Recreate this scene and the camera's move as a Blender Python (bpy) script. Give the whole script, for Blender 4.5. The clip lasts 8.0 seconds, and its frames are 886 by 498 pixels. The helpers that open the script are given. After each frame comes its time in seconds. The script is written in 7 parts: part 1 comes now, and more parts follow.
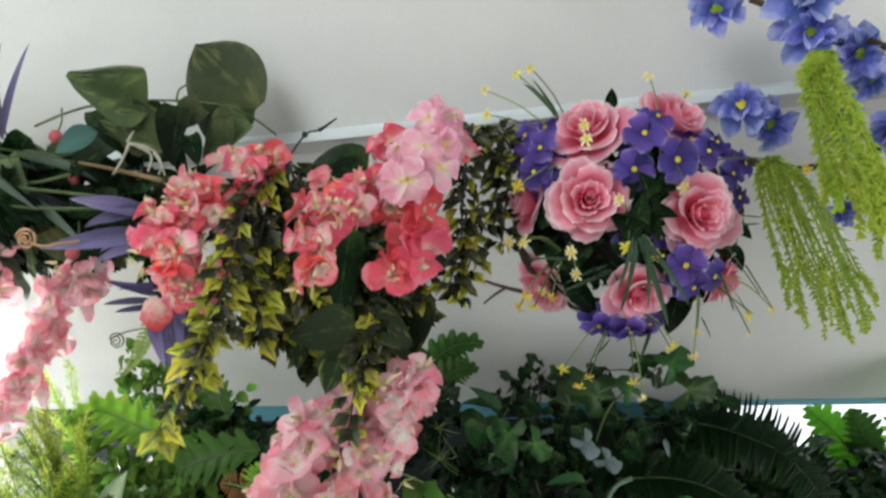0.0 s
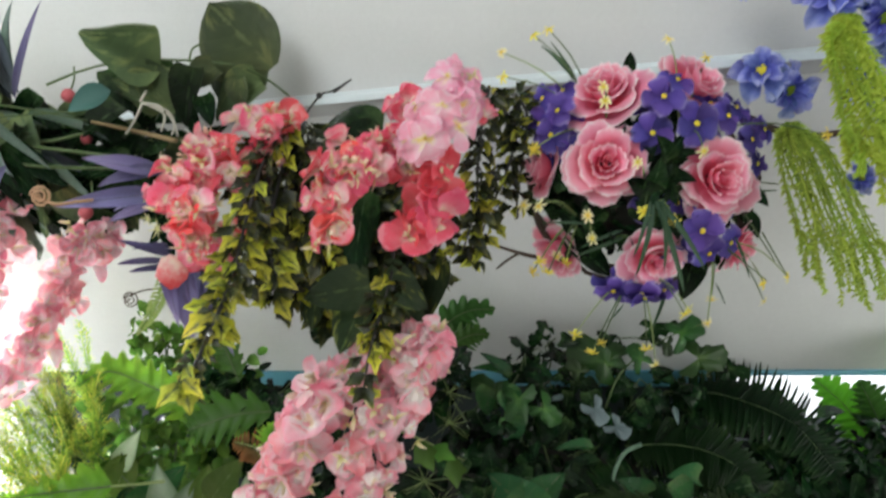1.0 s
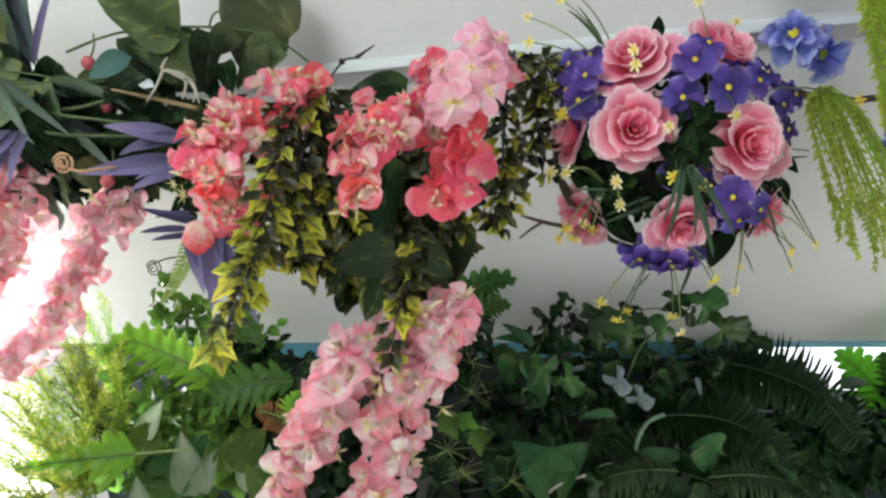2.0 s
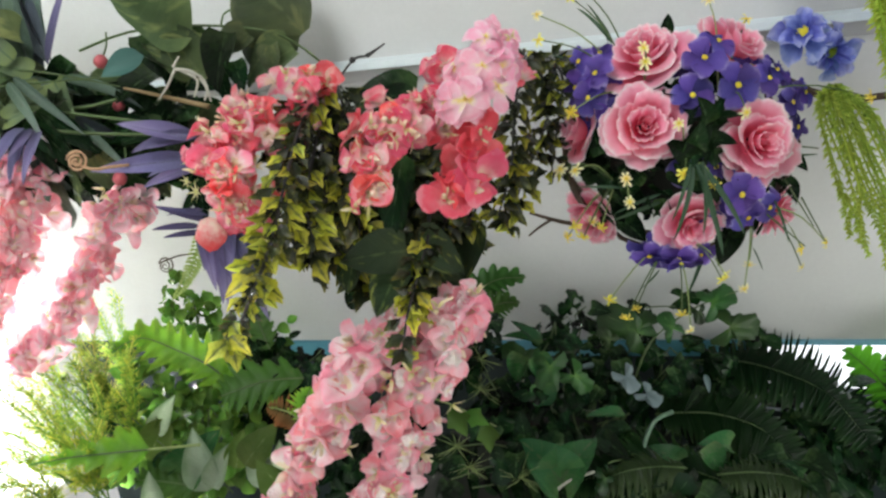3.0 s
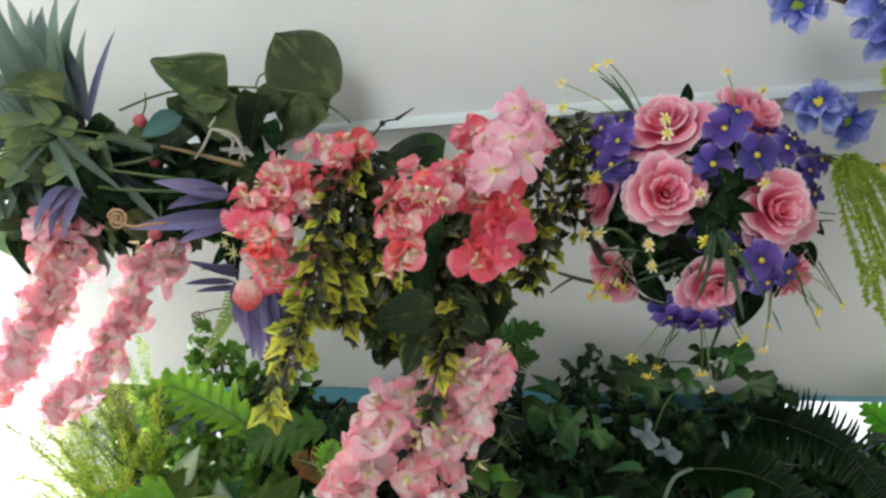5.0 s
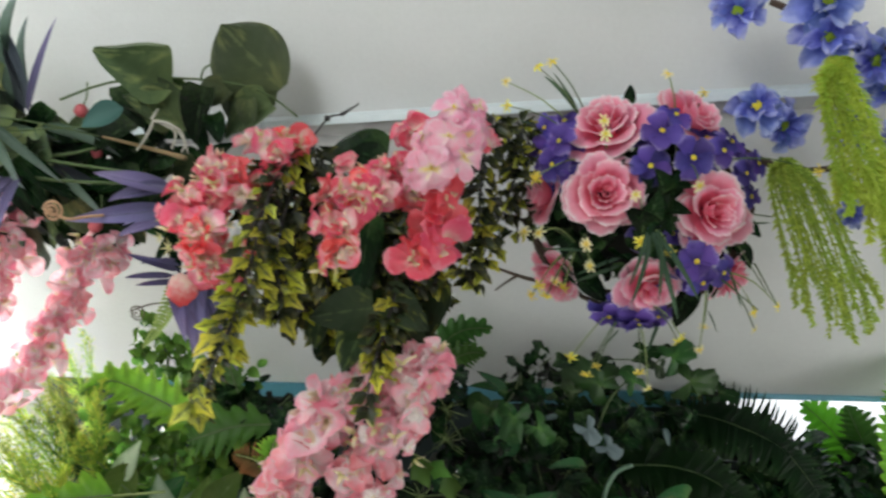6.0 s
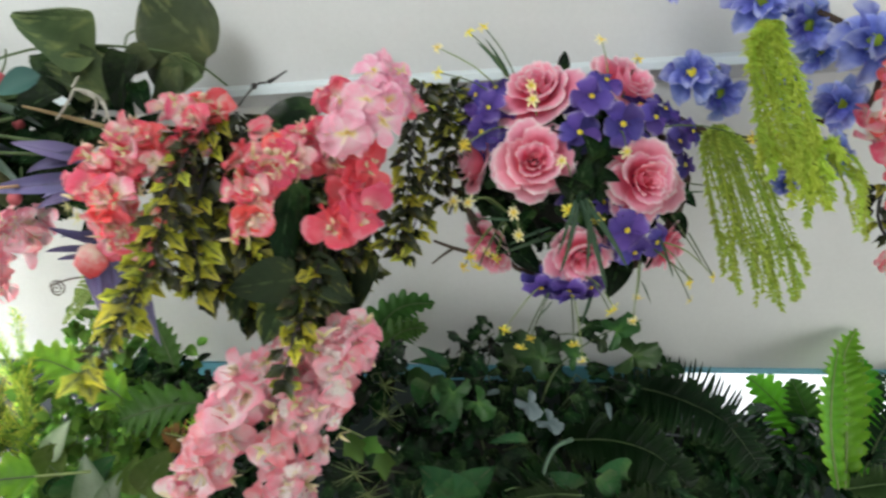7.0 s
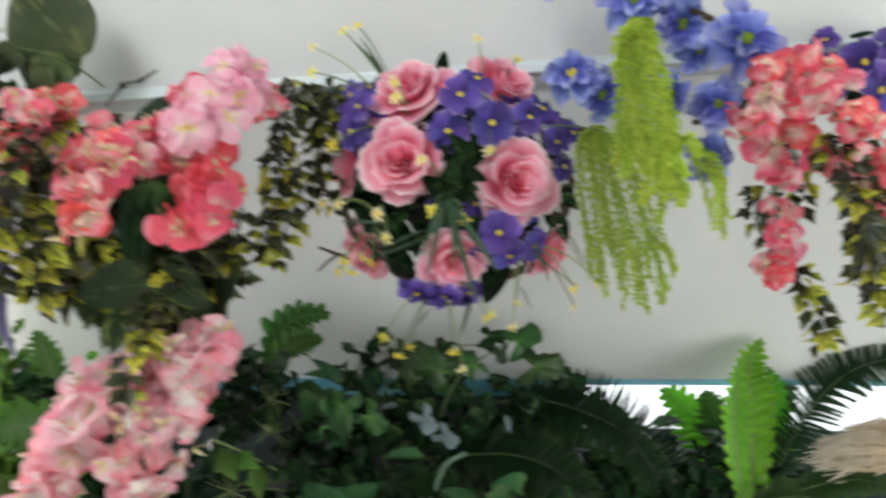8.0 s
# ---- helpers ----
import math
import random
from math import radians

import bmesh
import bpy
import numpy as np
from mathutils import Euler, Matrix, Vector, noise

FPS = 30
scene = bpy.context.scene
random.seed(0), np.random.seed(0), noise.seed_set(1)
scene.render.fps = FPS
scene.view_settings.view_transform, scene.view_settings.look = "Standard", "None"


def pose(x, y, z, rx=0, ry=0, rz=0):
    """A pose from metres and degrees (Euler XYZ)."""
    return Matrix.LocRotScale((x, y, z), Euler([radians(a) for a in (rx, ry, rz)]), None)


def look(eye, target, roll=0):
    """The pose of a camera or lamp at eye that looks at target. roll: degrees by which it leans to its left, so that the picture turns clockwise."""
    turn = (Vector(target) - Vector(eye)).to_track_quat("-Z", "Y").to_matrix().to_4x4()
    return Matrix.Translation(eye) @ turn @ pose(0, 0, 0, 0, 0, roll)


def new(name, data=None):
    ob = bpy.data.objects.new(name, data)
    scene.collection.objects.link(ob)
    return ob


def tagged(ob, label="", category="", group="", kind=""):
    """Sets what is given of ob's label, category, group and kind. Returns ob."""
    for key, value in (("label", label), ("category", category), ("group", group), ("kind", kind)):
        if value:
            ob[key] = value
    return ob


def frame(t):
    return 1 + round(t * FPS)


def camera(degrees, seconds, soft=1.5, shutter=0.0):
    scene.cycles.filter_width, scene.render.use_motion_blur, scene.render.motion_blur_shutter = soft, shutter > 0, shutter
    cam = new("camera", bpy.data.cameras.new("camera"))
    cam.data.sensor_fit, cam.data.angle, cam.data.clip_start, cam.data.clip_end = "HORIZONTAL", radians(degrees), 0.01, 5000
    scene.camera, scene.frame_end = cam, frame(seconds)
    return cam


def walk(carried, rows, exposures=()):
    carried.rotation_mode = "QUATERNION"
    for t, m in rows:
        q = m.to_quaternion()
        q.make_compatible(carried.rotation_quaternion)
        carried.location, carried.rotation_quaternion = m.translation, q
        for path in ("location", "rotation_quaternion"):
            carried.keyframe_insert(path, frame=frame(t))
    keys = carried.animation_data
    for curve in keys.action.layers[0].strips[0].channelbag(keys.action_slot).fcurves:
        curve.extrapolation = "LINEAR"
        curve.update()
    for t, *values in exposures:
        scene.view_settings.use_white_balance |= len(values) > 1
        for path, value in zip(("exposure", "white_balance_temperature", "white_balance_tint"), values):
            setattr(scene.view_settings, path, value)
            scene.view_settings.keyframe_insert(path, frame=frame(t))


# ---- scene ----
cam = camera(62.1, 8.0, soft=2.5, shutter=0.9)
METRES, EYE, TILT, LEAN, TURN = 0.34, 1.5, -14.0, 6.6, 0.0
ROWS = [
    (0.0, 0.0, 0.0, 0.0, 0.0, 0.0, -0.0),
    (0.5, -0.0119, 0.0042, -0.0211, 0.15, -1.05, -0.39),
    (1.0, -0.0367, 0.0078, -0.0409, 0.29, -1.94, -0.71),
    (1.5, -0.072, 0.0272, -0.0799, 0.59, -3.39, -0.79),
    (3.0, -0.1089, 0.0115, -0.0892, 1.32, -3.59, -0.7),
    (3.5, -0.1386, -0.0054, -0.0725, 1.8, -2.83, -1.09),
    (4.0, -0.1872, -0.0278, -0.0536, 2.44, -1.76, -1.36),
    (5.5, -0.1323, -0.0653, 0.0125, 1.12, -0.85, -1.65),
    (6.0, -0.0654, -0.059, 0.0149, -0.15, -1.39, -2.15),
    (6.5, 0.0114, -0.049, 0.0087, -1.26, -1.77, -2.01),
    (7.0, 0.1113, -0.0026, -0.0308, -1.66, -2.47, -1.91),
    (7.5, 0.2684, 0.0259, -0.0408, -1.2, -1.0, -0.75),
    (8.0, 0.467, 0.0709, -0.0819, -3.26, -0.67, -1.83),
]
walk(cam, [(t, pose(0, 0, EYE, TILT, LEAN, TURN) @ pose(METRES * x, METRES * y, METRES * z, 90 + pitch, roll, yaw)) for t, x, y, z, yaw, pitch, roll in ROWS],
     [(0.0, -0.16), (1.0, -0.10), (1.5, -0.05), (3.0, 0.03), (4.0, 0.0), (5.5, -0.28), (6.5, -0.20), (7.0, -0.02), (7.5, 0.05), (8.0, 0.10)])

# The starting camera's axes (x to its right, y away from the viewer, z up), in which things are placed to fit its view,
# and the room's, which follow the ledge.
BASE = pose(0, 0, EYE, TILT, LEAN, TURN)
ledge_way = BASE.to_3x3() @ Vector((1, -0.23, 0.062))
ROOM = Matrix.Translation(BASE @ Vector((0, 1.014, 0.176))) @ pose(0, 0, 0, 0, 0, math.degrees(math.atan2(ledge_way.y, ledge_way.x)))
FOOT = ROOM.inverted() @ BASE @ Vector((0.2, 1.221, -0.254))      # lower edge of the sloping board
FLOOR = -ROOM.translation.z

# ---- light ----
world = bpy.data.worlds.new("world")
scene.world = world
world.use_nodes = True
sky = world.node_tree.nodes.new("ShaderNodeTexSky")
sky.sky_type, sky.sun_disc = "NISHITA", False
sky.sun_elevation, sky.sun_rotation = radians(38), radians(-75)
world.node_tree.links.new(sky.outputs["Color"], world.node_tree.nodes["Background"].inputs["Color"])
world.node_tree.nodes["Background"].inputs["Strength"].default_value = 0.06


def area_lamp(name, m, width, height, watts, colour):
    data = bpy.data.lights.new(name, "AREA")
    data.shape, data.size, data.size_y, data.energy, data.color = "RECTANGLE", width, height, watts, colour
    ob = new(name, data)
    ob.matrix_world = ROOM @ m
    return ob


def room_look(eye, target):
    return look(eye, target)


area_lamp("window_light_side", room_look((-1.45, 0.36, -0.32), (-0.60, -0.27, -0.32)), 0.45, 0.96, 108, (1.0, 1.0, 0.93))
# Right window is out of view; set low to brighten the sloping board.
area_lamp("window_light_right", room_look((2.1, -0.95, -0.52), (0.3, 0.1, -0.2)), 1.2, 1.2, 24, (0.99, 1.0, 0.93))
# Soft fill added behind the viewer for even light from the front.
area_lamp("fill_light_front", room_look((-0.2, -2.6, 0.20), (0.0, 0.0, -0.2)), 2.0, 0.8, 8, (0.99, 1.0, 0.95))
# Added fill lamp overhead, so that the flowers shade the lower board.
area_lamp("skylight", room_look((-0.55, -1.30, 1.14), (-0.15, -0.15, -0.1)), 1.0, 0.55, 17, (0.98, 1.0, 0.97))


# ---- materials ----
def material(name):
    m = bpy.data.materials.new(name)
    m.use_nodes = True
    return m, m.node_tree.nodes, m.node_tree.links, m.node_tree.nodes["Principled BSDF"]


def ramp(nodes, stops):
    r = nodes.new("ShaderNodeValToRGB")
    els = r.color_ramp.elements
    while len(els) < len(stops):
        els.new(0.5)
    for e, (p, c) in zip(els, stops):
        e.position, e.color = p, (*c, 1)
    return r


def maths(nodes, links, op, a, b):
    n = nodes.new("ShaderNodeMath")
    n.operation = op
    for i, v in enumerate((a, b)):
        if isinstance(v, (int, float)):
            n.inputs[i].default_value = v
        else:
            links.new(v, n.inputs[i])
    return n.outputs[0]


def texture_noise(nodes, links, scale, detail=3.0, coords="Object"):
    tc = nodes.new("ShaderNodeTexCoord")
    n = nodes.new("ShaderNodeTexNoise")
    n.inputs["Scale"].default_value, n.inputs["Detail"].default_value = scale, detail
    links.new(tc.outputs[coords], n.inputs["Vector"])
    return n.outputs["Fac"]


def vary(nodes, links, colour, amount, hue=0.02):
    """Shift hue and value a little from piece to piece."""
    info = nodes.new("ShaderNodeObjectInfo")
    hsv = nodes.new("ShaderNodeHueSaturation")
    v = nodes.new("ShaderNodeMapRange")
    v.inputs["To Min"].default_value, v.inputs["To Max"].default_value = 1 - amount, 1 + amount
    links.new(info.outputs["Random"], v.inputs["Value"])
    links.new(v.outputs[0], hsv.inputs["Value"])
    h = nodes.new("ShaderNodeMapRange")
    h.inputs["To Min"].default_value, h.inputs["To Max"].default_value = 0.5 - hue, 0.5 + hue
    w = maths(nodes, links, "FRACT", maths(nodes, links, "MULTIPLY", info.outputs["Random"], 7.31), 0.0)
    links.new(w, h.inputs["Value"])
    links.new(h.outputs[0], hsv.inputs["Hue"])
    links.new(colour, hsv.inputs["Color"])
    return hsv.outputs["Color"]


def cloth_leaf(name, stops, rough=0.5, through_light=0.35, amount=0.18, hue=0.015, speckle=0.10, vein=None, across=None, scale=60, coat=0.0, streak=None, shine=0.3, ribs=0.0, petal=0.0):
    """Printed cloth or moulded plastic: colour from base to tip (u), optional colour on the midrib or the rim (v)."""
    m, nodes, links, bsdf = material(name)
    at_u, at_v = nodes.new("ShaderNodeAttribute"), nodes.new("ShaderNodeAttribute")
    at_u.attribute_name, at_v.attribute_name = "u", "v"
    grain = texture_noise(nodes, links, scale)
    u = maths(nodes, links, "ADD", at_u.outputs["Fac"], maths(nodes, links, "MULTIPLY", maths(nodes, links, "SUBTRACT", grain, 0.5), speckle * 4))
    if petal:
        island = nodes.new("ShaderNodeNewGeometry").outputs["Random Per Island"]
        own = nodes.new("ShaderNodeObjectInfo").outputs["Random"]
        shift = maths(nodes, links, "SUBTRACT", maths(nodes, links, "FRACT", maths(nodes, links, "ADD", island, own), 0.0), 0.5)
        u = maths(nodes, links, "ADD", u, maths(nodes, links, "MULTIPLY", shift, petal))
    r = ramp(nodes, stops)
    links.new(u, r.inputs["Fac"])
    colour = r.outputs["Color"]
    side = maths(nodes, links, "ABSOLUTE", at_v.outputs["Fac"], 0.0)
    for which in (vein, across):
        if which:
            low, high, c = which
            mr = nodes.new("ShaderNodeMapRange")
            mr.inputs["From Min"].default_value, mr.inputs["From Max"].default_value = low, high
            links.new(maths(nodes, links, "ADD", side, maths(nodes, links, "MULTIPLY", maths(nodes, links, "SUBTRACT", grain, 0.5), 0.5)), mr.inputs["Value"])
            mix = nodes.new("ShaderNodeMix")
            mix.data_type = "RGBA"
            links.new(mr.outputs[0], mix.inputs["Factor"])
            links.new(colour, mix.inputs["A"])
            mix.inputs["B"].default_value = (*c, 1)
            colour = mix.outputs["Result"]
    if streak:
        xyz = nodes.new("ShaderNodeCombineXYZ")
        links.new(maths(nodes, links, "MULTIPLY", at_v.outputs["Fac"], 1.6), xyz.inputs[0])
        links.new(maths(nodes, links, "ADD", maths(nodes, links, "MULTIPLY", at_u.outputs["Fac"], 2.2), maths(nodes, links, "MULTIPLY", side, -1.2)), xyz.inputs[1])
        info = nodes.new("ShaderNodeObjectInfo")
        links.new(maths(nodes, links, "MULTIPLY", info.outputs["Random"], 40.0), xyz.inputs[2])
        marks = nodes.new("ShaderNodeTexNoise")
        marks.inputs["Scale"].default_value, marks.inputs["Detail"].default_value = 1.3, 3.0
        links.new(xyz.outputs[0], marks.inputs["Vector"])
        mr = nodes.new("ShaderNodeMapRange")
        mr.inputs["From Min"].default_value, mr.inputs["From Max"].default_value = streak[0], streak[0] + 0.14
        links.new(marks.outputs["Fac"], mr.inputs["Value"])
        mix = nodes.new("ShaderNodeMix")
        mix.data_type = "RGBA"
        links.new(mr.outputs[0], mix.inputs["Factor"])
        links.new(colour, mix.inputs["A"])
        mix.inputs["B"].default_value = (*streak[1], 1)
        colour = mix.outputs["Result"]
    veins = None
    if ribs:
        slant = maths(nodes, links, "SUBTRACT", at_u.outputs["Fac"], maths(nodes, links, "MULTIPLY", side, 0.28))
        veins = maths(nodes, links, "POWER", maths(nodes, links, "ABSOLUTE", maths(nodes, links, "SINE", maths(nodes, links, "MULTIPLY", slant, 19.0), 0.0), 0.0), 0.5)
        lift = nodes.new("ShaderNodeMapRange")
        lift.inputs["From Max"].default_value, lift.inputs["To Min"].default_value, lift.inputs["To Max"].default_value = 0.5, ribs, 0.0
        links.new(veins, lift.inputs["Value"])
        mix = nodes.new("ShaderNodeMix")
        mix.data_type = "RGBA"
        links.new(lift.outputs[0], mix.inputs["Factor"])
        links.new(colour, mix.inputs["A"])
        mix.inputs["B"].default_value = (0.22, 0.32, 0.12, 1)
        colour = mix.outputs["Result"]
    colour = vary(nodes, links, colour, amount, hue)
    links.new(colour, bsdf.inputs["Base Color"])
    bsdf.inputs["Roughness"].default_value = rough
    bsdf.inputs["Specular IOR Level"].default_value = shine
    bsdf.inputs["Coat Weight"].default_value = coat
    weave = texture_noise(nodes, links, 900, 1.0)
    bump = nodes.new("ShaderNodeBump")
    bump.inputs["Strength"].default_value, bump.inputs["Distance"].default_value = 0.25, 0.0006
    relief = maths(nodes, links, "ADD", weave, maths(nodes, links, "MULTIPLY", grain, 2.0))
    if veins:
        bump.inputs["Strength"].default_value, bump.inputs["Distance"].default_value = 0.7, 0.0012
        relief = maths(nodes, links, "ADD", relief, maths(nodes, links, "MULTIPLY", veins, 1.6))
    links.new(relief, bump.inputs["Height"])
    links.new(bump.outputs["Normal"], bsdf.inputs["Normal"])
    if through_light:
        tr = nodes.new("ShaderNodeBsdfTranslucent")
        links.new(colour, tr.inputs["Color"])
        ms = nodes.new("ShaderNodeMixShader")
        ms.inputs[0].default_value = through_light
        links.new(bsdf.outputs[0], ms.inputs[1])
        links.new(tr.outputs[0], ms.inputs[2])
        links.new(ms.outputs[0], nodes["Material Output"].inputs["Surface"])
    return m


def painted(name, colour, rough=0.5, mottling=0.06, scale=6.0, relief=0.3):
    m, nodes, links, bsdf = material(name)
    big, fine = texture_noise(nodes, links, scale, 4.0), texture_noise(nodes, links, scale * 25, 3.0)
    f = maths(nodes, links, "ADD", maths(nodes, links, "MULTIPLY", big, 0.7), maths(nodes, links, "MULTIPLY", fine, 0.3))
    r = ramp(nodes, [(0.3, tuple(c * (1 - mottling) for c in colour)), (0.7, tuple(min(1, c * (1 + mottling)) for c in colour))])
    links.new(f, r.inputs["Fac"])
    links.new(r.outputs["Color"], bsdf.inputs["Base Color"])
    bsdf.inputs["Roughness"].default_value = rough
    bump = nodes.new("ShaderNodeBump")
    bump.inputs["Strength"].default_value, bump.inputs["Distance"].default_value = relief, 0.001
    links.new(fine, bump.inputs["Height"])
    links.new(bump.outputs["Normal"], bsdf.inputs["Normal"])
    return m


def speckled(m, colour, scale, size):
    """Small dark dots over the colour of a material."""
    nodes, links = m.node_tree.nodes, m.node_tree.links
    dots = nodes.new("ShaderNodeTexVoronoi")
    dots.inputs["Scale"].default_value = scale
    links.new(nodes.new("ShaderNodeTexCoord").outputs["Object"], dots.inputs["Vector"])
    inside = maths(nodes, links, "LESS_THAN", dots.outputs["Distance"], size)
    mix = nodes.new("ShaderNodeMix")
    mix.data_type = "RGBA"
    mix.inputs["B"].default_value = (*colour, 1)
    bsdf = next(n for n in nodes if n.type == "BSDF_PRINCIPLED")
    links.new(bsdf.inputs["Base Color"].links[0].from_socket, mix.inputs["A"])
    links.new(inside, mix.inputs["Factor"])
    links.new(mix.outputs["Result"], bsdf.inputs["Base Color"])


def glowing(name, colour, strength):
    m, nodes, links, bsdf = material(name)
    bsdf.inputs["Base Color"].default_value = (*colour, 1)
    bsdf.inputs["Emission Color"].default_value = (*colour, 1)
    bsdf.inputs["Emission Strength"].default_value = strength
    return m


WHITE = painted("white_board", (0.63, 0.65, 0.66), 0.5)
# Ledge tinted lighter in place of light on its top; rail greyed below it.
TRIM = painted("lit_ledge_trim", (0.68, 0.77, 0.81), 0.4)
RAIL = painted("grey_rail", (0.40, 0.41, 0.42), 0.5)
# Teal taken nearly to black: the shade between the plants is in this colour.
TEAL_SHADED = painted("shade_dark_teal", (0.006, 0.018, 0.020), 0.7, 0.3, 8.0)
BLUE_TRIM = painted("blue_trim", (0.08, 0.28, 0.38), 0.4)
PALE_BLUE = painted("pale_blue_trim", (0.22, 0.52, 0.68), 0.4)
PLASTER = painted("plaster", (0.62, 0.61, 0.58), 0.8, 0.05, 2.0)
# Unseen floor, kept pale so it bounces light onto the lower board.
FLOORING = painted("bounce_floor", (0.56, 0.54, 0.50), 0.35, 0.15, 3.0)
DAYLIGHT = glowing("daylight", (0.94, 0.97, 1.0), 1.5)
# Near-black fill put where only shade lies: behind the ivy, inside the bouquet.
SHADE_FILL = painted("dark_moss", (0.010, 0.012, 0.008), 0.95, 0.4, 30.0, 1.0)

CORAL = cloth_leaf("coral_petal", [(0.0, (0.94, 0.88, 0.74)), (0.20, (0.93, 0.68, 0.64)), (0.46, (0.91, 0.31, 0.36)), (0.80, (0.89, 0.12, 0.18)), (1.0, (0.89, 0.18, 0.25))], 0.6, 0.38, 0.18, 0.016, 0.2, scale=3.0, petal=0.5)
HOT = cloth_leaf("hot_pink_petal", [(0.0, (0.94, 0.88, 0.74)), (0.34, (0.95, 0.80, 0.80)), (0.64, (0.92, 0.44, 0.52)), (1.0, (0.88, 0.19, 0.30))], 0.6, 0.40, 0.12, 0.012, 0.22, scale=3.0, petal=0.5)
CORAL_DEEP = cloth_leaf("deep_coral_petal", [(0.0, (0.93, 0.80, 0.62)), (0.12, (0.92, 0.52, 0.52)), (0.34, (0.90, 0.22, 0.27)), (0.80, (0.89, 0.12, 0.18)), (1.0, (0.91, 0.30, 0.37))], 0.6, 0.38, 0.14, 0.014, 0.2, scale=3.0, petal=0.3)
BLUSH = cloth_leaf("blush_petal", [(0.0, (0.88, 0.80, 0.60)), (0.14, (0.95, 0.90, 0.86)), (0.36, (0.95, 0.73, 0.76)), (0.66, (0.93, 0.51, 0.59)), (1.0, (0.91, 0.32, 0.40))], 0.6, 0.42, 0.12, 0.016, 0.22, scale=3.0, petal=0.55)
BLUSH_PALE = cloth_leaf("pale_blush_petal", [(0.0, (0.88, 0.82, 0.62)), (0.14, (0.97, 0.96, 0.94)), (0.36, (0.96, 0.83, 0.86)), (0.68, (0.95, 0.60, 0.68)), (1.0, (0.93, 0.40, 0.49))], 0.6, 0.42, 0.08, 0.014, 0.22, scale=3.0, petal=0.5)
SHELL = cloth_leaf("shell_pink_petal", [(0.0, (0.94, 0.80, 0.36)), (0.09, (0.95, 0.84, 0.70)), (0.26, (0.95, 0.70, 0.80)), (0.74, (0.94, 0.47, 0.64)), (1.0, (0.95, 0.70, 0.80))], 0.6, 0.40, 0.06, 0.012, 0.24, scale=3.0, petal=0.4)
ROSE = cloth_leaf("rose_petal", [(0.0, (0.76, 0.08, 0.16)), (0.35, (0.87, 0.17, 0.28)), (0.66, (0.90, 0.27, 0.40)), (0.90, (0.92, 0.42, 0.56)), (0.97, (0.95, 0.66, 0.75)), (1.0, (0.96, 0.84, 0.88))], 0.7, 0.36, 0.07, 0.008, 0.06, None, (1.02, 1.24, (0.94, 0.62, 0.73)), scale=4.0)
LIP = cloth_leaf("white_lip", [(0.0, (0.90, 0.84, 0.62)), (0.25, (0.95, 0.93, 0.90)), (0.8, (0.96, 0.92, 0.92)), (1.0, (0.95, 0.80, 0.84))], 0.6, 0.40, 0.06, 0.01, 0.2, scale=3.0)
speckled(LIP, (0.16, 0.06, 0.09), 8.0, 0.22)
VIOLET = cloth_leaf("violet_petal", [(0.0, (0.04, 0.022, 0.16)), (0.4, (0.080, 0.05, 0.29)), (0.82, (0.125, 0.085, 0.38)), (0.97, (0.28, 0.23, 0.54))], 0.65, 0.25, 0.4, 0.014, 0.09, scale=3.5)
BLUE = cloth_leaf("blue_petal", [(0.0, (0.03, 0.05, 0.26)), (0.3, (0.10, 0.14, 0.52)), (0.65, (0.24, 0.30, 0.74)), (1.0, (0.52, 0.58, 0.88))], 0.6, 0.35, 0.25, 0.012, 0.18, scale=3.5)
CREAM = cloth_leaf("cream_sepal", [(0.0, (0.55, 0.55, 0.16)), (0.5, (0.80, 0.72, 0.48)), (1.0, (0.85, 0.74, 0.55))], 0.6, 0.3, 0.1)
BUD_CREAM = cloth_leaf("cream_bud", [(0.0, (0.84, 0.34, 0.34)), (0.45, (0.88, 0.66, 0.54)), (1.0, (0.90, 0.82, 0.64))], 0.6, 0.25, 0.08, 0.015, 0.15)
PALE_STAR = cloth_leaf("pale_star", [(0.0, (0.50, 0.55, 0.16)), (0.5, (0.80, 0.74, 0.42)), (1.0, (0.60, 0.64, 0.14))], 0.6, 0.3, 0.1)
YELLOW = cloth_leaf("yellow_petal", [(0.0, (0.84, 0.66, 0.04)), (1.0, (0.92, 0.86, 0.20))], 0.6, 0.25, 0.1)
IVORY = cloth_leaf("ivory_petal", [(0.0, (0.80, 0.62, 0.08)), (0.5, (0.86, 0.80, 0.40)), (1.0, (0.85, 0.84, 0.62))], 0.6, 0.25, 0.1)
PURPLE_LEAF = cloth_leaf("purple_leaf", [(0.0, (0.09, 0.09, 0.16)), (0.5, (0.18, 0.16, 0.33)), (1.0, (0.30, 0.27, 0.46))], 0.55, 0.25, 0.25, 0.015, 0.14, (0.10, 0.0, (0.10, 0.10, 0.16)), None, 90)
PLUM_LEAF = cloth_leaf("plum_leaf", [(0.0, (0.035, 0.03, 0.07)), (1.0, (0.08, 0.06, 0.17))], 0.5, 0.15, 0.2)
DUSK = cloth_leaf("dusky_blade", [(0.0, (0.07, 0.09, 0.10)), (1.0, (0.15, 0.17, 0.24))], 0.45, 0.3, 0.25)
RUSCUS = cloth_leaf("yellow_green_leaf", [(0.0, (0.06, 0.075, 0.02)), (0.26, (0.27, 0.29, 0.028)), (0.55, (0.50, 0.52, 0.045)), (1.0, (0.68, 0.66, 0.09))], 0.24, 0.32, 0.4, 0.02, 0.2, (0.34, 0.0, (0.07, 0.09, 0.025)), None, 5, shine=0.5)
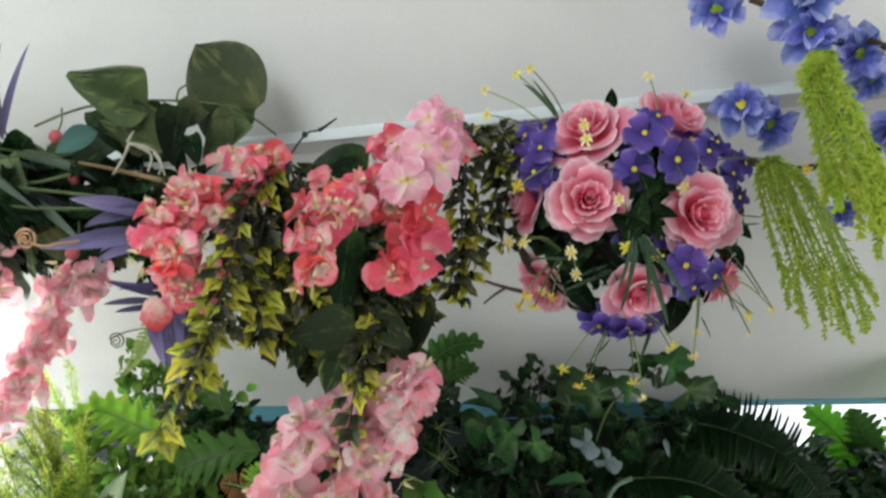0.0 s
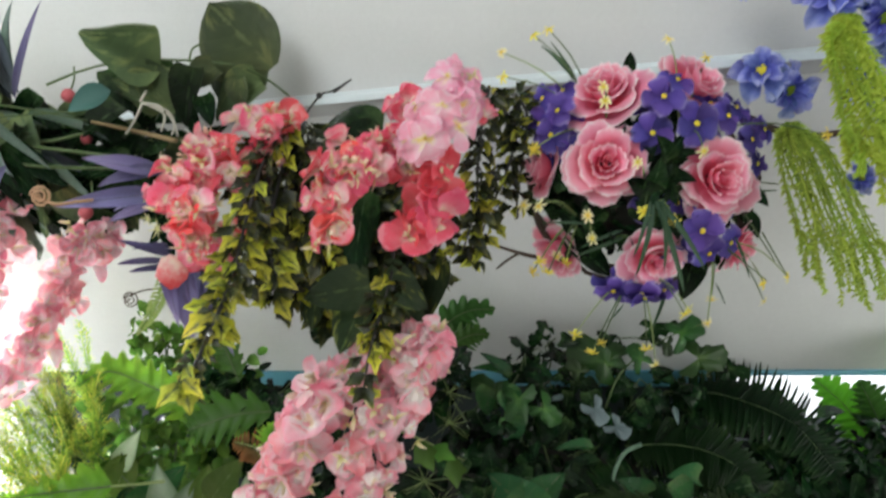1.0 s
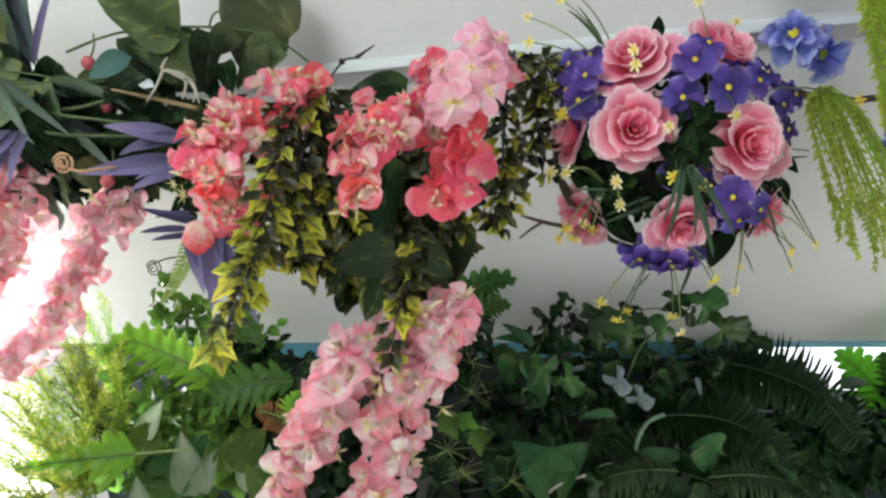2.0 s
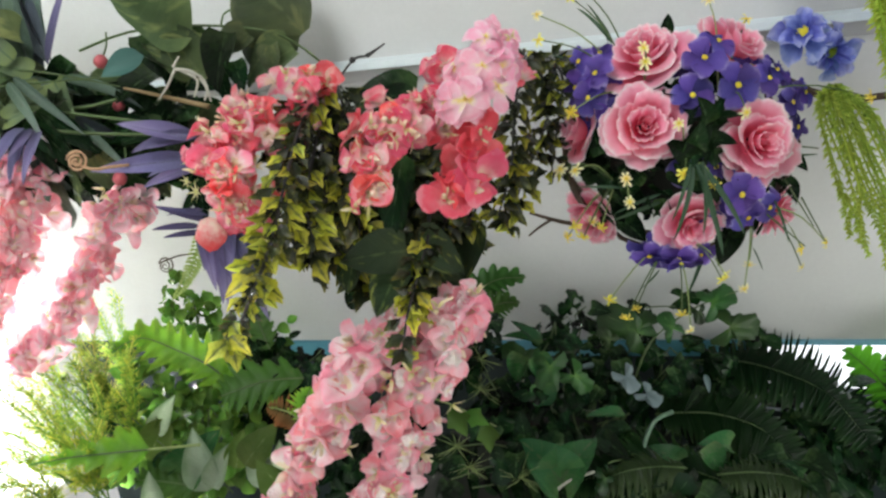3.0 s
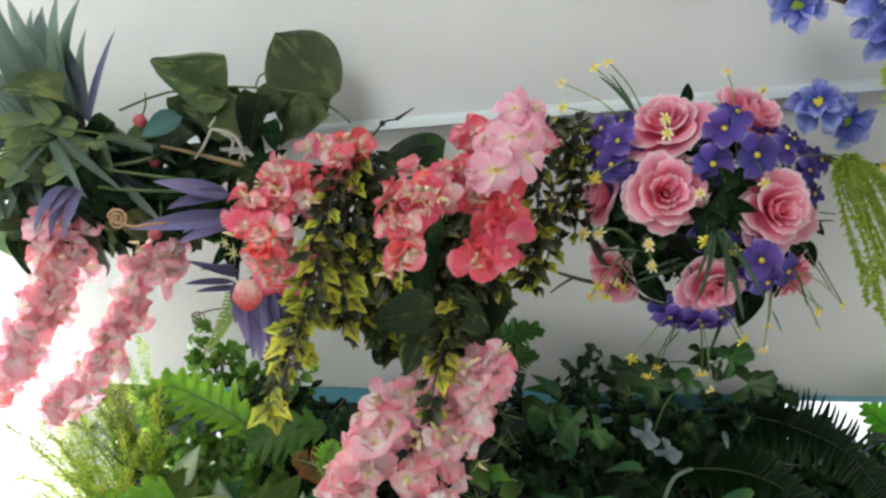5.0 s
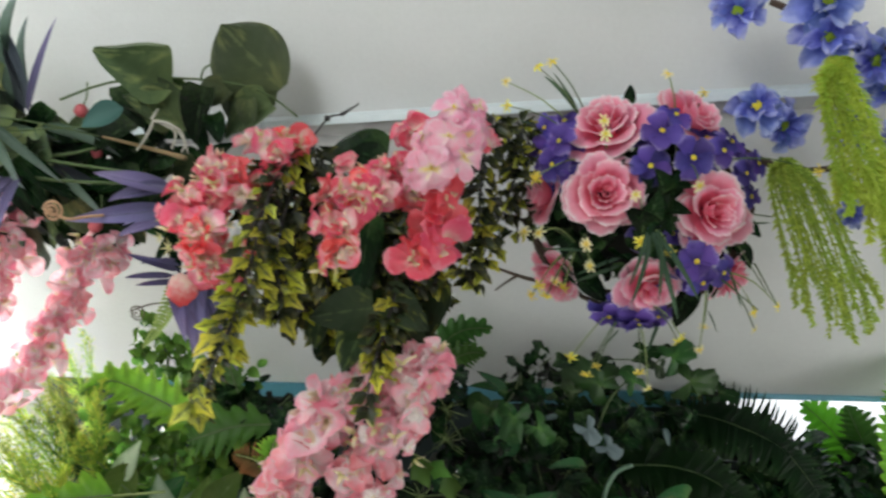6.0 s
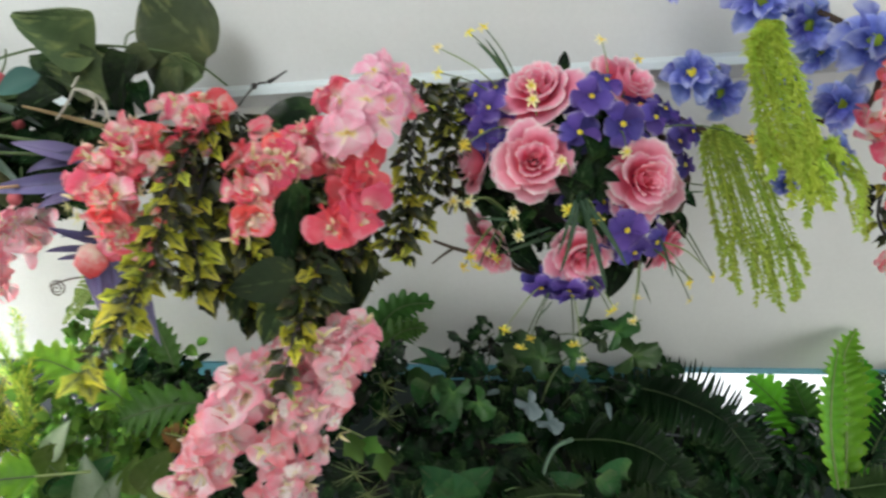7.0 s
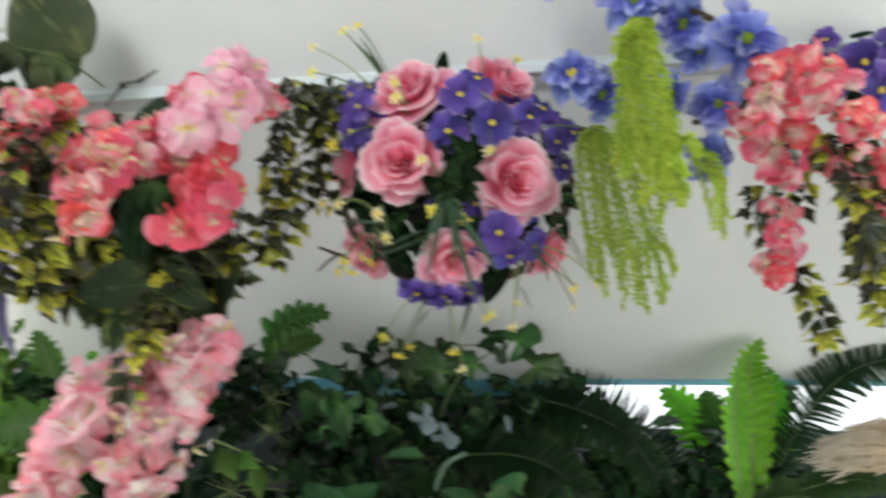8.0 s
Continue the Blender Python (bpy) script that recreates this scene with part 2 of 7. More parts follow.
# Shaded copy of the gold-edged leaf: the garland's inner shade is in its colour.
RUSCUS_SHADED = cloth_leaf("shaded_olive_leaf", [(0.0, (0.012, 0.018, 0.011)), (0.55, (0.028, 0.037, 0.015)), (0.82, (0.06, 0.068, 0.017)), (1.0, (0.19, 0.185, 0.025))], 0.22, 0.20, 0.6, 0.02, 0.2, None, (0.85, 1.2, (0.13, 0.14, 0.025)), 5, shine=0.55)
# Darker copy of the variegated leaf, coloured for the garland's shade.
POTHOS_SHADED = cloth_leaf("shaded_variegated_leaf", [(0.0, (0.05, 0.085, 0.035)), (0.5, (0.028, 0.055, 0.024)), (1.0, (0.024, 0.046, 0.020))], 0.28, 0.25, 0.3, 0.015, 0.15, (0.06, 0.0, (0.10, 0.15, 0.06)), None, 6, 0.0, (0.60, (0.36, 0.42, 0.09)), 0.45, 0.08)
POTHOS = cloth_leaf("variegated_leaf", [(0.0, (0.14, 0.19, 0.08)), (0.5, (0.08, 0.12, 0.055)), (1.0, (0.055, 0.09, 0.04))], 0.32, 0.3, 0.45, 0.015, 0.2, (0.06, 0.0, (0.17, 0.22, 0.10)), None, 6, 0.0, (0.56, (0.24, 0.28, 0.11)), 0.35, 0.10)
# Leaf greens sunk towards black: the shade below the board is in them.
DEEP = cloth_leaf("deep_green_shaded_leaf", [(0.0, (0.045, 0.10, 0.03)), (0.3, (0.006, 0.028, 0.007)), (1.0, (0.004, 0.019, 0.006))], 0.20, 0.15, 0.6, 0.02, 0.2, (0.08, 0.0, (0.06, 0.12, 0.05)), None, 6, shine=0.28, ribs=0.10)
IVY_SHADED = cloth_leaf("ivy_leaf", [(0.0, (0.030, 0.075, 0.022)), (0.4, (0.006, 0.028, 0.007)), (1.0, (0.003, 0.017, 0.005))], 0.20, 0.15, 0.8, 0.02, 0.2, (0.07, 0.0, (0.045, 0.10, 0.04)), None, 6, shine=0.22)
GLOSSY = cloth_leaf("glossy_leaf", [(0.0, (0.07, 0.17, 0.05)), (0.3, (0.026, 0.125, 0.036)), (1.0, (0.018, 0.095, 0.030))], 0.18, 0.12, 0.3, 0.02, 0.1, (0.07, 0.0, (0.06, 0.13, 0.05)), None, 6, shine=0.6, ribs=0.10)
FERN = cloth_leaf("fern_leaf", [(0.0, (0.06, 0.20, 0.015)), (0.5, (0.15, 0.40, 0.03)), (1.0, (0.27, 0.54, 0.05))], 0.32, 0.48, 0.25, 0.015, 0.16, scale=90)
FERN_RICH = cloth_leaf("rich_green_fern_leaf", [(0.0, (0.05, 0.17, 0.012)), (0.6, (0.10, 0.34, 0.02)), (1.0, (0.17, 0.44, 0.035))], 0.32, 0.4, 0.3, 0.02)
# Dark fern green, lowered further to carry the shade at the foot.
FERN_DARK = cloth_leaf("shade_dark_fern_leaf", [(0.0, (0.004, 0.014, 0.005)), (0.6, (0.007, 0.024, 0.007)), (1.0, (0.020, 0.048, 0.014))], 0.25, 0.12, 0.3, shine=0.10)
PALM = cloth_leaf("palm_leaflet", [(0.0, (0.018, 0.050, 0.022)), (1.0, (0.050, 0.115, 0.050))], 0.3, 0.5, 0.3, shine=0.15)
# Fern green with the low shade put into its colour.
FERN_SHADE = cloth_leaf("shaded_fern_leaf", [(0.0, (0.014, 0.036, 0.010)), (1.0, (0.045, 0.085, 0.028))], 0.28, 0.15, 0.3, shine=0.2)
FERN_MID = cloth_leaf("mid_green_fern_leaf", [(0.0, (0.03, 0.09, 0.015)), (1.0, (0.06, 0.17, 0.025))], 0.4, 0.3, 0.2, 0.015)
LIME = cloth_leaf("lime_strand", [(0.0, (0.32, 0.46, 0.03)), (1.0, (0.66, 0.80, 0.15))], 0.5, 0.48, 0.15)
MOSSY = cloth_leaf("moss_green_strand", [(0.0, (0.20, 0.30, 0.03)), (1.0, (0.54, 0.68, 0.12))], 0.5, 0.4, 0.15)
LACE = cloth_leaf("pale_lacy_leaf", [(0.0, (0.13, 0.21, 0.05)), (1.0, (0.30, 0.41, 0.12))], 0.5, 0.3, 0.2)
NEEDLE = cloth_leaf("yellow_green_needle", [(0.0, (0.07, 0.19, 0.05)), (0.5, (0.24, 0.41, 0.05)), (1.0, (0.80, 0.70, 0.11))], 0.22, 0.42, 0.6, 0.03, shine=0.5)
GRASS = cloth_leaf("grass_blade", [(0.0, (0.035, 0.08, 0.045)), (1.0, (0.06, 0.12, 0.06))], 0.4, 0.2, 0.2)
BUSH = cloth_leaf("small_round_leaf", [(0.0, (0.07, 0.17, 0.025)), (1.0, (0.17, 0.34, 0.06))], 0.24, 0.42, 0.45, 0.02)
PALE = cloth_leaf("pale_leaf", [(0.0, (0.11, 0.16, 0.17)), (1.0, (0.20, 0.27, 0.29))], 0.35, 0.2, 0.1)
BARK = painted("bark", (0.07, 0.045, 0.03), 0.8, 0.4, 60.0, 1.0)
TAN = painted("dry_stem", (0.28, 0.20, 0.10), 0.7, 0.2, 60.0)
GREY_ROOT = painted("pale_root", (0.45, 0.44, 0.38), 0.8, 0.15, 60.0)
PALE_STALK = painted("pale_green_stalk", (0.10, 0.18, 0.12), 0.3, 0.3, 60.0)
STEM = painted("green_stem", (0.07, 0.12, 0.035), 0.5, 0.2, 60.0)
STEM_LIGHT = painted("pale_green_stem", (0.22, 0.30, 0.10), 0.5, 0.2, 60.0)
BLACK_STEM = painted("black_stem", (0.02, 0.02, 0.02), 0.5, 0.2, 60.0)
BERRY = painted("rosy_berry", (0.50, 0.10, 0.12), 0.5, 0.15, 60.0)
STRAW = cloth_leaf("straw", [(0.0, (0.66, 0.50, 0.29)), (0.5, (0.86, 0.76, 0.58)), (1.0, (0.95, 0.91, 0.82))], 0.85, 0.55, 0.1, 0.01, 0.25)
RATTAN = painted("rattan", (0.52, 0.32, 0.19), 0.6, 0.1, 60.0)


# ---- building blocks ----
def raw_mesh(name, verts, faces, mat, u=None, v=None, smooth=True):
    me = bpy.data.meshes.new(name)
    me.from_pydata([tuple(p) for p in verts], [], faces)
    for key, values in (("u", u), ("v", v)):
        if values is not None:
            a = me.attributes.new(key, "FLOAT", "POINT")
            a.data.foreach_set("value", [float(x) for x in values])
    me.materials.append(mat)
    if smooth:
        me.polygons.foreach_set("use_smooth", [True] * len(me.polygons))
    me.update()
    return me


class Sheet:
    """Gathers vertices and faces of many small sheets into one mesh."""

    def __init__(self):
        self.verts, self.faces, self.u, self.v = [], [], [], []

    def grid(self, rows, us, vs):
        n0, nu, nv = len(self.verts), len(rows), len(rows[0])
        for i in range(nu):
            for j in range(nv):
                self.verts.append(rows[i][j])
                self.u.append(us[i])
                self.v.append(vs[j])
        for i in range(nu - 1):
            for j in range(nv - 1):
                a = n0 + i * nv + j
                self.faces.append((a, a + 1, a + nv + 1, a + nv))

    def tube(self, path, r0, r1, sides=6):
        path = [Vector(p) for p in path]
        n0, n = len(self.verts), len(path)
        for i, p in enumerate(path):
            d = (path[min(i + 1, n - 1)] - path[max(i - 1, 0)]).normalized()
            a = d.orthogonal().normalized()
            b = d.cross(a)
            r = r0 + (r1 - r0) * i / max(n - 1, 1)
            for k in range(sides):
                t = 2 * math.pi * k / sides
                self.verts.append(p + (a * math.cos(t) + b * math.sin(t)) * r)
                self.u.append(i / max(n - 1, 1))
                self.v.append(0.5)
        for i in range(n - 1):
            for k in range(sides):
                a, b = n0 + i * sides + k, n0 + i * sides + (k + 1) % sides
                self.faces.append((a, b, b + sides, a + sides))
        self.faces.append(tuple(n0 + k for k in reversed(range(sides))))
        self.faces.append(tuple(n0 + (n - 1) * sides + k for k in range(sides)))

    def mesh(self, name, mat):
        return raw_mesh(name, self.verts, self.faces, mat, self.u, self.v)


def oval(u):
    return math.sin(math.pi * min(1, 0.04 + u * 0.96)) ** 0.75


def pointed(u):
    return max(0.0, (math.sin(math.pi * u ** 0.75)) ** 0.9)


def lance(u):
    return max(0.0, math.sin(math.pi * u ** 0.6)) ** 0.8


def heart(u):
    return max(0.0, math.sin(math.pi * (0.10 + 0.90 * u) ** 0.62)) ** 0.75 if u < 1 else 0.0


TOOTHED = [(0.0, 0.08), (0.18, 0.52), (0.36, 0.74), (0.545, 1.0), (0.636, 0.56), (0.80, 0.36), (1.0, 0.0)]


def toothed(u):
    for (a, p), (b, q) in zip(TOOTHED, TOOTHED[1:]):
        if u <= b + 1e-6:
            return p + (q - p) * (u - a) / (b - a)
    return 0.0


def pinna_shape(u):
    return (0.92 + 0.12 * u) * (1 - u ** 3.2) ** 0.8


def long_pinna(u):
    return (1 - u) ** 0.45


def petal_shape(u):
    return 0.22 + 0.78 * math.sin(math.pi * 0.5 * min(1, u / 0.66)) if u < 0.66 else math.sqrt(max(0.0, 1 - ((u - 0.66) / 0.36) ** 2))


def strap(u):
    return min(1.0, 0.35 + u * 2.5) * (1 - u) ** 0.45


def blade(sheet, m, length, width, prof, nu=7, nv=5, cup=0.15, bend=0.3, ruffle=0.0, waves=3, teeth=0.0, teeth_n=6, seed=0, side_bend=0.0):
    """A leaf or petal along +y of m, upper face +z; width is its full width."""
    rows, us = [], []
    vs = [-1 + 2 * j / (nv - 1) for j in range(nv)]
    y = z = x0 = 0.0
    for i in range(nu):
        u = i / (nu - 1)
        if i:
            ang = bend * (u - 0.5 / (nu - 1))
            y += math.cos(ang) * length / (nu - 1)
            z -= math.sin(ang) * length / (nu - 1)
            x0 += side_bend * u * length / (nu - 1)
        w = 0.5 * width * prof(u)
        if teeth:
            w *= 1 - teeth * abs(((u * teeth_n) % 1.0) - 0.0) if i < nu - 1 else 1
        row = []
        for v in vs:
            wave = ruffle * width * math.sin(waves * math.pi * 2 * u + seed + 2.0 * v) * abs(v) ** 1.5 * (0.3 + 0.7 * u)
            rim = ruffle * width * math.sin(waves * 3.1 * v + seed * 1.7) * max(0, u - 0.5)
            row.append(m @ Vector((x0 + v * w, y, z + cup * w * v * v * 2 + wave + rim)))
        rows.append(row)
        us.append(u)
    sheet.grid(rows, us, vs)


def basis(pos, along, face=(0, -1, 0), size=1.0):
    """A pose at pos whose +y goes along and whose +z turns towards face."""
    y = Vector(along).normalized()
    x = y.cross(Vector(face))
    if x.length < 1e-4:
        x = y.orthogonal()
    x.normalize()
    z = x.cross(y)
    m = Matrix((x, y, z)).transposed().to_4x4() @ Matrix.Scale(size, 4)
    m.translation = pos
    return m


def facing(pos, normal, spin=0.0, size=1.0):
    """A pose at pos whose +z points along normal."""
    z = Vector(normal).normalized()
    x = z.orthogonal().normalized()
    m = Matrix((x, z.cross(x), z)).transposed().to_4x4()
    m = m @ Matrix.Rotation(spin, 4, "Z") @ Matrix.Scale(size, 4)
    m.translation = pos
    return m


def rnd(a, b):
    return random.uniform(a, b)


def jitter(s):
    return Vector((rnd(-s, s), rnd(-s, s), rnd(-s, s)))


def thing(name, at, label, category, group="", kind=""):
    ob = new(name)
    ob.empty_display_size = 0.02
    ob.matrix_basis = BASE @ Matrix.Translation(at)
    ob["base"] = tuple(at)
    return tagged(ob, label, category, group, kind)


def part(name, mesh, parent, m, label=""):
    """A mesh as one part, at the pose m in its parent."""
    ob = new(name, mesh)
    ob.parent, ob.matrix_basis = parent, m
    if label:
        ob["label"] = label
    return ob


def put(name, mesh, parent, m, label=""):
    """A part of a thing, at the pose m in the starting camera's axes."""
    return part(name, mesh, parent, Matrix.Translation(-Vector(parent["base"])) @ m, label)


def along(path, s):
    """The point and the way at s (0 to 1) of a smooth line through the points."""
    pts = [Vector(p) for p in path]
    n = len(pts) - 1
    k = min(int(s * n), n - 1)
    t = s * n - k
    p0, p1, p2, p3 = pts[max(k - 1, 0)], pts[k], pts[k + 1], pts[min(k + 2, n)]
    pos = 0.5 * ((2 * p1) + (p2 - p0) * t + (2 * p0 - 5 * p1 + 4 * p2 - p3) * t * t + (3 * p1 - p0 - 3 * p2 + p3) * t ** 3)
    way = 0.5 * ((p2 - p0) + 2 * (2 * p0 - 5 * p1 + 4 * p2 - p3) * t + 3 * (3 * p1 - p0 - 3 * p2 + p3) * t * t)
    return pos, (way.normalized() if way.length > 1e-6 else (p2 - p1).normalized())


def line(path, n=16):
    return [along(path, i / (n - 1))[0] for i in range(n)]


def tube_mesh(name, path, r0, r1, mat, n=16, sides=6):
    s = Sheet()
    s.tube(line(path, n) if n else path, r0, r1, sides)
    return s.mesh(name, mat)


# ---- kinds of flowers and leaves ----
def floret_mesh(name, petals, radius, mat, seed, cup=0.5, spread=0.5, wide=1.0, ragged=1.0, prof=None, frill=0.10):
    """A cloth flower with uneven, curling, crinkled petals, open towards +z."""
    random.seed(seed)
    s = Sheet()
    for i in range(petals):
        a = 2 * math.pi * i / petals + rnd(-0.25, 0.25) * ragged
        m = Matrix.Rotation(a, 4, "Z") @ Matrix.Translation((0, radius * 0.05, 0)) @ Matrix.Rotation(spread + rnd(-0.5, 0.5) * ragged, 4, "X") @ Matrix.Rotation(rnd(-0.5, 0.5) * ragged, 4, "Y")
        blade(s, m, radius * rnd(0.72, 1.2), radius * 0.92 * wide * rnd(0.8, 1.15), prof or petal_shape, 8, 9, cup * rnd(-0.4, 1.0), rnd(0.0, 1.7), frill, 1, 0, 6, rnd(0, 6), rnd(-0.3, 0.3) * ragged)
    return s.mesh(name, mat)


def star_mesh(name, rays, mat, seed):
    """A small pale star of narrow pointed rays joined at the middle."""
    random.seed(seed)
    verts, us, faces = [Vector((0, 0, 0.05))], [0.0], []
    n = rays * 2
    for i in range(n):
        a = 2 * math.pi * i / n + rnd(-0.08, 0.08)
        r = rnd(0.8, 1.15) if i % 2 == 0 else 0.22
        verts.append(Vector((math.cos(a) * r, math.sin(a) * r, rnd(0.1, 0.5) * r)))
        us.append(1.0 if i % 2 == 0 else 0.3)
    for i in range(n):
        faces.append((0, 1 + i, 1 + (i + 1) % n))
    return raw_mesh(name, verts, faces, mat, us, us)


def dab_mesh(name, radius, mat, seed, n=7):
    """A little tuft of stamens."""
    random.seed(seed)
    s = Sheet()
    for i in range(n):
        a = rnd(0, 6.28)
        tip = Vector((math.cos(a) * radius * 0.5, math.sin(a) * radius * 0.5, radius * rnd(0.5, 1.0)))
        s.tube([Vector((0, 0, 0)), tip * 0.6, tip], radius * 0.045, radius * 0.085, 5)
    return s.mesh(name, mat)


def ball_mesh(name, r, mat, squash=1.0, rough=0.08):
    bm = bmesh.new()
    bmesh.ops.create_uvsphere(bm, u_segments=10, v_segments=7, radius=r)
    for v in bm.verts:
        v.co.z *= squash
        v.co *= 1 + rough * noise.noise(v.co * (2.5 / r))
    me = bpy.data.meshes.new(name)
    bm.to_mesh(me)
    bm.free()
    tone = me.attributes.new("u", "FLOAT", "POINT")
    tone.data.foreach_set("value", [0.5 - 0.45 * v.co.z / (r * squash) for v in me.vertices])
    me.materials.append(mat)
    me.polygons.foreach_set("use_smooth", [True] * len(me.polygons))
    return me


def teardrop_mesh(seed):
    """A closed bud of folded cream cloth, blunt at the foot and pointed at the tip (+z)."""
    random.seed(seed)
    s = Sheet()
    ph = rnd(0, 6)
    rows = []
    for i in range(7):
        u = i / 6
        r = 0.34 * math.sin(math.pi * (0.08 + 0.90 * u) ** 0.7) ** 0.9
        rows.append([Vector((math.cos(a) * r * (1 + 0.16 * math.sin(3 * a + ph)) + 0.12 * u * u, math.sin(a) * r * (0.8 + 0.12 * math.sin(2 * a + ph)), u)) for a in (2 * math.pi * k / 8 for k in range(9))])
    s.grid(rows, [i / 6 for i in range(7)], [0.0] * 9)
    return s.mesh("bud", BUD_CREAM)


def leaf_mesh(name, length, width, prof, mat, **kw):
    s = Sheet()
    blade(s, Matrix(), length, width, prof, **kw)
    return s.mesh(name, mat)


def lobed_mesh(name, size, mat, seed, lobes=5, fold=0.25):
    """An ivy leaf: lobes round the stalk, folded along the midrib and curling down at the tips."""
    random.seed(seed)
    n = lobes * 6
    rings = (0.0, 0.35, 0.7, 1.0)
    verts, us, vs, faces = [], [], [], []
    for i in range(n + 1):
        a = -2.5 + 5.0 * i / n
        k = abs(math.cos(a * lobes / 5.0 * 1.25))
        r = size * (0.42 + 0.58 * k ** 0.8) * (1.0 if abs(a) < 0.6 else 0.74) * rnd(0.95, 1.05)
        for q in rings:
            x, y = math.sin(a) * r * q, math.cos(a) * r * q + 0.12 * size
            z = abs(x) * fold - 0.30 * q * q * size * rnd(0.6, 1.4) + 0.06 * size * q * math.sin(a * 3 + seed)
            verts.append(Vector((x, y, z)))
            us.append(q)
            vs.append(min(1, abs(x) / (size * 0.5)) + (0.0 if min(abs(a), abs(abs(a) - 1.25)) < 0.09 else 0.15))
    m = len(rings)
    for i in range(n):
        for j in range(m - 1):
            a = i * m + j
            faces.append((a, a + m, a + m + 1, a + 1))
    return raw_mesh(name, verts, faces, mat, us, vs)


def rose(parent, pos, normal, size, spin, name="rose"):
    """An open silk rose: rings of broad cupped petals with crimped pale rims round a tight heart."""
    hub = put(name, ROSE_HEART, parent, facing(pos, normal, spin, size))
    for ring, (count, *shape) in enumerate(ROSE_RINGS):
        for i in range(count):
            a = 2 * math.pi * (i + 0.41 * ring) / count + rnd(-0.16, 0.16)
            oval = Matrix.Diagonal((1.14, 0.88, 1, 1)) if ring > 1 else Matrix.Identity(4)
            m = Matrix.Translation((rnd(-0.02, 0.02), rnd(-0.02, 0.02), rnd(-0.02, 0.02))) @ oval @ Matrix.Rotation(a, 4, "Z") @ Matrix.Rotation(rnd(-0.10, 0.10), 4, "X") @ Matrix.Rotation(rnd(-0.10, 0.10), 4, "Y") @ Matrix.Scale(rnd(0.93, 1.06) * (rnd(0.86, 1.14) if ring < 2 else 1.0), 4)
            part("petal", ROSE_PETALS[ring][i % 3], hub, m)
    return hub


# petals in a ring; half of the angle that each wraps; radius and height at foot and rim; how far the rim rolls outwards
ROSE_RINGS = [(5, 0.80, 0.12, 1.02, -0.36, -0.08, 0.08), (4, 0.92, 0.12, 0.82, -0.32, 0.12, 0.13), (3, 1.20, 0.16, 0.57, -0.30, 0.40, 0.11), (3, 1.10, 0.14, 0.40, -0.25, 0.47, 0.06), (2, 1.50, 0.10, 0.24, -0.20, 0.48, 0.04)]


def rose_petal_mesh(seed, wrap, r0, r1, z0, z1, roll):
    """A petal that wraps round the rose's axis: broad, round-topped, its rim crimped and rolled back."""
    random.seed(seed)
    s = Sheet()
    rows, us = [], []
    nu, nv = 11, 25
    vs = [-1 + 2 * j / (nv - 1) for j in range(nv)]
    ph, lean = rnd(0, 6), rnd(-0.10, 0.10)
    for i in range(nu):
        u = i / (nu - 1)
        row = []
        for v in vs:
            width = 0.45 + 0.55 * math.sin(math.pi * 0.5 * min(1, u * 1.5))
            ang = v * wrap * width + lean * u
            top = 1 - 0.27 * abs(v) ** 3.2 + 0.035 * math.sin(3.1 * v + ph)
            q = u * top
            lip = max(0.0, q - 0.70) / 0.30
            r = r0 + (r1 - r0) * q ** 0.75 + roll * lip ** 2
            z = z0 + (z1 - z0) * q ** 1.5 - roll * 1.1 * lip ** 2.2
            fine = u ** 5 * (0.020 * math.sin(17 * v + ph * 2) + 0.013 * math.sin(31 * v + ph))
            slow = u ** 2 * 0.045 * math.sin(4.3 * v + ph * 1.7)
            r += fine + slow * 0.6
            z += fine * 0.9 + slow
            row.append(Vector((math.sin(ang) * r, math.cos(ang) * r, z)))
        rows.append(row)
        us.append(u)
    s.grid(rows, us, vs)
    return s.mesh("rose_petal", ROSE)


ROSE_PETALS = [[rose_petal_mesh(20 + 7 * ring + i, *shape) for i in range(3)] for ring, (count, *shape) in enumerate(ROSE_RINGS)]


def heart_mesh():
    """The rolled heart of a rose: a spiral sheet."""
    s = Sheet()
    rows = []
    n = 40
    for i in range(n):
        a = i * 0.36
        r = 0.008 + 0.0030 * i
        lift = 0.02 * math.sin(i * 1.3)
        rows.append([Vector((r * k * math.cos(a) * 1.15, r * k * math.sin(a) * 0.9, z + lift * (z > 0.3))) for k, z in ((1.0, -0.05), (1.0, 0.22), (1.05, 0.36), (1.25, 0.44 - 0.001 * i))])
    s.grid(rows, [0.25] * n, [0.0, 0.5, 0.8, 1.0])
    for i in range(len(s.u)):
        s.u[i], s.v[i] = 0.30 + 0.69 * s.v[i] ** 2, 0.0
    return s.mesh("rose_heart", ROSE)


ROSE_HEART = heart_mesh()

CORAL_FLORETS = [floret_mesh("coral_floret", 4 + i % 2, 1.0, CORAL, 40 + i, 0.5, 0.1 + 0.16 * i, 1.16, frill=0.07) for i in range(6)]
CORAL_FLORETS += [floret_mesh("hot_pink_floret", 4 + i % 2, 1.0, HOT, 140 + i, 0.6, 0.2 + 0.2 * i, 1.16, frill=0.07) for i in range(4)]
DEEP_FLORETS = [floret_mesh("deep_coral_floret", 4 + i % 2, 1.0, CORAL_DEEP, 240 + i, 0.5, 0.1 + 0.14 * i, 1.16, frill=0.07) for i in range(4)]
BLUSH_FLORETS = [floret_mesh("blush_floret", 4 + i % 2, 1.0, BLUSH_PALE if i % 3 else BLUSH, 50 + i, 0.5, 0.05 + 0.12 * i, 1.14, frill=0.08) for i in range(9)]
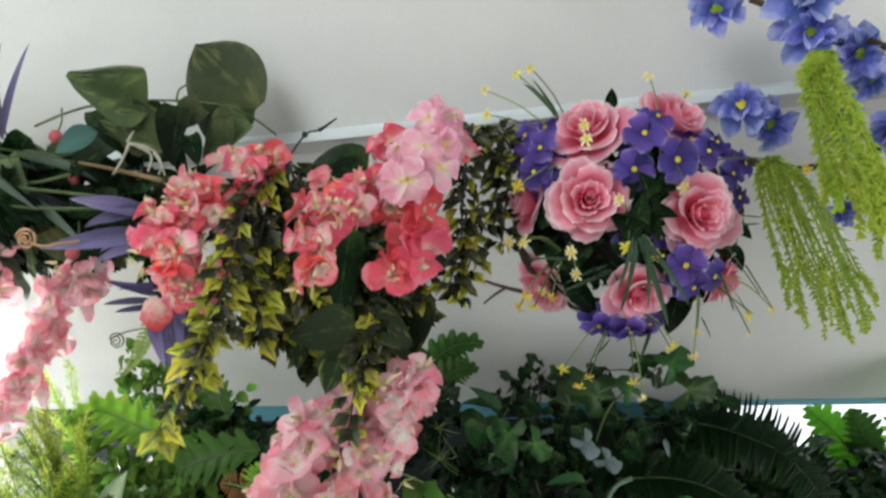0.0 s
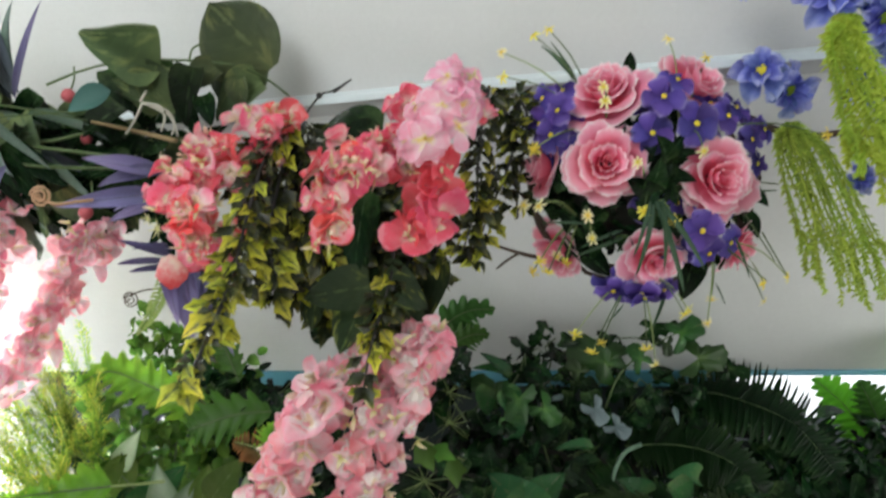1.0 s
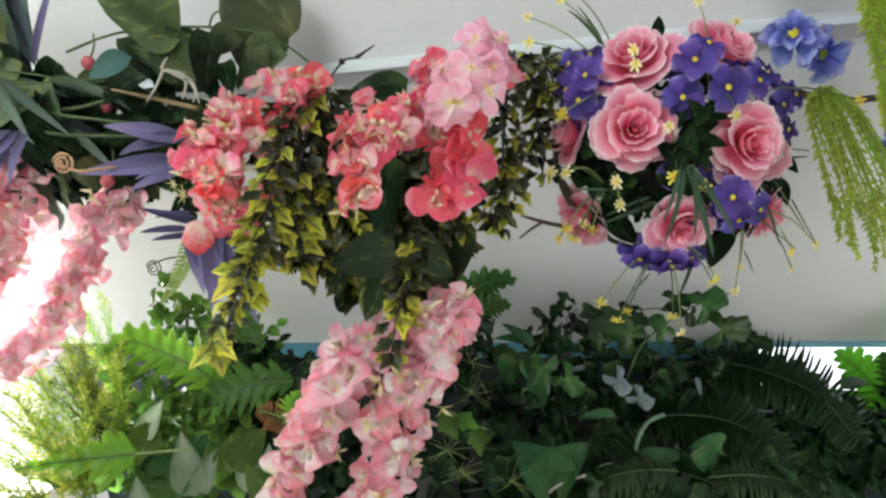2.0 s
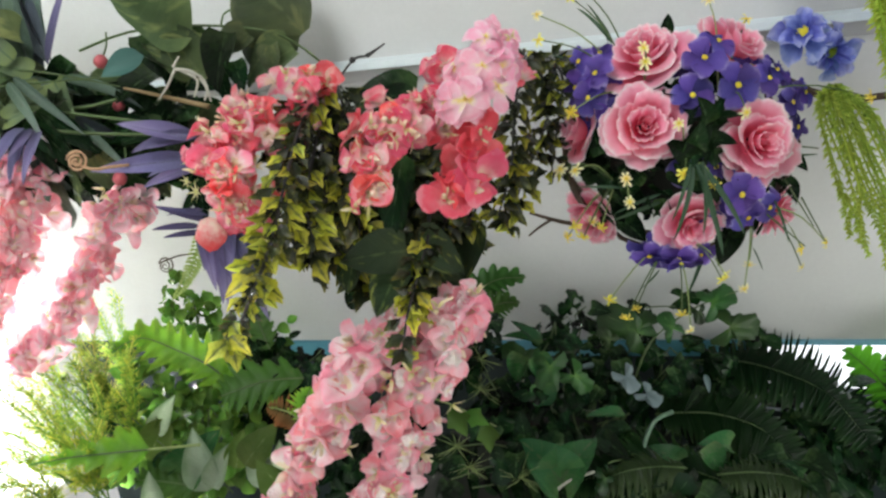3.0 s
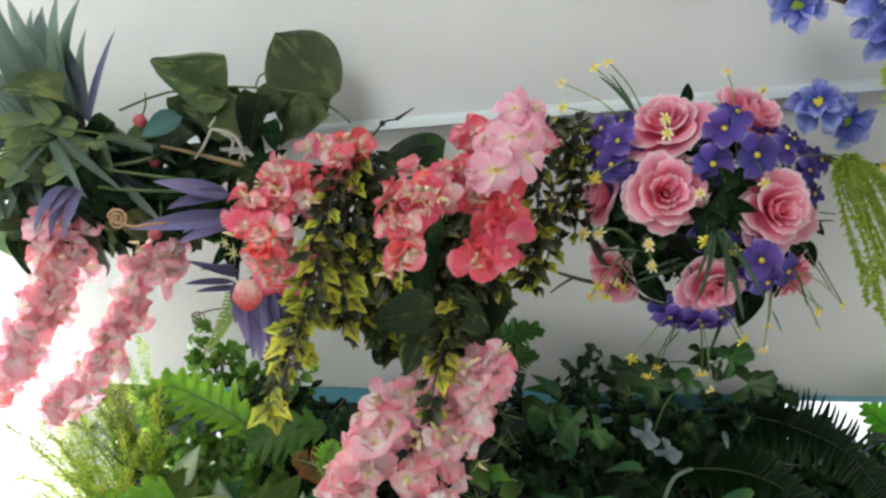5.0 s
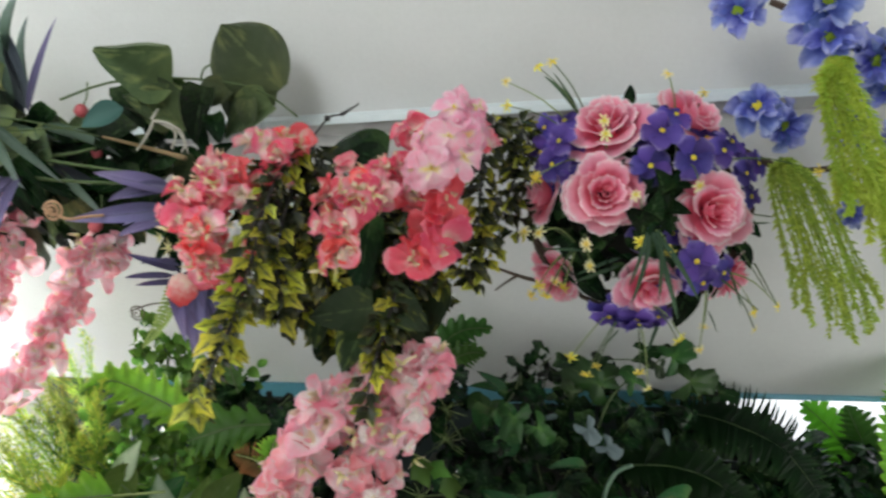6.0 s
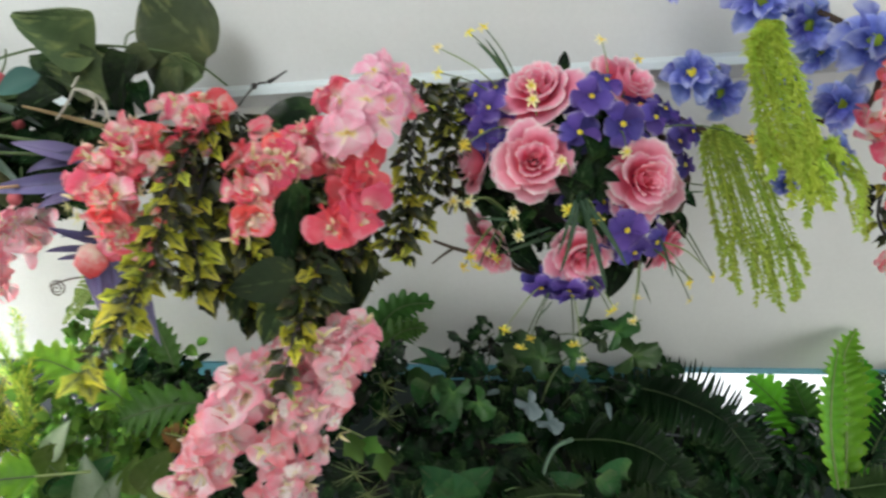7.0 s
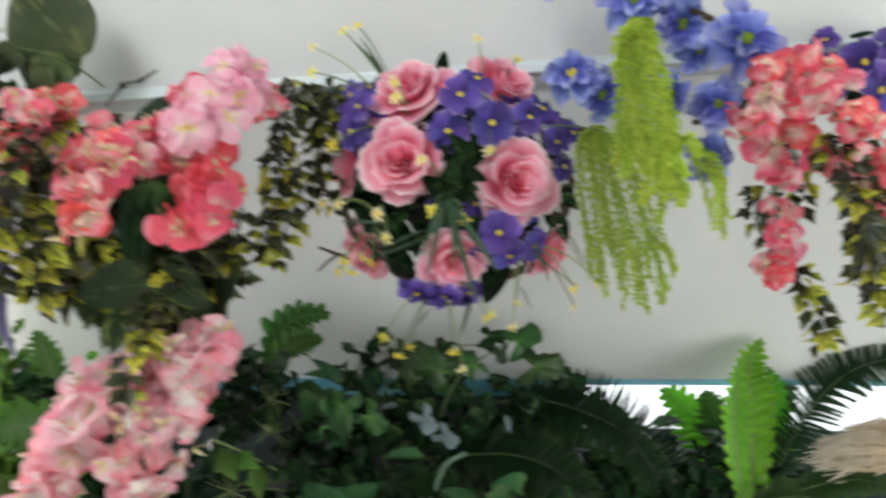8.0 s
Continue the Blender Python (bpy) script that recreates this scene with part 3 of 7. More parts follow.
SALMON_FLORETS = [floret_mesh("salmon_floret", 4 + i % 2, 1.0, BLUSH_PALE if i % 2 else BLUSH, 150 + i, 0.5, 0.1 + 0.14 * i, 1.14, frill=0.08) for i in range(6)]
SHELL_FLORETS = [floret_mesh("shell_floret", 5, 1.0, SHELL, 60 + i, 0.5, 0.05 + 0.12 * i, 0.95, 0.7, None, 0.08) for i in range(5)]
SHELL_OPEN = floret_mesh("shell_floret", 5, 1.0, SHELL, 66, 0.35, 0.12, 1.0, 0.25, None, 0.06)
LIPS = [leaf_mesh("lip", 1.0, 0.95, petal_shape, LIP, nu=8, nv=9, cup=0.3, bend=0.5 + 0.3 * i, ruffle=0.16, waves=2.2, seed=i * 3 + 1) for i in range(3)]
CREAM_TUFT = [dab_mesh("cream_tuft", 0.55, CREAM, 70 + i, 6) for i in range(3)]
YELLOW_TUFT = dab_mesh("yellow_tuft", 0.3, YELLOW, 75, 9)
TEARDROPS = [teardrop_mesh(84 + i) for i in range(3)]
SEPALS = [floret_mesh("sepal", 3, 1.0, CREAM, 80 + i, 0.5, 0.9, 0.32, 1.0, lance, 0.04) for i in range(3)]
VIOLET_PETAL = [leaf_mesh("violet_petal", 1.0, 1.02, petal_shape, VIOLET, nu=8, nv=7, cup=0.10, bend=0.30 + 0.35 * i, ruffle=0.11, waves=1, seed=i) for i in range(3)]
BLUE_PETAL = [leaf_mesh("blue_petal", 1.0, 0.66, petal_shape, BLUE, nu=10, nv=9, cup=0.45 - 0.25 * (i % 3), bend=0.1 + 0.35 * i, ruffle=0.22, waves=1.6, seed=i * 2) for i in range(4)]
BUTTON = ball_mesh("flower_button", 0.14, YELLOW, 0.6)
DAISY = [floret_mesh("small_daisy", 8, 1.0, c, 90 + i, 0.3, 0.2, 0.36, 0.35) for i, c in enumerate((YELLOW, IVORY, IVORY))]
RUSCUS_LEAVES = [leaf_mesh("gold_edged_leaf", 1.0, 0.62, toothed, RUSCUS, nu=12, nv=5, cup=0.25, bend=0.4 + 0.2 * i, ruffle=0.05, waves=1, seed=i) for i in range(4)]
RUSCUS_SHADE = [leaf_mesh("shaded_olive_leaf", 1.0, 0.60, toothed, RUSCUS_SHADED, nu=12, nv=5, cup=0.25, bend=0.3 + 0.25 * i, ruffle=0.05, waves=1, seed=i) for i in range(3)]
POTHOS_LEAVES = [leaf_mesh("variegated_leaf", 1.0, 0.66, heart, POTHOS, nu=12, nv=9, cup=0.38 - 0.2 * (i % 2), bend=0.3 + 0.25 * i, ruffle=0.11, waves=1.4, seed=i * 1.3) for i in range(4)]
POTHOS_SHADE = [leaf_mesh("variegated_leaf", 1.0, 0.74, heart, POTHOS_SHADED, nu=12, nv=9, cup=0.30 - 0.2 * (i % 2), bend=0.3 + 0.25 * i, ruffle=0.08, waves=1.4, seed=i * 1.3) for i in range(3)]
BOX_LEAVES = [leaf_mesh("small_oval_leaf", 1.0, 0.52, pointed, RUSCUS_SHADED if i < 3 else RUSCUS, nu=8, nv=5, cup=0.3, bend=0.3 + 0.3 * i, ruffle=0.04, waves=1, seed=i) for i in range(4)]
ROUND_LEAVES = [leaf_mesh("variegated_leaf", 1.0, 0.98, oval, POTHOS, nu=12, nv=9, cup=-0.22, bend=0.4 + 0.2 * i, ruffle=0.08, waves=1.3, seed=i) for i in range(2)]
DEEP_LEAVES = [leaf_mesh("glossy_leaf", 1.0, 0.66, heart, DEEP, nu=10, nv=9, cup=0.25, bend=0.5 + 0.2 * i, ruffle=0.06, waves=1, seed=i * 1.9) for i in range(4)]
GLOSSY_LEAVES = [leaf_mesh("glossy_leaf", 1.0, 0.74, heart, GLOSSY, nu=10, nv=9, cup=0.45, bend=1.0 + 0.2 * i, ruffle=0.06, waves=1, seed=i * 1.9) for i in range(3)]
LANCE_LEAVES = [leaf_mesh("lance_leaf", 1.0, 0.34, lance, DEEP, nu=9, nv=5, cup=0.3, bend=0.6 + 0.25 * i, ruffle=0.03, waves=1, seed=i) for i in range(3)]
GLOSS_LANCE = [leaf_mesh("lance_leaf", 1.0, 0.36, lance, GLOSSY, nu=9, nv=5, cup=0.3, bend=0.5, ruffle=0.03, waves=1, seed=i) for i in range(2)]
IVY_LEAVES = [lobed_mesh("ivy_leaf", 0.6, IVY_SHADED, 100 + i) for i in range(4)]
PURPLE_LEAVES = [leaf_mesh("purple_leaf", 1.0, 0.20, lance, PURPLE_LEAF, nu=10, nv=5, cup=0.4, bend=0.2 + 0.3 * i, ruffle=0.05, waves=2, seed=i) for i in range(3)]
PLUM_LEAVES = [leaf_mesh("plum_leaf", 1.0, 0.11, lance, PLUM_LEAF, nu=9, nv=3, cup=0.4, bend=0.3 + 0.4 * i, seed=i) for i in range(3)]
GRASS_BLADES = [leaf_mesh("grass_blade", 1.0, 0.085, strap, GRASS, nu=9, nv=3, cup=0.5, bend=0.25 + 0.3 * i, seed=i) for i in range(3)]
BUSH_LEAVES = [leaf_mesh("round_leaf", 1.0, 0.75, oval, BUSH, nu=6, nv=5, cup=0.3, bend=0.5, seed=i) for i in range(3)]


def flower_spray(label, path, florets, count, size, radius, group="", bare=0.0, cream=0.35, front=0.7, name="flower_spray", stem=STEM, taper=0.4, lip=0.0):
    """Cloth florets crowded round a drooping stem."""
    t = thing(name, Vector(path[0]), label, "flowers", group)
    put("stem", tube_mesh("stem", path, 0.0025, 0.0012, stem), t, Matrix())
    for i in range(count):
        s = bare + (1 - bare) * (i + rnd(0, 0.9)) / count
        pos, way = along(path, min(s, 1))
        r = radius * (1 - taper * s)
        out = (jitter(1) + Vector((0, -front, 0)))
        out = (out - way * out.dot(way) * 0.7).normalized()
        p = pos + out * r * rnd(0.35, 1.0)
        f = put("floret", random.choice(florets), t, facing(p, out + Vector((0, -0.2, 0.0)) + jitter(0.8), rnd(0, 6), size * rnd(0.65, 1.3)))
        if random.random() < cream:
            part("stamen", random.choice(CREAM_TUFT), f, Matrix.Translation((0, 0, 0.05)))
        if lip and random.random() < lip:
            turn = rnd(0, 6)
            for k in range(2):
                part("lip", random.choice(LIPS), f, Matrix.Translation((0, 0, 0.28)) @ Matrix.Rotation(turn + 1.1 * k, 4, "Z") @ Matrix.Rotation(rnd(0.25, 0.6), 4, "X") @ Matrix.Scale(rnd(0.55, 0.75), 4), "white speckled lip")
        if random.random() < cream * 0.6:
            put("bud", random.choice(TEARDROPS), t, facing(p + jitter(size * 0.3) + out * size * 0.30, out + way * 0.5 + jitter(0.7), rnd(0, 6), size * rnd(0.38, 0.66)))
        if random.random() < cream * 0.45:
            put("sepal", random.choice(SEPALS), t, facing(p + jitter(size * 0.5) + out * size * 0.4, out + jitter(0.6), rnd(0, 6), size * rnd(0.55, 0.85)))
    return t


def leaf_garland(label, path, leaves, step, size, name="leaf_garland", group="", splay=0.9, whorl=5, front=0.3, stem=BLACK_STEM, grow=0.0, bright=0.3, shade=None):
    """A hanging stem with whorls of small leaves."""
    t = thing(name, Vector(path[0]), label, "foliage", group)
    pts = [Vector(p) for p in path]
    length = sum((b - a).length for a, b in zip(pts, pts[1:]))
    put("stem", tube_mesh("stem", path, 0.0022, 0.001, stem), t, Matrix())
    n = max(2, int(length / step))
    for i in range(n):
        s = (i + 0.5) / n
        pos, way = along(path, s)
        for k in range(whorl):
            a = 2 * math.pi * (k + rnd(-0.2, 0.2)) / whorl + i * 1.1
            e = way.orthogonal().normalized()
            out = Matrix.Rotation(a, 3, way) @ e + Vector((0, -front, 0))
            d = way * rnd(0.35, 0.9) + out.normalized() * splay
            # Bright copies gather towards the tip; the others carry the shaded colour.
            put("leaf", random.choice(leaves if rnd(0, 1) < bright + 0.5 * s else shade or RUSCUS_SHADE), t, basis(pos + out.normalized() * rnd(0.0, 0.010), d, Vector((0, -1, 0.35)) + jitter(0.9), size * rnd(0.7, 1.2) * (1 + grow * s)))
    return t


def frond_mesh(name, path, pinna, width, count, mat, prof, teeth=0.0, droop=0.3, face=(0, -1, 0.2), tip=0.15, base=0.35, lean=0.35, cup=0.2, nu=5):
    """The leaf of a fern: pairs of leaflets along a curved midrib."""
    s = Sheet()
    for i in range(count):
        q = 0.06 + 0.94 * i / (count - 1)
        pos, way = along(path, q)
        size = pinna * ((base + (1 - base) * min(1, q / 0.35)) if q < 0.35 else (1 - (1 - tip) * ((q - 0.35) / 0.65) ** 1.4))
        f = Vector(face)
        side = way.cross(f).normalized()
        for sgn in (-1, 1):
            d = side * sgn + way * (lean + rnd(-0.08, 0.08)) + jitter(0.07)
            blade(s, basis(pos, d, f + jitter(0.15)), size * rnd(0.93, 1.07), width, prof, nu, 3, cup, droop * rnd(0.5, 1.5), 0, 1, teeth, 4)
    return s.mesh(name, mat)


def lobed_frond_mesh(name, path, half, lobes, mat, face=(0, -1, 0.2), cut=0.4, lean=0.5, widest=0.35, foot=0.4, cup=0.15, taper=1.7):
    """A fern leaf in one piece: round lobes cut into both margins, each with a toothed edge."""
    s = Sheet()
    nu, vs = lobes * 8 + 1, [-1.0, -0.8, -0.5, -0.2, 0.0, 0.2, 0.5, 0.8, 1.0]
    rows = []
    f = Vector(face)
    ragged = [(rnd(0.74, 1.12), rnd(-0.16, 0.16)) for k in range(2 * lobes + 4)]
    for i in range(nu):
        u = i / (nu - 1)
        pos, way = along(path, u)
        side = way.cross(f).normalized()
        up = side.cross(way).normalized()
        env = foot + (1 - foot) * math.sin(math.pi * 0.5 * u / widest) if u < widest else max(0.0, 1 - ((u - widest) / (1 - widest)) ** taper)
        row = []
        for v in vs:
            q = u * lobes + (0.45 if v > 0 else 0.0)
            p = q % 1.0
            size, lift = ragged[2 * int(q) + (v > 0)]
            lobe = math.sin(math.pi * p ** 1.3) ** 0.75 + 0.10 * math.sin(p * 25)
            w = half * env * (1 - cut * abs(v) ** 2 * (1 - lobe)) * (1 + (size - 1) * lobe * v * v)
            rip = 0.10 * half * math.sin(u * lobes * 6.28 + (2.8 if v > 0 else 0.0)) * abs(v)
            row.append(pos + side * v * w + way * lean * abs(v) * w * 0.8 + up * (cup * w * v * v + rip + lift * w * v * v * lobe))
        rows.append(row)
    s.grid(rows, [0.35 + 0.65 * i / (nu - 1) for i in range(nu)], vs)
    for i in range(len(s.u)):
        s.u[i] = 0.30 + 0.62 * abs(s.v[i])
    return s.mesh(name, mat)


def lobed_fern(label, leaves, mat, group="", stem=STEM):
    """leaves: path, half width, lobes, options."""
    t = thing("fern", Vector(leaves[0][0][0]), label, "fern", group)
    for path, half, lobes, opts in leaves:
        f = put("frond", lobed_frond_mesh("frond", path, half, lobes, opts.get("mat", mat), **{k: v for k, v in opts.items() if k != "mat"}), t, Matrix())
        part("midrib", tube_mesh("midrib", [Vector(p) + Vector((0, -0.001, 0)) for p in path], 0.0016, 0.0007, stem), f, Matrix())
    return t


def fern(label, fronds, mat=FERN, group="", name="fern", stem=STEM, category="fern"):
    """fronds: path, leaflet length, leaflet width, leaflet count, options."""
    t = thing(name, Vector(fronds[0][0][0]), label, category, group)
    for path, pinna, width, count, opts in fronds:
        f = put("frond", frond_mesh("frond", path, pinna, width, count, opts.get("mat", mat), opts.get("prof", pinna_shape), **{k: v for k, v in opts.items() if k not in ("mat", "prof")}), t, Matrix())
        part("midrib", tube_mesh("midrib", path, 0.0016, 0.0007, stem if opts.get("mat", mat) in (FERN_DARK, FERN_SHADE, PALM) else STEM_LIGHT), f, Matrix())
    return t


# ---- structure ----
def prism(name, section, x0, x1, mat, label="", bevel=0.0, kind="structure"):
    """A bar of that (y, z) section along the room's x axis."""
    bm = bmesh.new()
    a = [bm.verts.new((x0, y, z)) for y, z in section]
    b = [bm.verts.new((x1, y, z)) for y, z in section]
    n = len(section)
    bm.faces.new(list(reversed(a)))
    bm.faces.new(b)
    for i in range(n):
        bm.faces.new((a[i], a[(i + 1) % n], b[(i + 1) % n], b[i]))
    bmesh.ops.recalc_face_normals(bm, faces=bm.faces)
    if bevel:
        bmesh.ops.bevel(bm, geom=bm.edges[:], offset=bevel, segments=2, affect="EDGES", profile=0.5)
    me = bpy.data.meshes.new(name)
    bm.to_mesh(me)
    bm.free()
    me.materials.append(mat)
    ob = new(name, me)
    ob.matrix_world = ROOM
    return tagged(ob, label, "", "", kind)


def boxes(name, spans, mat, label=""):
    """Upright blocks joined into one piece of the setting; each is x0, x1, y0, y1, z0, z1."""
    bm = bmesh.new()
    for x0, x1, y0, y1, z0, z1 in spans:
        bmesh.ops.create_cube(bm, size=1, matrix=Matrix.Translation(((x0 + x1) / 2, (y0 + y1) / 2, (z0 + z1) / 2)) @ Matrix.Diagonal((x1 - x0, y1 - y0, z1 - z0, 1)))
    me = bpy.data.meshes.new(name)
    bm.to_mesh(me)
    bm.free()
    me.materials.append(mat)
    ob = new(name, me)
    ob.matrix_world = ROOM
    return tagged(ob, label, "", "", "structure")


XL, XR, YB, CEIL = -1.12, 2.2, -2.7, 1.15
FY, FZ = FOOT.y, FOOT.z
prism("wall_upper_board", [(0.014, 0.0), (0.014, CEIL), (0.06, CEIL), (0.06, 0.0)], XL, XR, WHITE, "smooth white painted upper display board")
# Chamfered above and undercut below, so the edge shows light over shade.
prism("trim_ledge", [(-0.010, -0.008), (-0.008, 0.001), (0.004, 0.005), (0.05, 0.005), (0.05, -0.0085), (-0.010, -0.0085)], XL, XR, TRIM, "narrow pale blue-white ledge along the board", 0.001)
prism("trim_rail", [(-0.006, -0.0087), (0.05, -0.0087), (0.05, -0.0265), (0.000, -0.0265)], XL, XR, RAIL, "grey rail under the pale ledge", 0.0008)
prism("wall_lower_board", [(0.006, -0.0265), (FY, FZ), (FY + 0.03, FZ), (0.05, -0.0265)], XL, XR, WHITE, "white painted board sloping back below the ledge")
prism("trim_blue_edge", [(FY - 0.004, FZ - 0.0005), (FY + 0.03, FZ - 0.0005), (FY + 0.03, FZ - 0.028), (FY - 0.004, FZ - 0.028)], -0.70, 0.36, BLUE_TRIM, "teal blue strip under the white board", 0.001)
prism("trim_blue_edge", [(FY - 0.004, FZ - 0.0005), (FY + 0.03, FZ - 0.0005), (FY + 0.03, FZ - 0.009), (FY - 0.004, FZ - 0.009)], 0.3605, XR, PALE_BLUE, "thin light blue strip under the white board", 0.001)
# wall below the board, with a low opening to the daylight
BY = FY + 0.04
boxes("wall_back", [(-0.95, XR, BY, BY + 0.08, FLOOR, FZ - 0.15), (-0.95, 0.36, BY, BY + 0.08, FZ - 0.15, FZ + 0.03), (1.5, XR, BY, BY + 0.08, FZ - 0.15, FZ + 0.03)], TEAL_SHADED, "dark teal wall under the sloping board")
boxes("backdrop", [(XL, XR, BY + 0.30, BY + 0.31, FZ - 0.8, FZ + 0.3)], DAYLIGHT, "bright daylight seen under the board")
boxes("backdrop_side", [(XL - 0.50, XL - 0.49, -0.9, 0.6, -1.2, 0.45)], DAYLIGHT, "bright daylight outside the side window")
boxes("wall_left", [(XL - 0.12, XL, YB, 0.5, FLOOR, -0.88), (XL - 0.12, XL, YB, 0.5, 0.24, CEIL), (XL - 0.12, XL, YB, -0.43, -0.88, 0.24), (XL - 0.12, XL, 0.23, 0.5, -0.88, 0.24)], PLASTER, "plain plaster wall with a window opening")
boxes("wall_right", [(XR, XR + 0.12, YB, 0.5, FLOOR, -1.14), (XR, XR + 0.12, YB, 0.5, 0.10, CEIL), (XR, XR + 0.12, YB, -1.57, -1.14, 0.10), (XR, XR + 0.12, -0.33, 0.5, -1.14, 0.10)], PLASTER, "plain plaster wall with a window opening")
# Invented wall behind the viewer, open where the front fill stands.
boxes("wall_front", [(XL, XR, YB - 0.12, YB, FLOOR, -0.25), (XL, XR, YB - 0.12, YB, 0.65, CEIL), (XL, -1.1, YB - 0.12, YB, -0.25, 0.65), (0.9, XR, YB - 0.12, YB, -0.25, 0.65)], PLASTER, "plain plaster wall with a wide window opening")
boxes("floor", [(XL, XR, YB, 0.5, FLOOR - 0.1, FLOOR)], FLOORING, "pale tiled floor")
# Ceiling is out of view; its gap only lets the added top fill in.
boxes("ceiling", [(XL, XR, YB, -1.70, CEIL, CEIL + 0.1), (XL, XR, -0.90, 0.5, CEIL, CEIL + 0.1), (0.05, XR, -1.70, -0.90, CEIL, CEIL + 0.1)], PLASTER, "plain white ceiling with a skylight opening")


def planter():
    """An unseen long trough behind which the ferns and ivy stand, filled with a dark bank that stands in for shade."""
    t = new("planter_trough")
    t.matrix_world = ROOM @ Matrix.Translation((0, 0, FLOOR))
    tagged(t, "long dark trough of moss on the floor under the board", "planter")
    bm = bmesh.new()
    top = FZ - 0.40 - FLOOR
    for x0, x1, y0, y1, z0, z1 in [(-1.1, 1.7, -0.42, -0.39, 0, top), (-1.1, 1.7, FY - 0.02, FY + 0.01, 0, top), (-1.1, -1.07, -0.39, FY - 0.02, 0, top), (1.67, 1.7, -0.39, FY - 0.02, 0, top), (-1.07, 1.67, -0.39, FY - 0.02, 0, 0.03)]:
        bmesh.ops.create_cube(bm, size=1, matrix=Matrix.Translation(((x0 + x1) / 2, (y0 + y1) / 2, (z0 + z1) / 2)) @ Matrix.Diagonal((x1 - x0, y1 - y0, z1 - z0, 1)))
    me = bpy.data.meshes.new("trough")
    bm.to_mesh(me)
    bm.free()
    me.materials.append(BARK)
    part("trough", me, t, Matrix())
    s = Sheet()
    rows = []
    nx, ny = 90, 26
    for j in range(ny):
        y = -0.39 + (FY - 0.02 + 0.39) * j / (ny - 1)
        rise = max(0.0, (j / (ny - 1) - 0.45) / 0.55)
        row = []
        for i in range(nx):
            x = -1.07 + 2.74 * i / (nx - 1)
            mid = math.exp(-((x - 0.02) / 0.30) ** 4)
            h = top - 0.04 + 0.30 * rise * mid + 0.05 * noise.noise(Vector((x * 9, y * 9, 0.3))) + 0.025 * noise.noise(Vector((x * 31, y * 31, 1.3)))
            row.append(Vector((x, y, h)))
        rows.append(row)
    s.grid(rows, [0.5] * ny, [0.5] * nx)
    # Dark sheet that backs the ivy, so gaps between leaves look shaded.
    part("moss", s.mesh("moss", SHADE_FILL), t, Matrix(), "dark rough moss")


planter()


# ---- upper left: climbing leaves ----
def leaves_between(t, meshes, ends, face=(0.0, -1.0, 0.25), wobble=0.2, name="leaf", stretch=1.0):
    for a, b in ends:
        a, b = Vector(a), Vector(b)
        put(name, random.choice(meshes), t, basis(a, b - a, Vector(face) + jitter(wobble), (b - a).length * stretch))


random.seed(1)
vine = thing("pothos_vine", (-0.239, 0.990, 0.153), "trailing pothos with large dark variegated leaves on the board", "foliage")
put("stem", tube_mesh("stem", [(-0.222, 0.980, 0.152), (-0.256, 0.970, 0.176), (-0.298, 0.960, 0.189), (-0.383, 0.970, 0.196), (-0.472, 0.970, 0.187), (-0.528, 0.950, 0.158)], 0.0015, 0.0017, STEM), vine, Matrix())
put("stem", tube_mesh("stem", [(-0.348, 0.960, 0.192), (-0.341, 0.950, 0.205), (-0.331, 0.950, 0.212)], 0.0016, 0.0012, STEM), vine, Matrix())
leaves_between(vine, [leaf_mesh("folded_leaf", 1.0, 0.80, heart, POTHOS, nu=12, nv=11, cup=0.75, bend=0.25, ruffle=0.08, waves=1.2, seed=2.0)], [((-0.391, 0.970, 0.231), (-0.492, 0.955, 0.221))], (0.0, -0.78, -0.62), 0.05)
leaves_between(vine, POTHOS_LEAVES, [
    ((-0.361, 0.970, 0.142), (-0.448, 0.950, 0.172)),
    ((-0.375, 0.960, 0.133), (-0.430, 0.950, 0.205)), ((-0.313, 0.960, 0.185), (-0.360, 0.930, 0.154)), ((-0.256, 0.970, 0.168), (-0.324, 0.950, 0.125)), ((-0.283, 0.960, 0.170), (-0.280, 0.950, 0.125)), ((-0.405, 0.970, 0.180), (-0.367, 0.940, 0.127))])
leaves_between(vine, ROUND_LEAVES, [((-0.243, 0.970, 0.187), (-0.318, 0.940, 0.269)), ((-0.251, 0.980, 0.178), (-0.331, 0.960, 0.189))], wobble=0.1)
leaves_between(vine, DEEP_LEAVES, [((-0.328, 0.950, 0.147), (-0.313, 0.940, 0.109)), ((-0.338, 0.950, 0.183), (-0.357, 0.940, 0.109)), ((-0.368, 0.990, 0.183), (-0.428, 0.980, 0.129)), ((-0.277, 0.990, 0.183), (-0.345, 0.990, 0.160)), ((-0.459, 0.990, 0.191), (-0.402, 0.980, 0.121))])

random.seed(2)
mass = thing("mixed_greenery", (-0.525, 1.000, 0.093), "tangle of dark green leaves and wired stems", "foliage")
for i in range(60):
    p = Vector((-0.482, 0.990, 0.088)) + Vector((rnd(-0.17, 0.14), rnd(-0.02, 0.06), rnd(-0.075, 0.075)))
    put("leaf", random.choice(DEEP_LEAVES + LANCE_LEAVES + POTHOS_LEAVES), mass, basis(p, jitter(1) + Vector((-0.3, -0.2, -0.5)), (0, -1, 0.4), rnd(0.05, 0.085)))
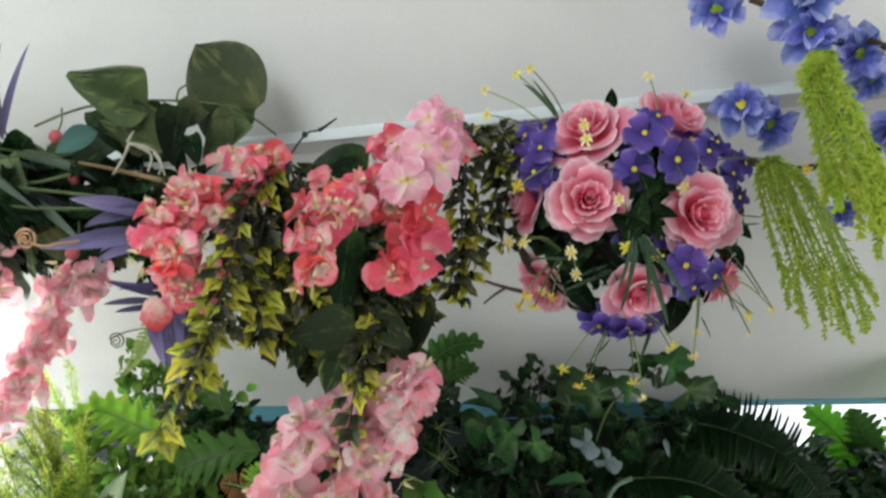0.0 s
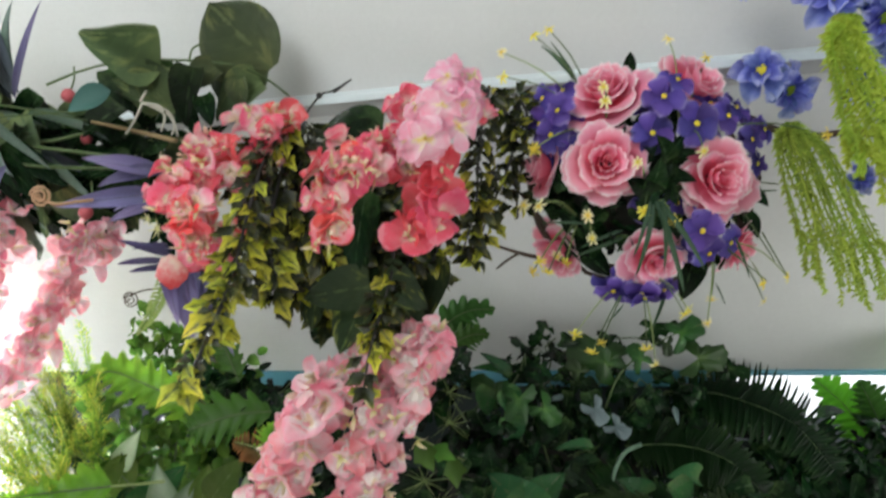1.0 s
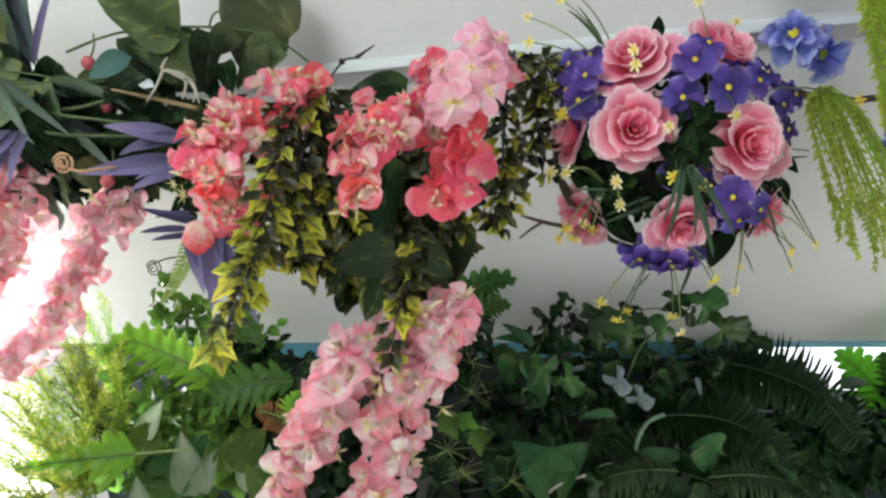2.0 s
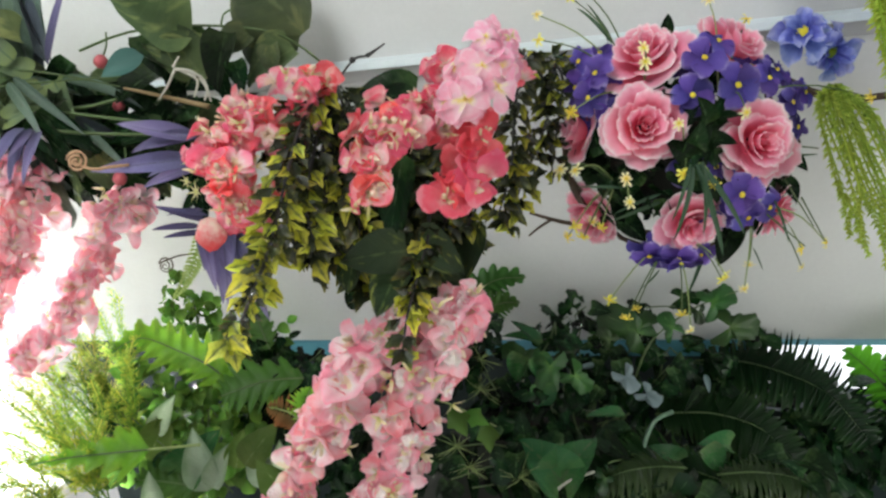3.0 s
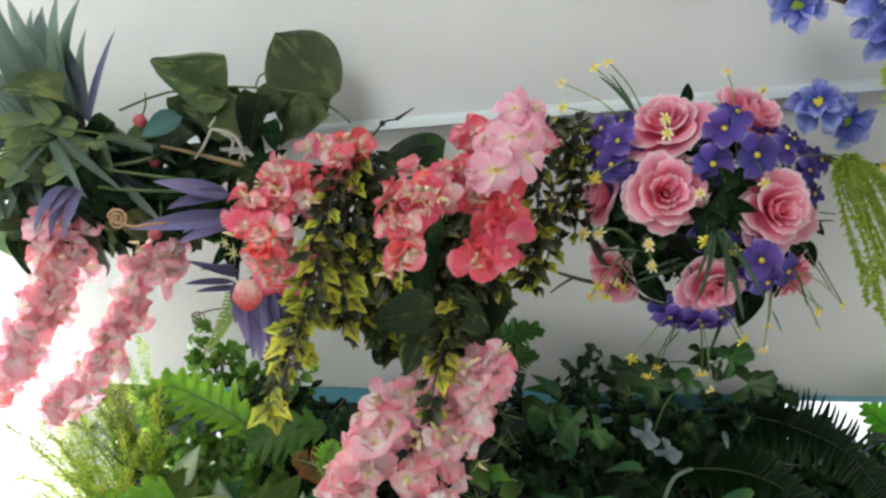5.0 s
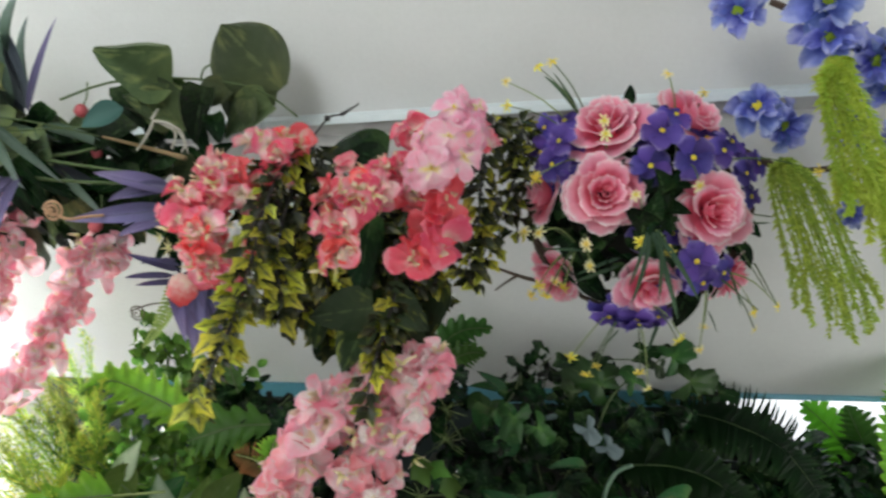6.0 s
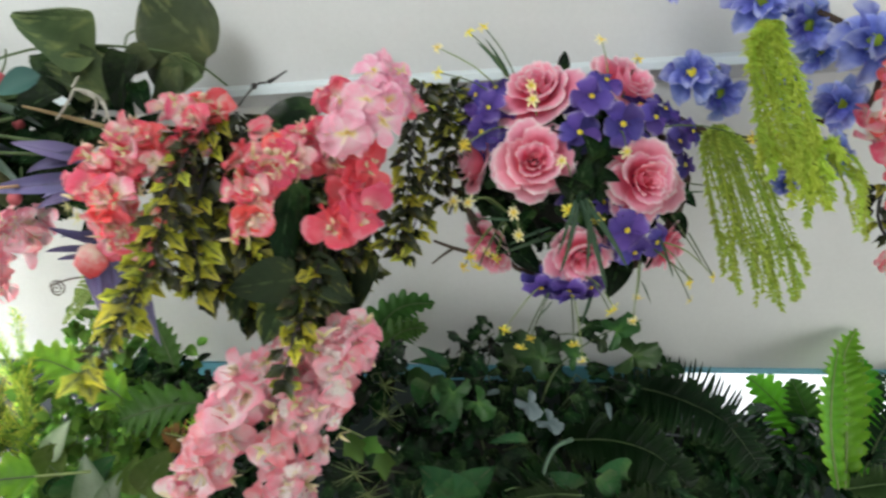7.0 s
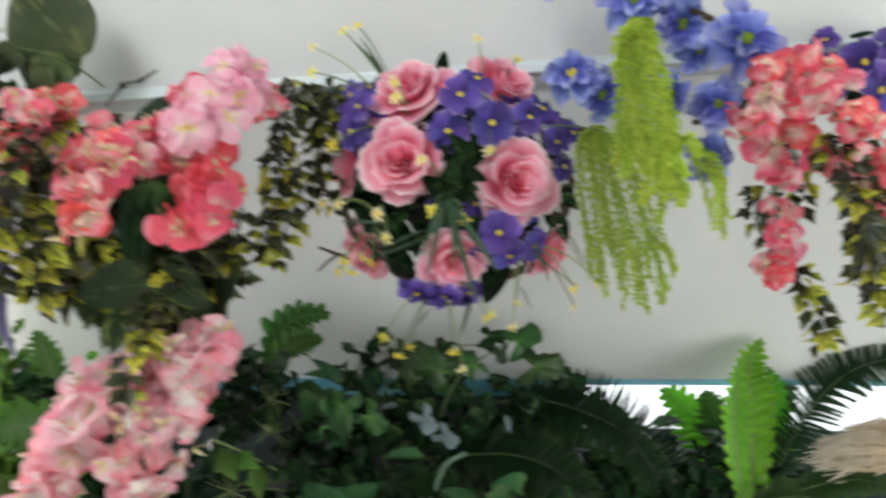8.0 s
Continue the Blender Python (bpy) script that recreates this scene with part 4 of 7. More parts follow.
# Mostly lighter leaves here, standing in for window haze at the far left.
for i in range(46):
    p = Vector((-0.671, 0.980, 0.078)) + Vector((rnd(-0.14, 0.12), rnd(-0.03, 0.06), rnd(-0.10, 0.10)))
    put("leaf", random.choice(POTHOS_LEAVES + POTHOS_LEAVES + LANCE_LEAVES[:1]), mass, basis(p, jitter(1) + Vector((-0.2, -0.2, -0.4)), (0, -1, 0.4), rnd(0.06, 0.11)))
leaves_between(mass, POTHOS_LEAVES, [((-0.633, 0.920, 0.091), (-0.567, 0.920, 0.067)), ((-0.640, 0.920, 0.098), (-0.596, 0.920, 0.141))])
leaves_between(mass, LANCE_LEAVES, [((-0.567, 0.920, 0.081), (-0.487, 0.910, 0.029)), ((-0.575, 0.920, 0.074), (-0.514, 0.900, -0.000)), ((-0.582, 0.920, 0.074), (-0.542, 0.900, -0.001)), ((-0.571, 0.920, 0.071), (-0.628, 0.900, 0.019))])
for a, b, c in [((-0.638, 0.940, 0.083), (-0.558, 0.930, 0.079), (-0.412, 0.930, 0.064)), ((-0.632, 0.930, 0.074), (-0.538, 0.920, 0.053), (-0.419, 0.930, 0.051)), ((-0.646, 0.940, 0.090), (-0.534, 0.940, 0.084), (-0.475, 0.940, 0.096))]:
    put("stem", tube_mesh("stem", [a, b, c], 0.0028, 0.002, STEM), mass, Matrix())
# Blades kept paler and bluer than their green, in place of window haze.
FAN_LEAF = cloth_leaf("hazed_bluish_blade", [(0.0, (0.08, 0.13, 0.09)), (0.6, (0.17, 0.25, 0.20)), (1.0, (0.24, 0.30, 0.30))], 0.5, 0.4, 0.3, 0.02, 0.12, (0.10, 0.0, (0.16, 0.22, 0.19)), None, 30)
FAN_BLADES = [leaf_mesh("fan_blade", 1.0, 0.17 - 0.05 * (i % 2), lance, DUSK if i == 3 else FAN_LEAF, nu=12, nv=5, cup=0.4, bend=0.3 + 0.3 * i, seed=i, side_bend=0.35 - 0.22 * i) for i in range(4)]
grass = thing("grass_tuft", (-0.604, 0.960, 0.100), "fan of arching bluish green strap leaves", "grass")
for b, c in [((-0.552, 0.960, 0.142), (-0.579, 0.950, 0.284)), ((-0.559, 0.960, 0.142), (-0.605, 0.950, 0.291)), ((-0.567, 0.960, 0.138), (-0.642, 0.950, 0.291)), ((-0.575, 0.960, 0.134), (-0.688, 0.950, 0.262)), ((-0.582, 0.960, 0.130), (-0.711, 0.950, 0.211)), ((-0.588, 0.970, 0.136), (-0.686, 0.960, 0.287)), ((-0.580, 0.970, 0.136), (-0.626, 0.960, 0.287)),
             ((-0.590, 0.960, 0.127), (-0.719, 0.950, 0.174)), ((-0.565, 0.970, 0.147), (-0.580, 0.960, 0.259)), ((-0.584, 0.950, 0.121), (-0.705, 0.930, 0.134)), ((-0.603, 0.970, 0.143), (-0.710, 0.960, 0.235)), ((-0.572, 0.970, 0.140), (-0.634, 0.960, 0.280)), ((-0.578, 0.960, 0.134), (-0.664, 0.960, 0.280)), ((-0.586, 0.960, 0.130), (-0.710, 0.960, 0.257)), ((-0.599, 0.970, 0.128), (-0.718, 0.960, 0.191))]:
    for k in range(1 + (b[0] < -0.575)):
        leaves_between(grass, FAN_BLADES, [(Vector(b) + jitter(0.008) + Vector((-0.02, 0, 0)), Vector(c) + jitter(0.02) + Vector((-0.03, 0, 0)))], name="blade", stretch=1.25)
leaves_between(grass, FAN_BLADES[:3], [((-0.584, 0.900, 0.117), (-0.496, 0.880, 0.054)), ((-0.591, 0.900, 0.110), (-0.531, 0.880, 0.053)), ((-0.599, 0.900, 0.103), (-0.636, 0.880, 0.052))], name="blade")
leaves_between(grass, [leaf_mesh("purple_blade", 1.0, 0.08, lance, PURPLE_LEAF, nu=12, nv=5, cup=0.4, bend=0.4)], [((-0.569, 0.950, 0.140), (-0.543, 0.940, 0.273))], wobble=0.1, name="blade")
for i in range(26):
    p = Vector((-0.617, 0.930, 0.071)) + Vector((rnd(-0.08, 0.08), rnd(-0.01, 0.03), rnd(-0.05, 0.05)))
    put("blade", random.choice(FAN_BLADES), grass, basis(p, jitter(0.5) + Vector((0.5, -0.1, -0.5)), (0, -1, 0.4), rnd(0.07, 0.12)))
TEAL_LEAF = leaf_mesh("teal_leaf", 1.0, 0.6, pointed, cloth_leaf("teal_leaf", [(0.0, (0.05, 0.14, 0.13)), (1.0, (0.09, 0.22, 0.21))], 0.5, 0.3, 0.15), nu=9, nv=7, cup=0.2, bend=0.3)
put("leaf", TEAL_LEAF, mass, basis((-0.422, 0.900, 0.143), Vector((-0.468, 0.890, 0.122)) - Vector((-0.422, 0.900, 0.143)), (0, -1, 0.3), 0.058), "dull teal leaf")
twig = thing("dry_twig", (-0.360, 0.950, 0.090), "dry tan twig with pale knotted roots", "twig")
put("twig", tube_mesh("twig", [(-0.475, 0.960, 0.113), (-0.426, 0.950, 0.103), (-0.352, 0.925, 0.086)], 0.0018, 0.0034, TAN), twig, Matrix())
for path in ([(-0.394, 0.925, 0.132), (-0.402, 0.920, 0.110), (-0.413, 0.920, 0.093)], [(-0.394, 0.925, 0.132), (-0.367, 0.915, 0.126), (-0.351, 0.915, 0.106), (-0.354, 0.915, 0.092)], [(-0.386, 0.925, 0.130), (-0.363, 0.915, 0.117), (-0.367, 0.915, 0.096)], [(-0.397, 0.925, 0.134), (-0.389, 0.925, 0.148)], [(-0.379, 0.925, 0.127), (-0.356, 0.915, 0.119), (-0.346, 0.915, 0.091)]):
    put("root", tube_mesh("root", path, 0.0022, 0.0013, GREY_ROOT), twig, Matrix(), "pale grey knotted root")
for p, r in (((-0.468, 0.930, -0.005), 0.009), ((-0.500, 0.950, 0.145), 0.009), ((-0.496, 0.990, 0.094), 0.008)):
    b = thing("berry", Vector(p), "small rosy red berry on a wired stem", "berry", "rosy berries")
    put("fruit", ball_mesh("fruit", r, BERRY), b, Matrix.Translation(p))
    put("stalk", tube_mesh("stalk", [Vector(p), Vector(p) + Vector((0.005, 0.005, 0.02)), Vector(p) + Vector((0.0, 0.015, 0.04))], 0.0012, 0.0012, STEM), b, Matrix())

random.seed(3)
purple = thing("purple_leaf_spray", (-0.351, 0.900, 0.032), "spray of dusty purple lance-shaped leaves", "foliage")
leaves_between(purple, PURPLE_LEAVES, [((-0.354, 0.890, 0.042), (-0.464, 0.900, 0.066)), ((-0.357, 0.880, 0.018), (-0.455, 0.820, 0.003)), ((-0.354, 0.890, 0.045), (-0.457, 0.900, 0.036)), ((-0.348, 0.890, 0.012), (-0.428, 0.880, -0.013)), ((-0.355, 0.900, 0.026), (-0.424, 0.900, -0.001))], stretch=1.0)
leaves_between(purple, PURPLE_LEAVES, [((-0.304, 0.860, -0.055), (-0.314, 0.840, -0.154)), ((-0.321, 0.870, -0.062), (-0.328, 0.850, -0.139)), ((-0.294, 0.860, -0.068), (-0.279, 0.840, -0.118)), ((-0.314, 0.870, -0.055), (-0.303, 0.840, -0.144)), ((-0.327, 0.870, -0.055), (-0.351, 0.860, -0.118)), ((-0.291, 0.860, -0.067), (-0.259, 0.840, -0.169))], stretch=1.0)
leaves_between(purple, PURPLE_LEAVES, [((-0.320, 0.875, -0.051), (-0.322, 0.850, -0.151)), ((-0.304, 0.870, -0.053), (-0.290, 0.850, -0.144)), ((-0.315, 0.880, -0.058), (-0.314, 0.860, -0.138)), ((-0.291, 0.870, -0.049), (-0.270, 0.850, -0.122))])
leaves_between(purple, PURPLE_LEAVES, [((-0.321, 0.8, -0.056), (-0.301, 0.79, -0.122)), ((-0.311, 0.8, -0.052), (-0.291, 0.79, -0.137)), ((-0.304, 0.8, -0.055), (-0.276, 0.79, -0.131)), ((-0.296, 0.8, -0.058), (-0.284, 0.79, -0.147))], (0.2, -1.0, 0.2), 0.2, stretch=1.1)
leaves_between(purple, PLUM_LEAVES, [((-0.338, 0.880, -0.056), (-0.422, 0.880, -0.031)), ((-0.345, 0.880, -0.062), (-0.425, 0.880, -0.062)), ((-0.338, 0.880, -0.049), (-0.402, 0.880, -0.038)), ((-0.338, 0.880, -0.069), (-0.409, 0.880, -0.073)), ((-0.344, 0.880, -0.042), (-0.399, 0.890, -0.047)), ((-0.278, 0.840, -0.054), (-0.229, 0.820, -0.102)), ((-0.278, 0.840, -0.054), (-0.260, 0.820, -0.109))])
leaves_between(purple, PURPLE_LEAVES, [((-0.532, 0.870, 0.049), (-0.556, 0.850, -0.013)), ((-0.543, 0.870, 0.052), (-0.583, 0.850, -0.013)), ((-0.553, 0.870, 0.052), (-0.606, 0.850, -0.004)), ((-0.539, 0.870, 0.049), (-0.569, 0.850, 0.017)), ((-0.581, 0.930, 0.043), (-0.630, 0.920, -0.023)), ((-0.588, 0.930, 0.050), (-0.612, 0.920, -0.030)), ((-0.603, 0.930, 0.050), (-0.648, 0.920, 0.005)), ((-0.573, 0.930, 0.050), (-0.601, 0.920, 0.020))])


def curl(label, centre, r, tail, mat, wire):
    t = thing("curled_tendril", Vector(centre), label, "tendril")
    c = Vector(centre)
    pts = []
    for i in range(44):
        a = i * 0.36
        rr = r * (0.12 + 0.88 * i / 43)
        pts.append(c + Vector((math.cos(a) * rr, -0.004 + 0.0001 * i, math.sin(a) * rr)))
    pts += line([pts[-1]] + [Vector(p) for p in tail], 10)[1:]
    s = Sheet()
    s.tube(pts, wire * 0.8, wire, 6)
    put("tendril", s.mesh("tendril", mat), t, Matrix())


curl("flat orange spiral tendril of rattan", (-0.470, 0.830, 0.011), 0.0125, [(-0.454, 0.830, 0.003), (-0.438, 0.840, 0.006), (-0.420, 0.850, 0.009)], RATTAN, 0.0018)
curl("thin grey spiral tendril", (-0.390, 0.880, -0.110), 0.010, [(-0.375, 0.880, -0.098), (-0.352, 0.880, -0.095)], BARK, 0.0010)

random.seed(4)
lace = thing("trailing_lace_fern", (-0.348, 0.890, -0.076), "thin trailing light green lacy strand", "foliage")
for path in ([(-0.351, 0.880, -0.069), (-0.358, 0.870, -0.116), (-0.378, 0.870, -0.149)], [(-0.345, 0.880, -0.076), (-0.355, 0.880, -0.110), (-0.369, 0.880, -0.140)]):
    f = put("strand", frond_mesh("strand", path, 0.010, 0.0034, 22, LACE, oval), lace, Matrix())

# ---- pink and coral sprays ----
random.seed(5)
flower_spray("pale pink cascading cloth blossoms hanging on a stem", [(-0.615, 0.950, -0.000), (-0.583, 0.940, -0.037), (-0.603, 0.940, -0.103), (-0.641, 0.940, -0.156), (-0.679, 0.940, -0.217)], SALMON_FLORETS, 84, 0.0220, 0.042, "pale pink cascades", cream=0.2)
flower_spray("pale pink cascading cloth blossoms hanging on a stem", [(-0.458, 0.960, -0.038), (-0.488, 0.960, -0.057), (-0.519, 0.960, -0.118), (-0.548, 0.950, -0.185), (-0.596, 0.940, -0.252)], BLUSH_FLORETS, 66, 0.0205, 0.026, "pale pink cascades", cream=0.2)
flower_spray("coral pink cloth blossoms with cream sepals, drooping", [(-0.202, 0.800, 0.082), (-0.229, 0.775, 0.060), (-0.259, 0.750, 0.031), (-0.285, 0.735, 0.002), (-0.262, 0.730, -0.010), (-0.246, 0.735, -0.034), (-0.258, 0.740, -0.046)], CORAL_FLORETS, 84, 0.0185, 0.034, "coral sprays", cream=0.95, taper=0.45)
flower_spray("coral pink cloth blossoms with cream sepals, drooping", [(-0.047, 0.760, 0.060), (-0.085, 0.740, 0.055), (-0.113, 0.715, 0.041), (-0.123, 0.700, 0.011), (-0.122, 0.695, -0.029)], CORAL_FLORETS, 58, 0.0185, 0.025, "coral sprays", cream=0.95, taper=0.5)
flower_spray("coral pink cloth blossoms with long cream stamens", [(-0.024, 0.760, 0.052), (-0.029, 0.750, 0.020), (-0.032, 0.745, -0.005), (-0.058, 0.745, -0.026)], DEEP_FLORETS, 17, 0.0260, 0.023, "coral sprays", cream=0.2, taper=0.3)
shell = flower_spray("large shell pink cloth blossoms above the garland", [(-0.002, 0.790, 0.128), (-0.011, 0.760, 0.104), (-0.029, 0.730, 0.076), (-0.039, 0.720, 0.056)], SHELL_FLORETS, 34, 0.0215, 0.024, "", cream=0.05, taper=0.0, front=1.4)
for pos, size, way in (((-0.033, 0.690, 0.064), 0.0250, (-0.1, -1, 0.15)), ((-0.018, 0.705, 0.098), 0.0220, (0.1, -1, 0.35)), ((-0.015, 0.735, 0.131), 0.0200, (0.2, -0.9, 0.5)), ((-0.003, 0.710, 0.080), 0.023, (0.35, -0.9, 0.1)), ((-0.044, 0.720, 0.100), 0.020, (-0.5, -0.8, 0.3))):
    f = put("floret", SHELL_OPEN, shell, facing(pos, way, rnd(0, 6), size))
    part("stamen", YELLOW_TUFT, f, Matrix.Translation((0, 0, 0.04)) @ Matrix.Scale(0.65, 4), "pale yellow stamens")
flower_spray("coral pink cloth blossoms behind the shell pink ones", [(-0.058, 0.800, 0.119), (-0.048, 0.780, 0.098), (0.017, 0.800, 0.119), (0.011, 0.790, 0.088)], CORAL_FLORETS, 18, 0.018, 0.016, "coral sprays", cream=0.1, taper=0.0)
flower_spray("pink cascade of cloth blossoms hanging below the garland", [(-0.088, 0.790, -0.154), (-0.122, 0.775, -0.177), (-0.162, 0.775, -0.235), (-0.191, 0.780, -0.292), (-0.222, 0.780, -0.373)], BLUSH_FLORETS, 60, 0.0245, 0.020, "pale pink cascades", cream=0.45, taper=0.1, lip=0.35)
flower_spray("pink cascade of cloth blossoms hanging below the garland", [(-0.035, 0.800, -0.150), (-0.054, 0.780, -0.168), (-0.075, 0.775, -0.222), (-0.098, 0.775, -0.283), (-0.115, 0.780, -0.371)], BLUSH_FLORETS, 82, 0.0250, 0.030, "pale pink cascades", cream=0.45, taper=0.1, lip=0.35)

# ---- gold-edged foliage ----
random.seed(6)
GOLD = "hanging plastic foliage, dark olive leaves with yellow edges"
for path, size, step in [
    ([(-0.185, 0.790, 0.089), (-0.199, 0.750, 0.046), (-0.205, 0.710, -0.011), (-0.209, 0.680, -0.059), (-0.211, 0.650, -0.087)], 0.0235, 0.0135),
    ([(-0.180, 0.810, 0.083), (-0.189, 0.780, 0.032), (-0.196, 0.760, -0.033), (-0.187, 0.760, -0.073), (-0.193, 0.760, -0.094)], 0.026, 0.012),
    ([(-0.151, 0.840, 0.062), (-0.169, 0.800, -0.009), (-0.167, 0.790, -0.051), (-0.176, 0.790, -0.081)], 0.026, 0.012),
    ([(-0.205, 0.800, 0.069), (-0.225, 0.770, 0.025), (-0.211, 0.750, -0.033), (-0.217, 0.740, -0.078)], 0.025, 0.013),
    ([(-0.163, 0.820, 0.078), (-0.179, 0.790, 0.015), (-0.149, 0.790, -0.032), (-0.143, 0.790, -0.080)], 0.025, 0.013),
    ([(-0.073, 0.820, -0.007), (-0.070, 0.790, -0.061), (-0.080, 0.760, -0.107), (-0.088, 0.730, -0.143), (-0.092, 0.720, -0.180)], 0.023, 0.017),
    ([(-0.048, 0.840, -0.019), (-0.059, 0.800, -0.074), (-0.081, 0.780, -0.121), (-0.086, 0.770, -0.143)], 0.024, 0.013)]:
    leaf_garland(GOLD, path, RUSCUS_LEAVES, step, size, group="gold-edged foliage", bright=0.15 if size == 0.0235 else 0.06)
for path, size, step in [
    ([(0.035, 0.870, 0.148), (0.026, 0.850, 0.098), (0.022, 0.840, 0.051), (0.020, 0.840, 0.007), (0.006, 0.830, -0.044)], 0.023, 0.012),
    ([(0.040, 0.880, 0.139), (0.066, 0.870, 0.098), (0.056, 0.860, 0.048), (0.036, 0.860, -0.002), (0.017, 0.850, -0.059)], 0.023, 0.013),
    ([(0.067, 0.890, 0.143), (0.080, 0.870, 0.114), (0.075, 0.870, 0.062), (0.069, 0.870, 0.002)], 0.022, 0.014),
    ([(-0.013, 0.830, -0.000), (-0.020, 0.820, -0.038), (-0.031, 0.810, -0.060)], 0.022, 0.014)]:
    leaf_garland("hanging plastic foliage, small dark olive leaves", path, RUSCUS_LEAVES[:2] + BOX_LEAVES[3:], step, size, group="gold-edged foliage", bright=0.05, shade=BOX_LEAVES[:3] + RUSCUS_SHADE, splay=1.2, whorl=6)
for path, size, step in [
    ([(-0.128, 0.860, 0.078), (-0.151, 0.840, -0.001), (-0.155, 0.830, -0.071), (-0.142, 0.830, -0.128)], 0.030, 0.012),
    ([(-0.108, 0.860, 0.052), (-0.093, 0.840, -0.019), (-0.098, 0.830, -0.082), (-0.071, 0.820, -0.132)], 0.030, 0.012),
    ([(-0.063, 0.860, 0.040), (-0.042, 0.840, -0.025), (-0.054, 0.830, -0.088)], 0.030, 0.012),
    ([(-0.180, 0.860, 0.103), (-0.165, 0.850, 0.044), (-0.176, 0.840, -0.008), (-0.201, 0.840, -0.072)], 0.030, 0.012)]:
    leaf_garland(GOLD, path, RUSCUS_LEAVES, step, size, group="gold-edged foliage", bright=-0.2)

random.seed(7)
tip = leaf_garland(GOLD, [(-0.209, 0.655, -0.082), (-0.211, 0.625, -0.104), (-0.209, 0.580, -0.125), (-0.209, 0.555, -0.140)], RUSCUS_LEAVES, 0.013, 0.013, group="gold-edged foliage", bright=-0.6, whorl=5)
for at, r, n in (((-0.210, 0.635, -0.098), 0.026, 8), ((-0.212, 0.600, -0.113), 0.015, 5), ((-0.209, 0.555, -0.135), 0.019, 6), ((-0.209, 0.565, -0.129), 0.018, 4)):
    for k in range(n):
        a = 2 * math.pi * k / n + rnd(-0.3, 0.3)
        put("leaf", random.choice(RUSCUS_LEAVES), tip, basis(Vector(at) + jitter(0.004), Vector((math.cos(a) * 0.8, -0.35, math.sin(a) * 0.6 - 0.75)), Vector((0, -1, 0.4)) + jitter(0.5), 1.18 * r * rnd(0.8, 1.15)))
big = thing("broad_leaf_spray", (-0.097, 0.880, 0.048), "broad green and variegated leaves inside the garland", "foliage")
leaves_between(big, LANCE_LEAVES, [((-0.105, 0.840, 0.028), (-0.115, 0.800, -0.073)), ((-0.108, 0.850, 0.026), (-0.092, 0.830, -0.063))], stretch=1.1)
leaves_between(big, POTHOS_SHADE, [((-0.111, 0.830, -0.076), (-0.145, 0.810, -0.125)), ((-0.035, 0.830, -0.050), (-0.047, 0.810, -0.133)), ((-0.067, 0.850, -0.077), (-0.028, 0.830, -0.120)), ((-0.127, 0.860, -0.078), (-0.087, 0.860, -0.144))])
leaves_between(big, DEEP_LEAVES, [((-0.091, 0.820, -0.069), (-0.120, 0.810, -0.150)), ((-0.075, 0.820, -0.063), (-0.061, 0.800, -0.138)), ((-0.118, 0.840, -0.071), (-0.148, 0.830, -0.140)), ((-0.061, 0.840, -0.051), (-0.085, 0.830, -0.133)), ((-0.092, 0.900, 0.094), (-0.186, 0.890, 0.102)), ((-0.098, 0.890, 0.088), (-0.145, 0.890, 0.110)), ((-0.135, 0.920, 0.064), (-0.187, 0.900, -0.006)), ((-0.093, 0.920, 0.058), (-0.050, 0.900, -0.052)), ((-0.153, 0.860, -0.131), (-0.172, 0.860, -0.165)), ((-0.135, 0.920, 0.050), (-0.118, 0.900, -0.094)), ((-0.163, 0.920, 0.050), (-0.145, 0.900, -0.074))])
leaves_between(big, LANCE_LEAVES, [((-0.097, 0.775, 0.020), (-0.113, 0.745, -0.075)), ((-0.107, 0.790, 0.021), (-0.099, 0.760, -0.062))], wobble=0.1, stretch=1.0)
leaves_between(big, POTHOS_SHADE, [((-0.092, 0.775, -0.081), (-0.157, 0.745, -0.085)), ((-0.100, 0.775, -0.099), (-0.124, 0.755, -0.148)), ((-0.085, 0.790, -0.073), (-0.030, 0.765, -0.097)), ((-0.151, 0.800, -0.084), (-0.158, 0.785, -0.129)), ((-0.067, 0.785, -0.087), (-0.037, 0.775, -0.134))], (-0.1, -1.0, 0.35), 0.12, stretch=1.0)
spike = thing("wired_twig", (-0.174, 0.900, 0.129), "thin black wired twig with a bud", "twig")
put("twig", tube_mesh("twig", [(-0.187, 0.900, 0.115), (-0.167, 0.900, 0.141), (-0.150, 0.900, 0.146), (-0.130, 0.900, 0.160)], 0.0016, 0.0010, BLACK_STEM), spike, Matrix())
put("bud", ball_mesh("bud", 0.004, BLACK_STEM), spike, Matrix.Translation((-0.169, 0.900, 0.140)))
put("bud", tube_mesh("bud", [(-0.152, 0.900, 0.145), (-0.144, 0.900, 0.150), (-0.135, 0.900, 0.157)], 0.003, 0.0008, BLACK_STEM, 6), spike, Matrix())

# ---- rose bouquet on its twig wreath ----
random.seed(8)
wreath = thing("twig_wreath", (0.225, 0.900, 0.035), "ring of brown vine twigs behind the roses", "wreath")
mid = Vector((0.223, 0.890, 0.028))
for k in range(6):
    pts = []
    ph = rnd(0, 6)
    for i in range(37):
        a = 2 * math.pi * i / 36 + k
        r = 0.112 + 0.010 * math.sin(3 * a + ph) + rnd(-0.002, 0.002)
        pts.append(mid + Vector((math.cos(a) * r * 1.12, 0.012 * math.cos(5 * a + ph), math.sin(a) * r * 0.92)))
    s = Sheet()
    s.tube(pts, rnd(0.0022, 0.004), rnd(0.0018, 0.003), 6)
    put("vine", s.mesh("vine", BARK), wreath, Matrix())
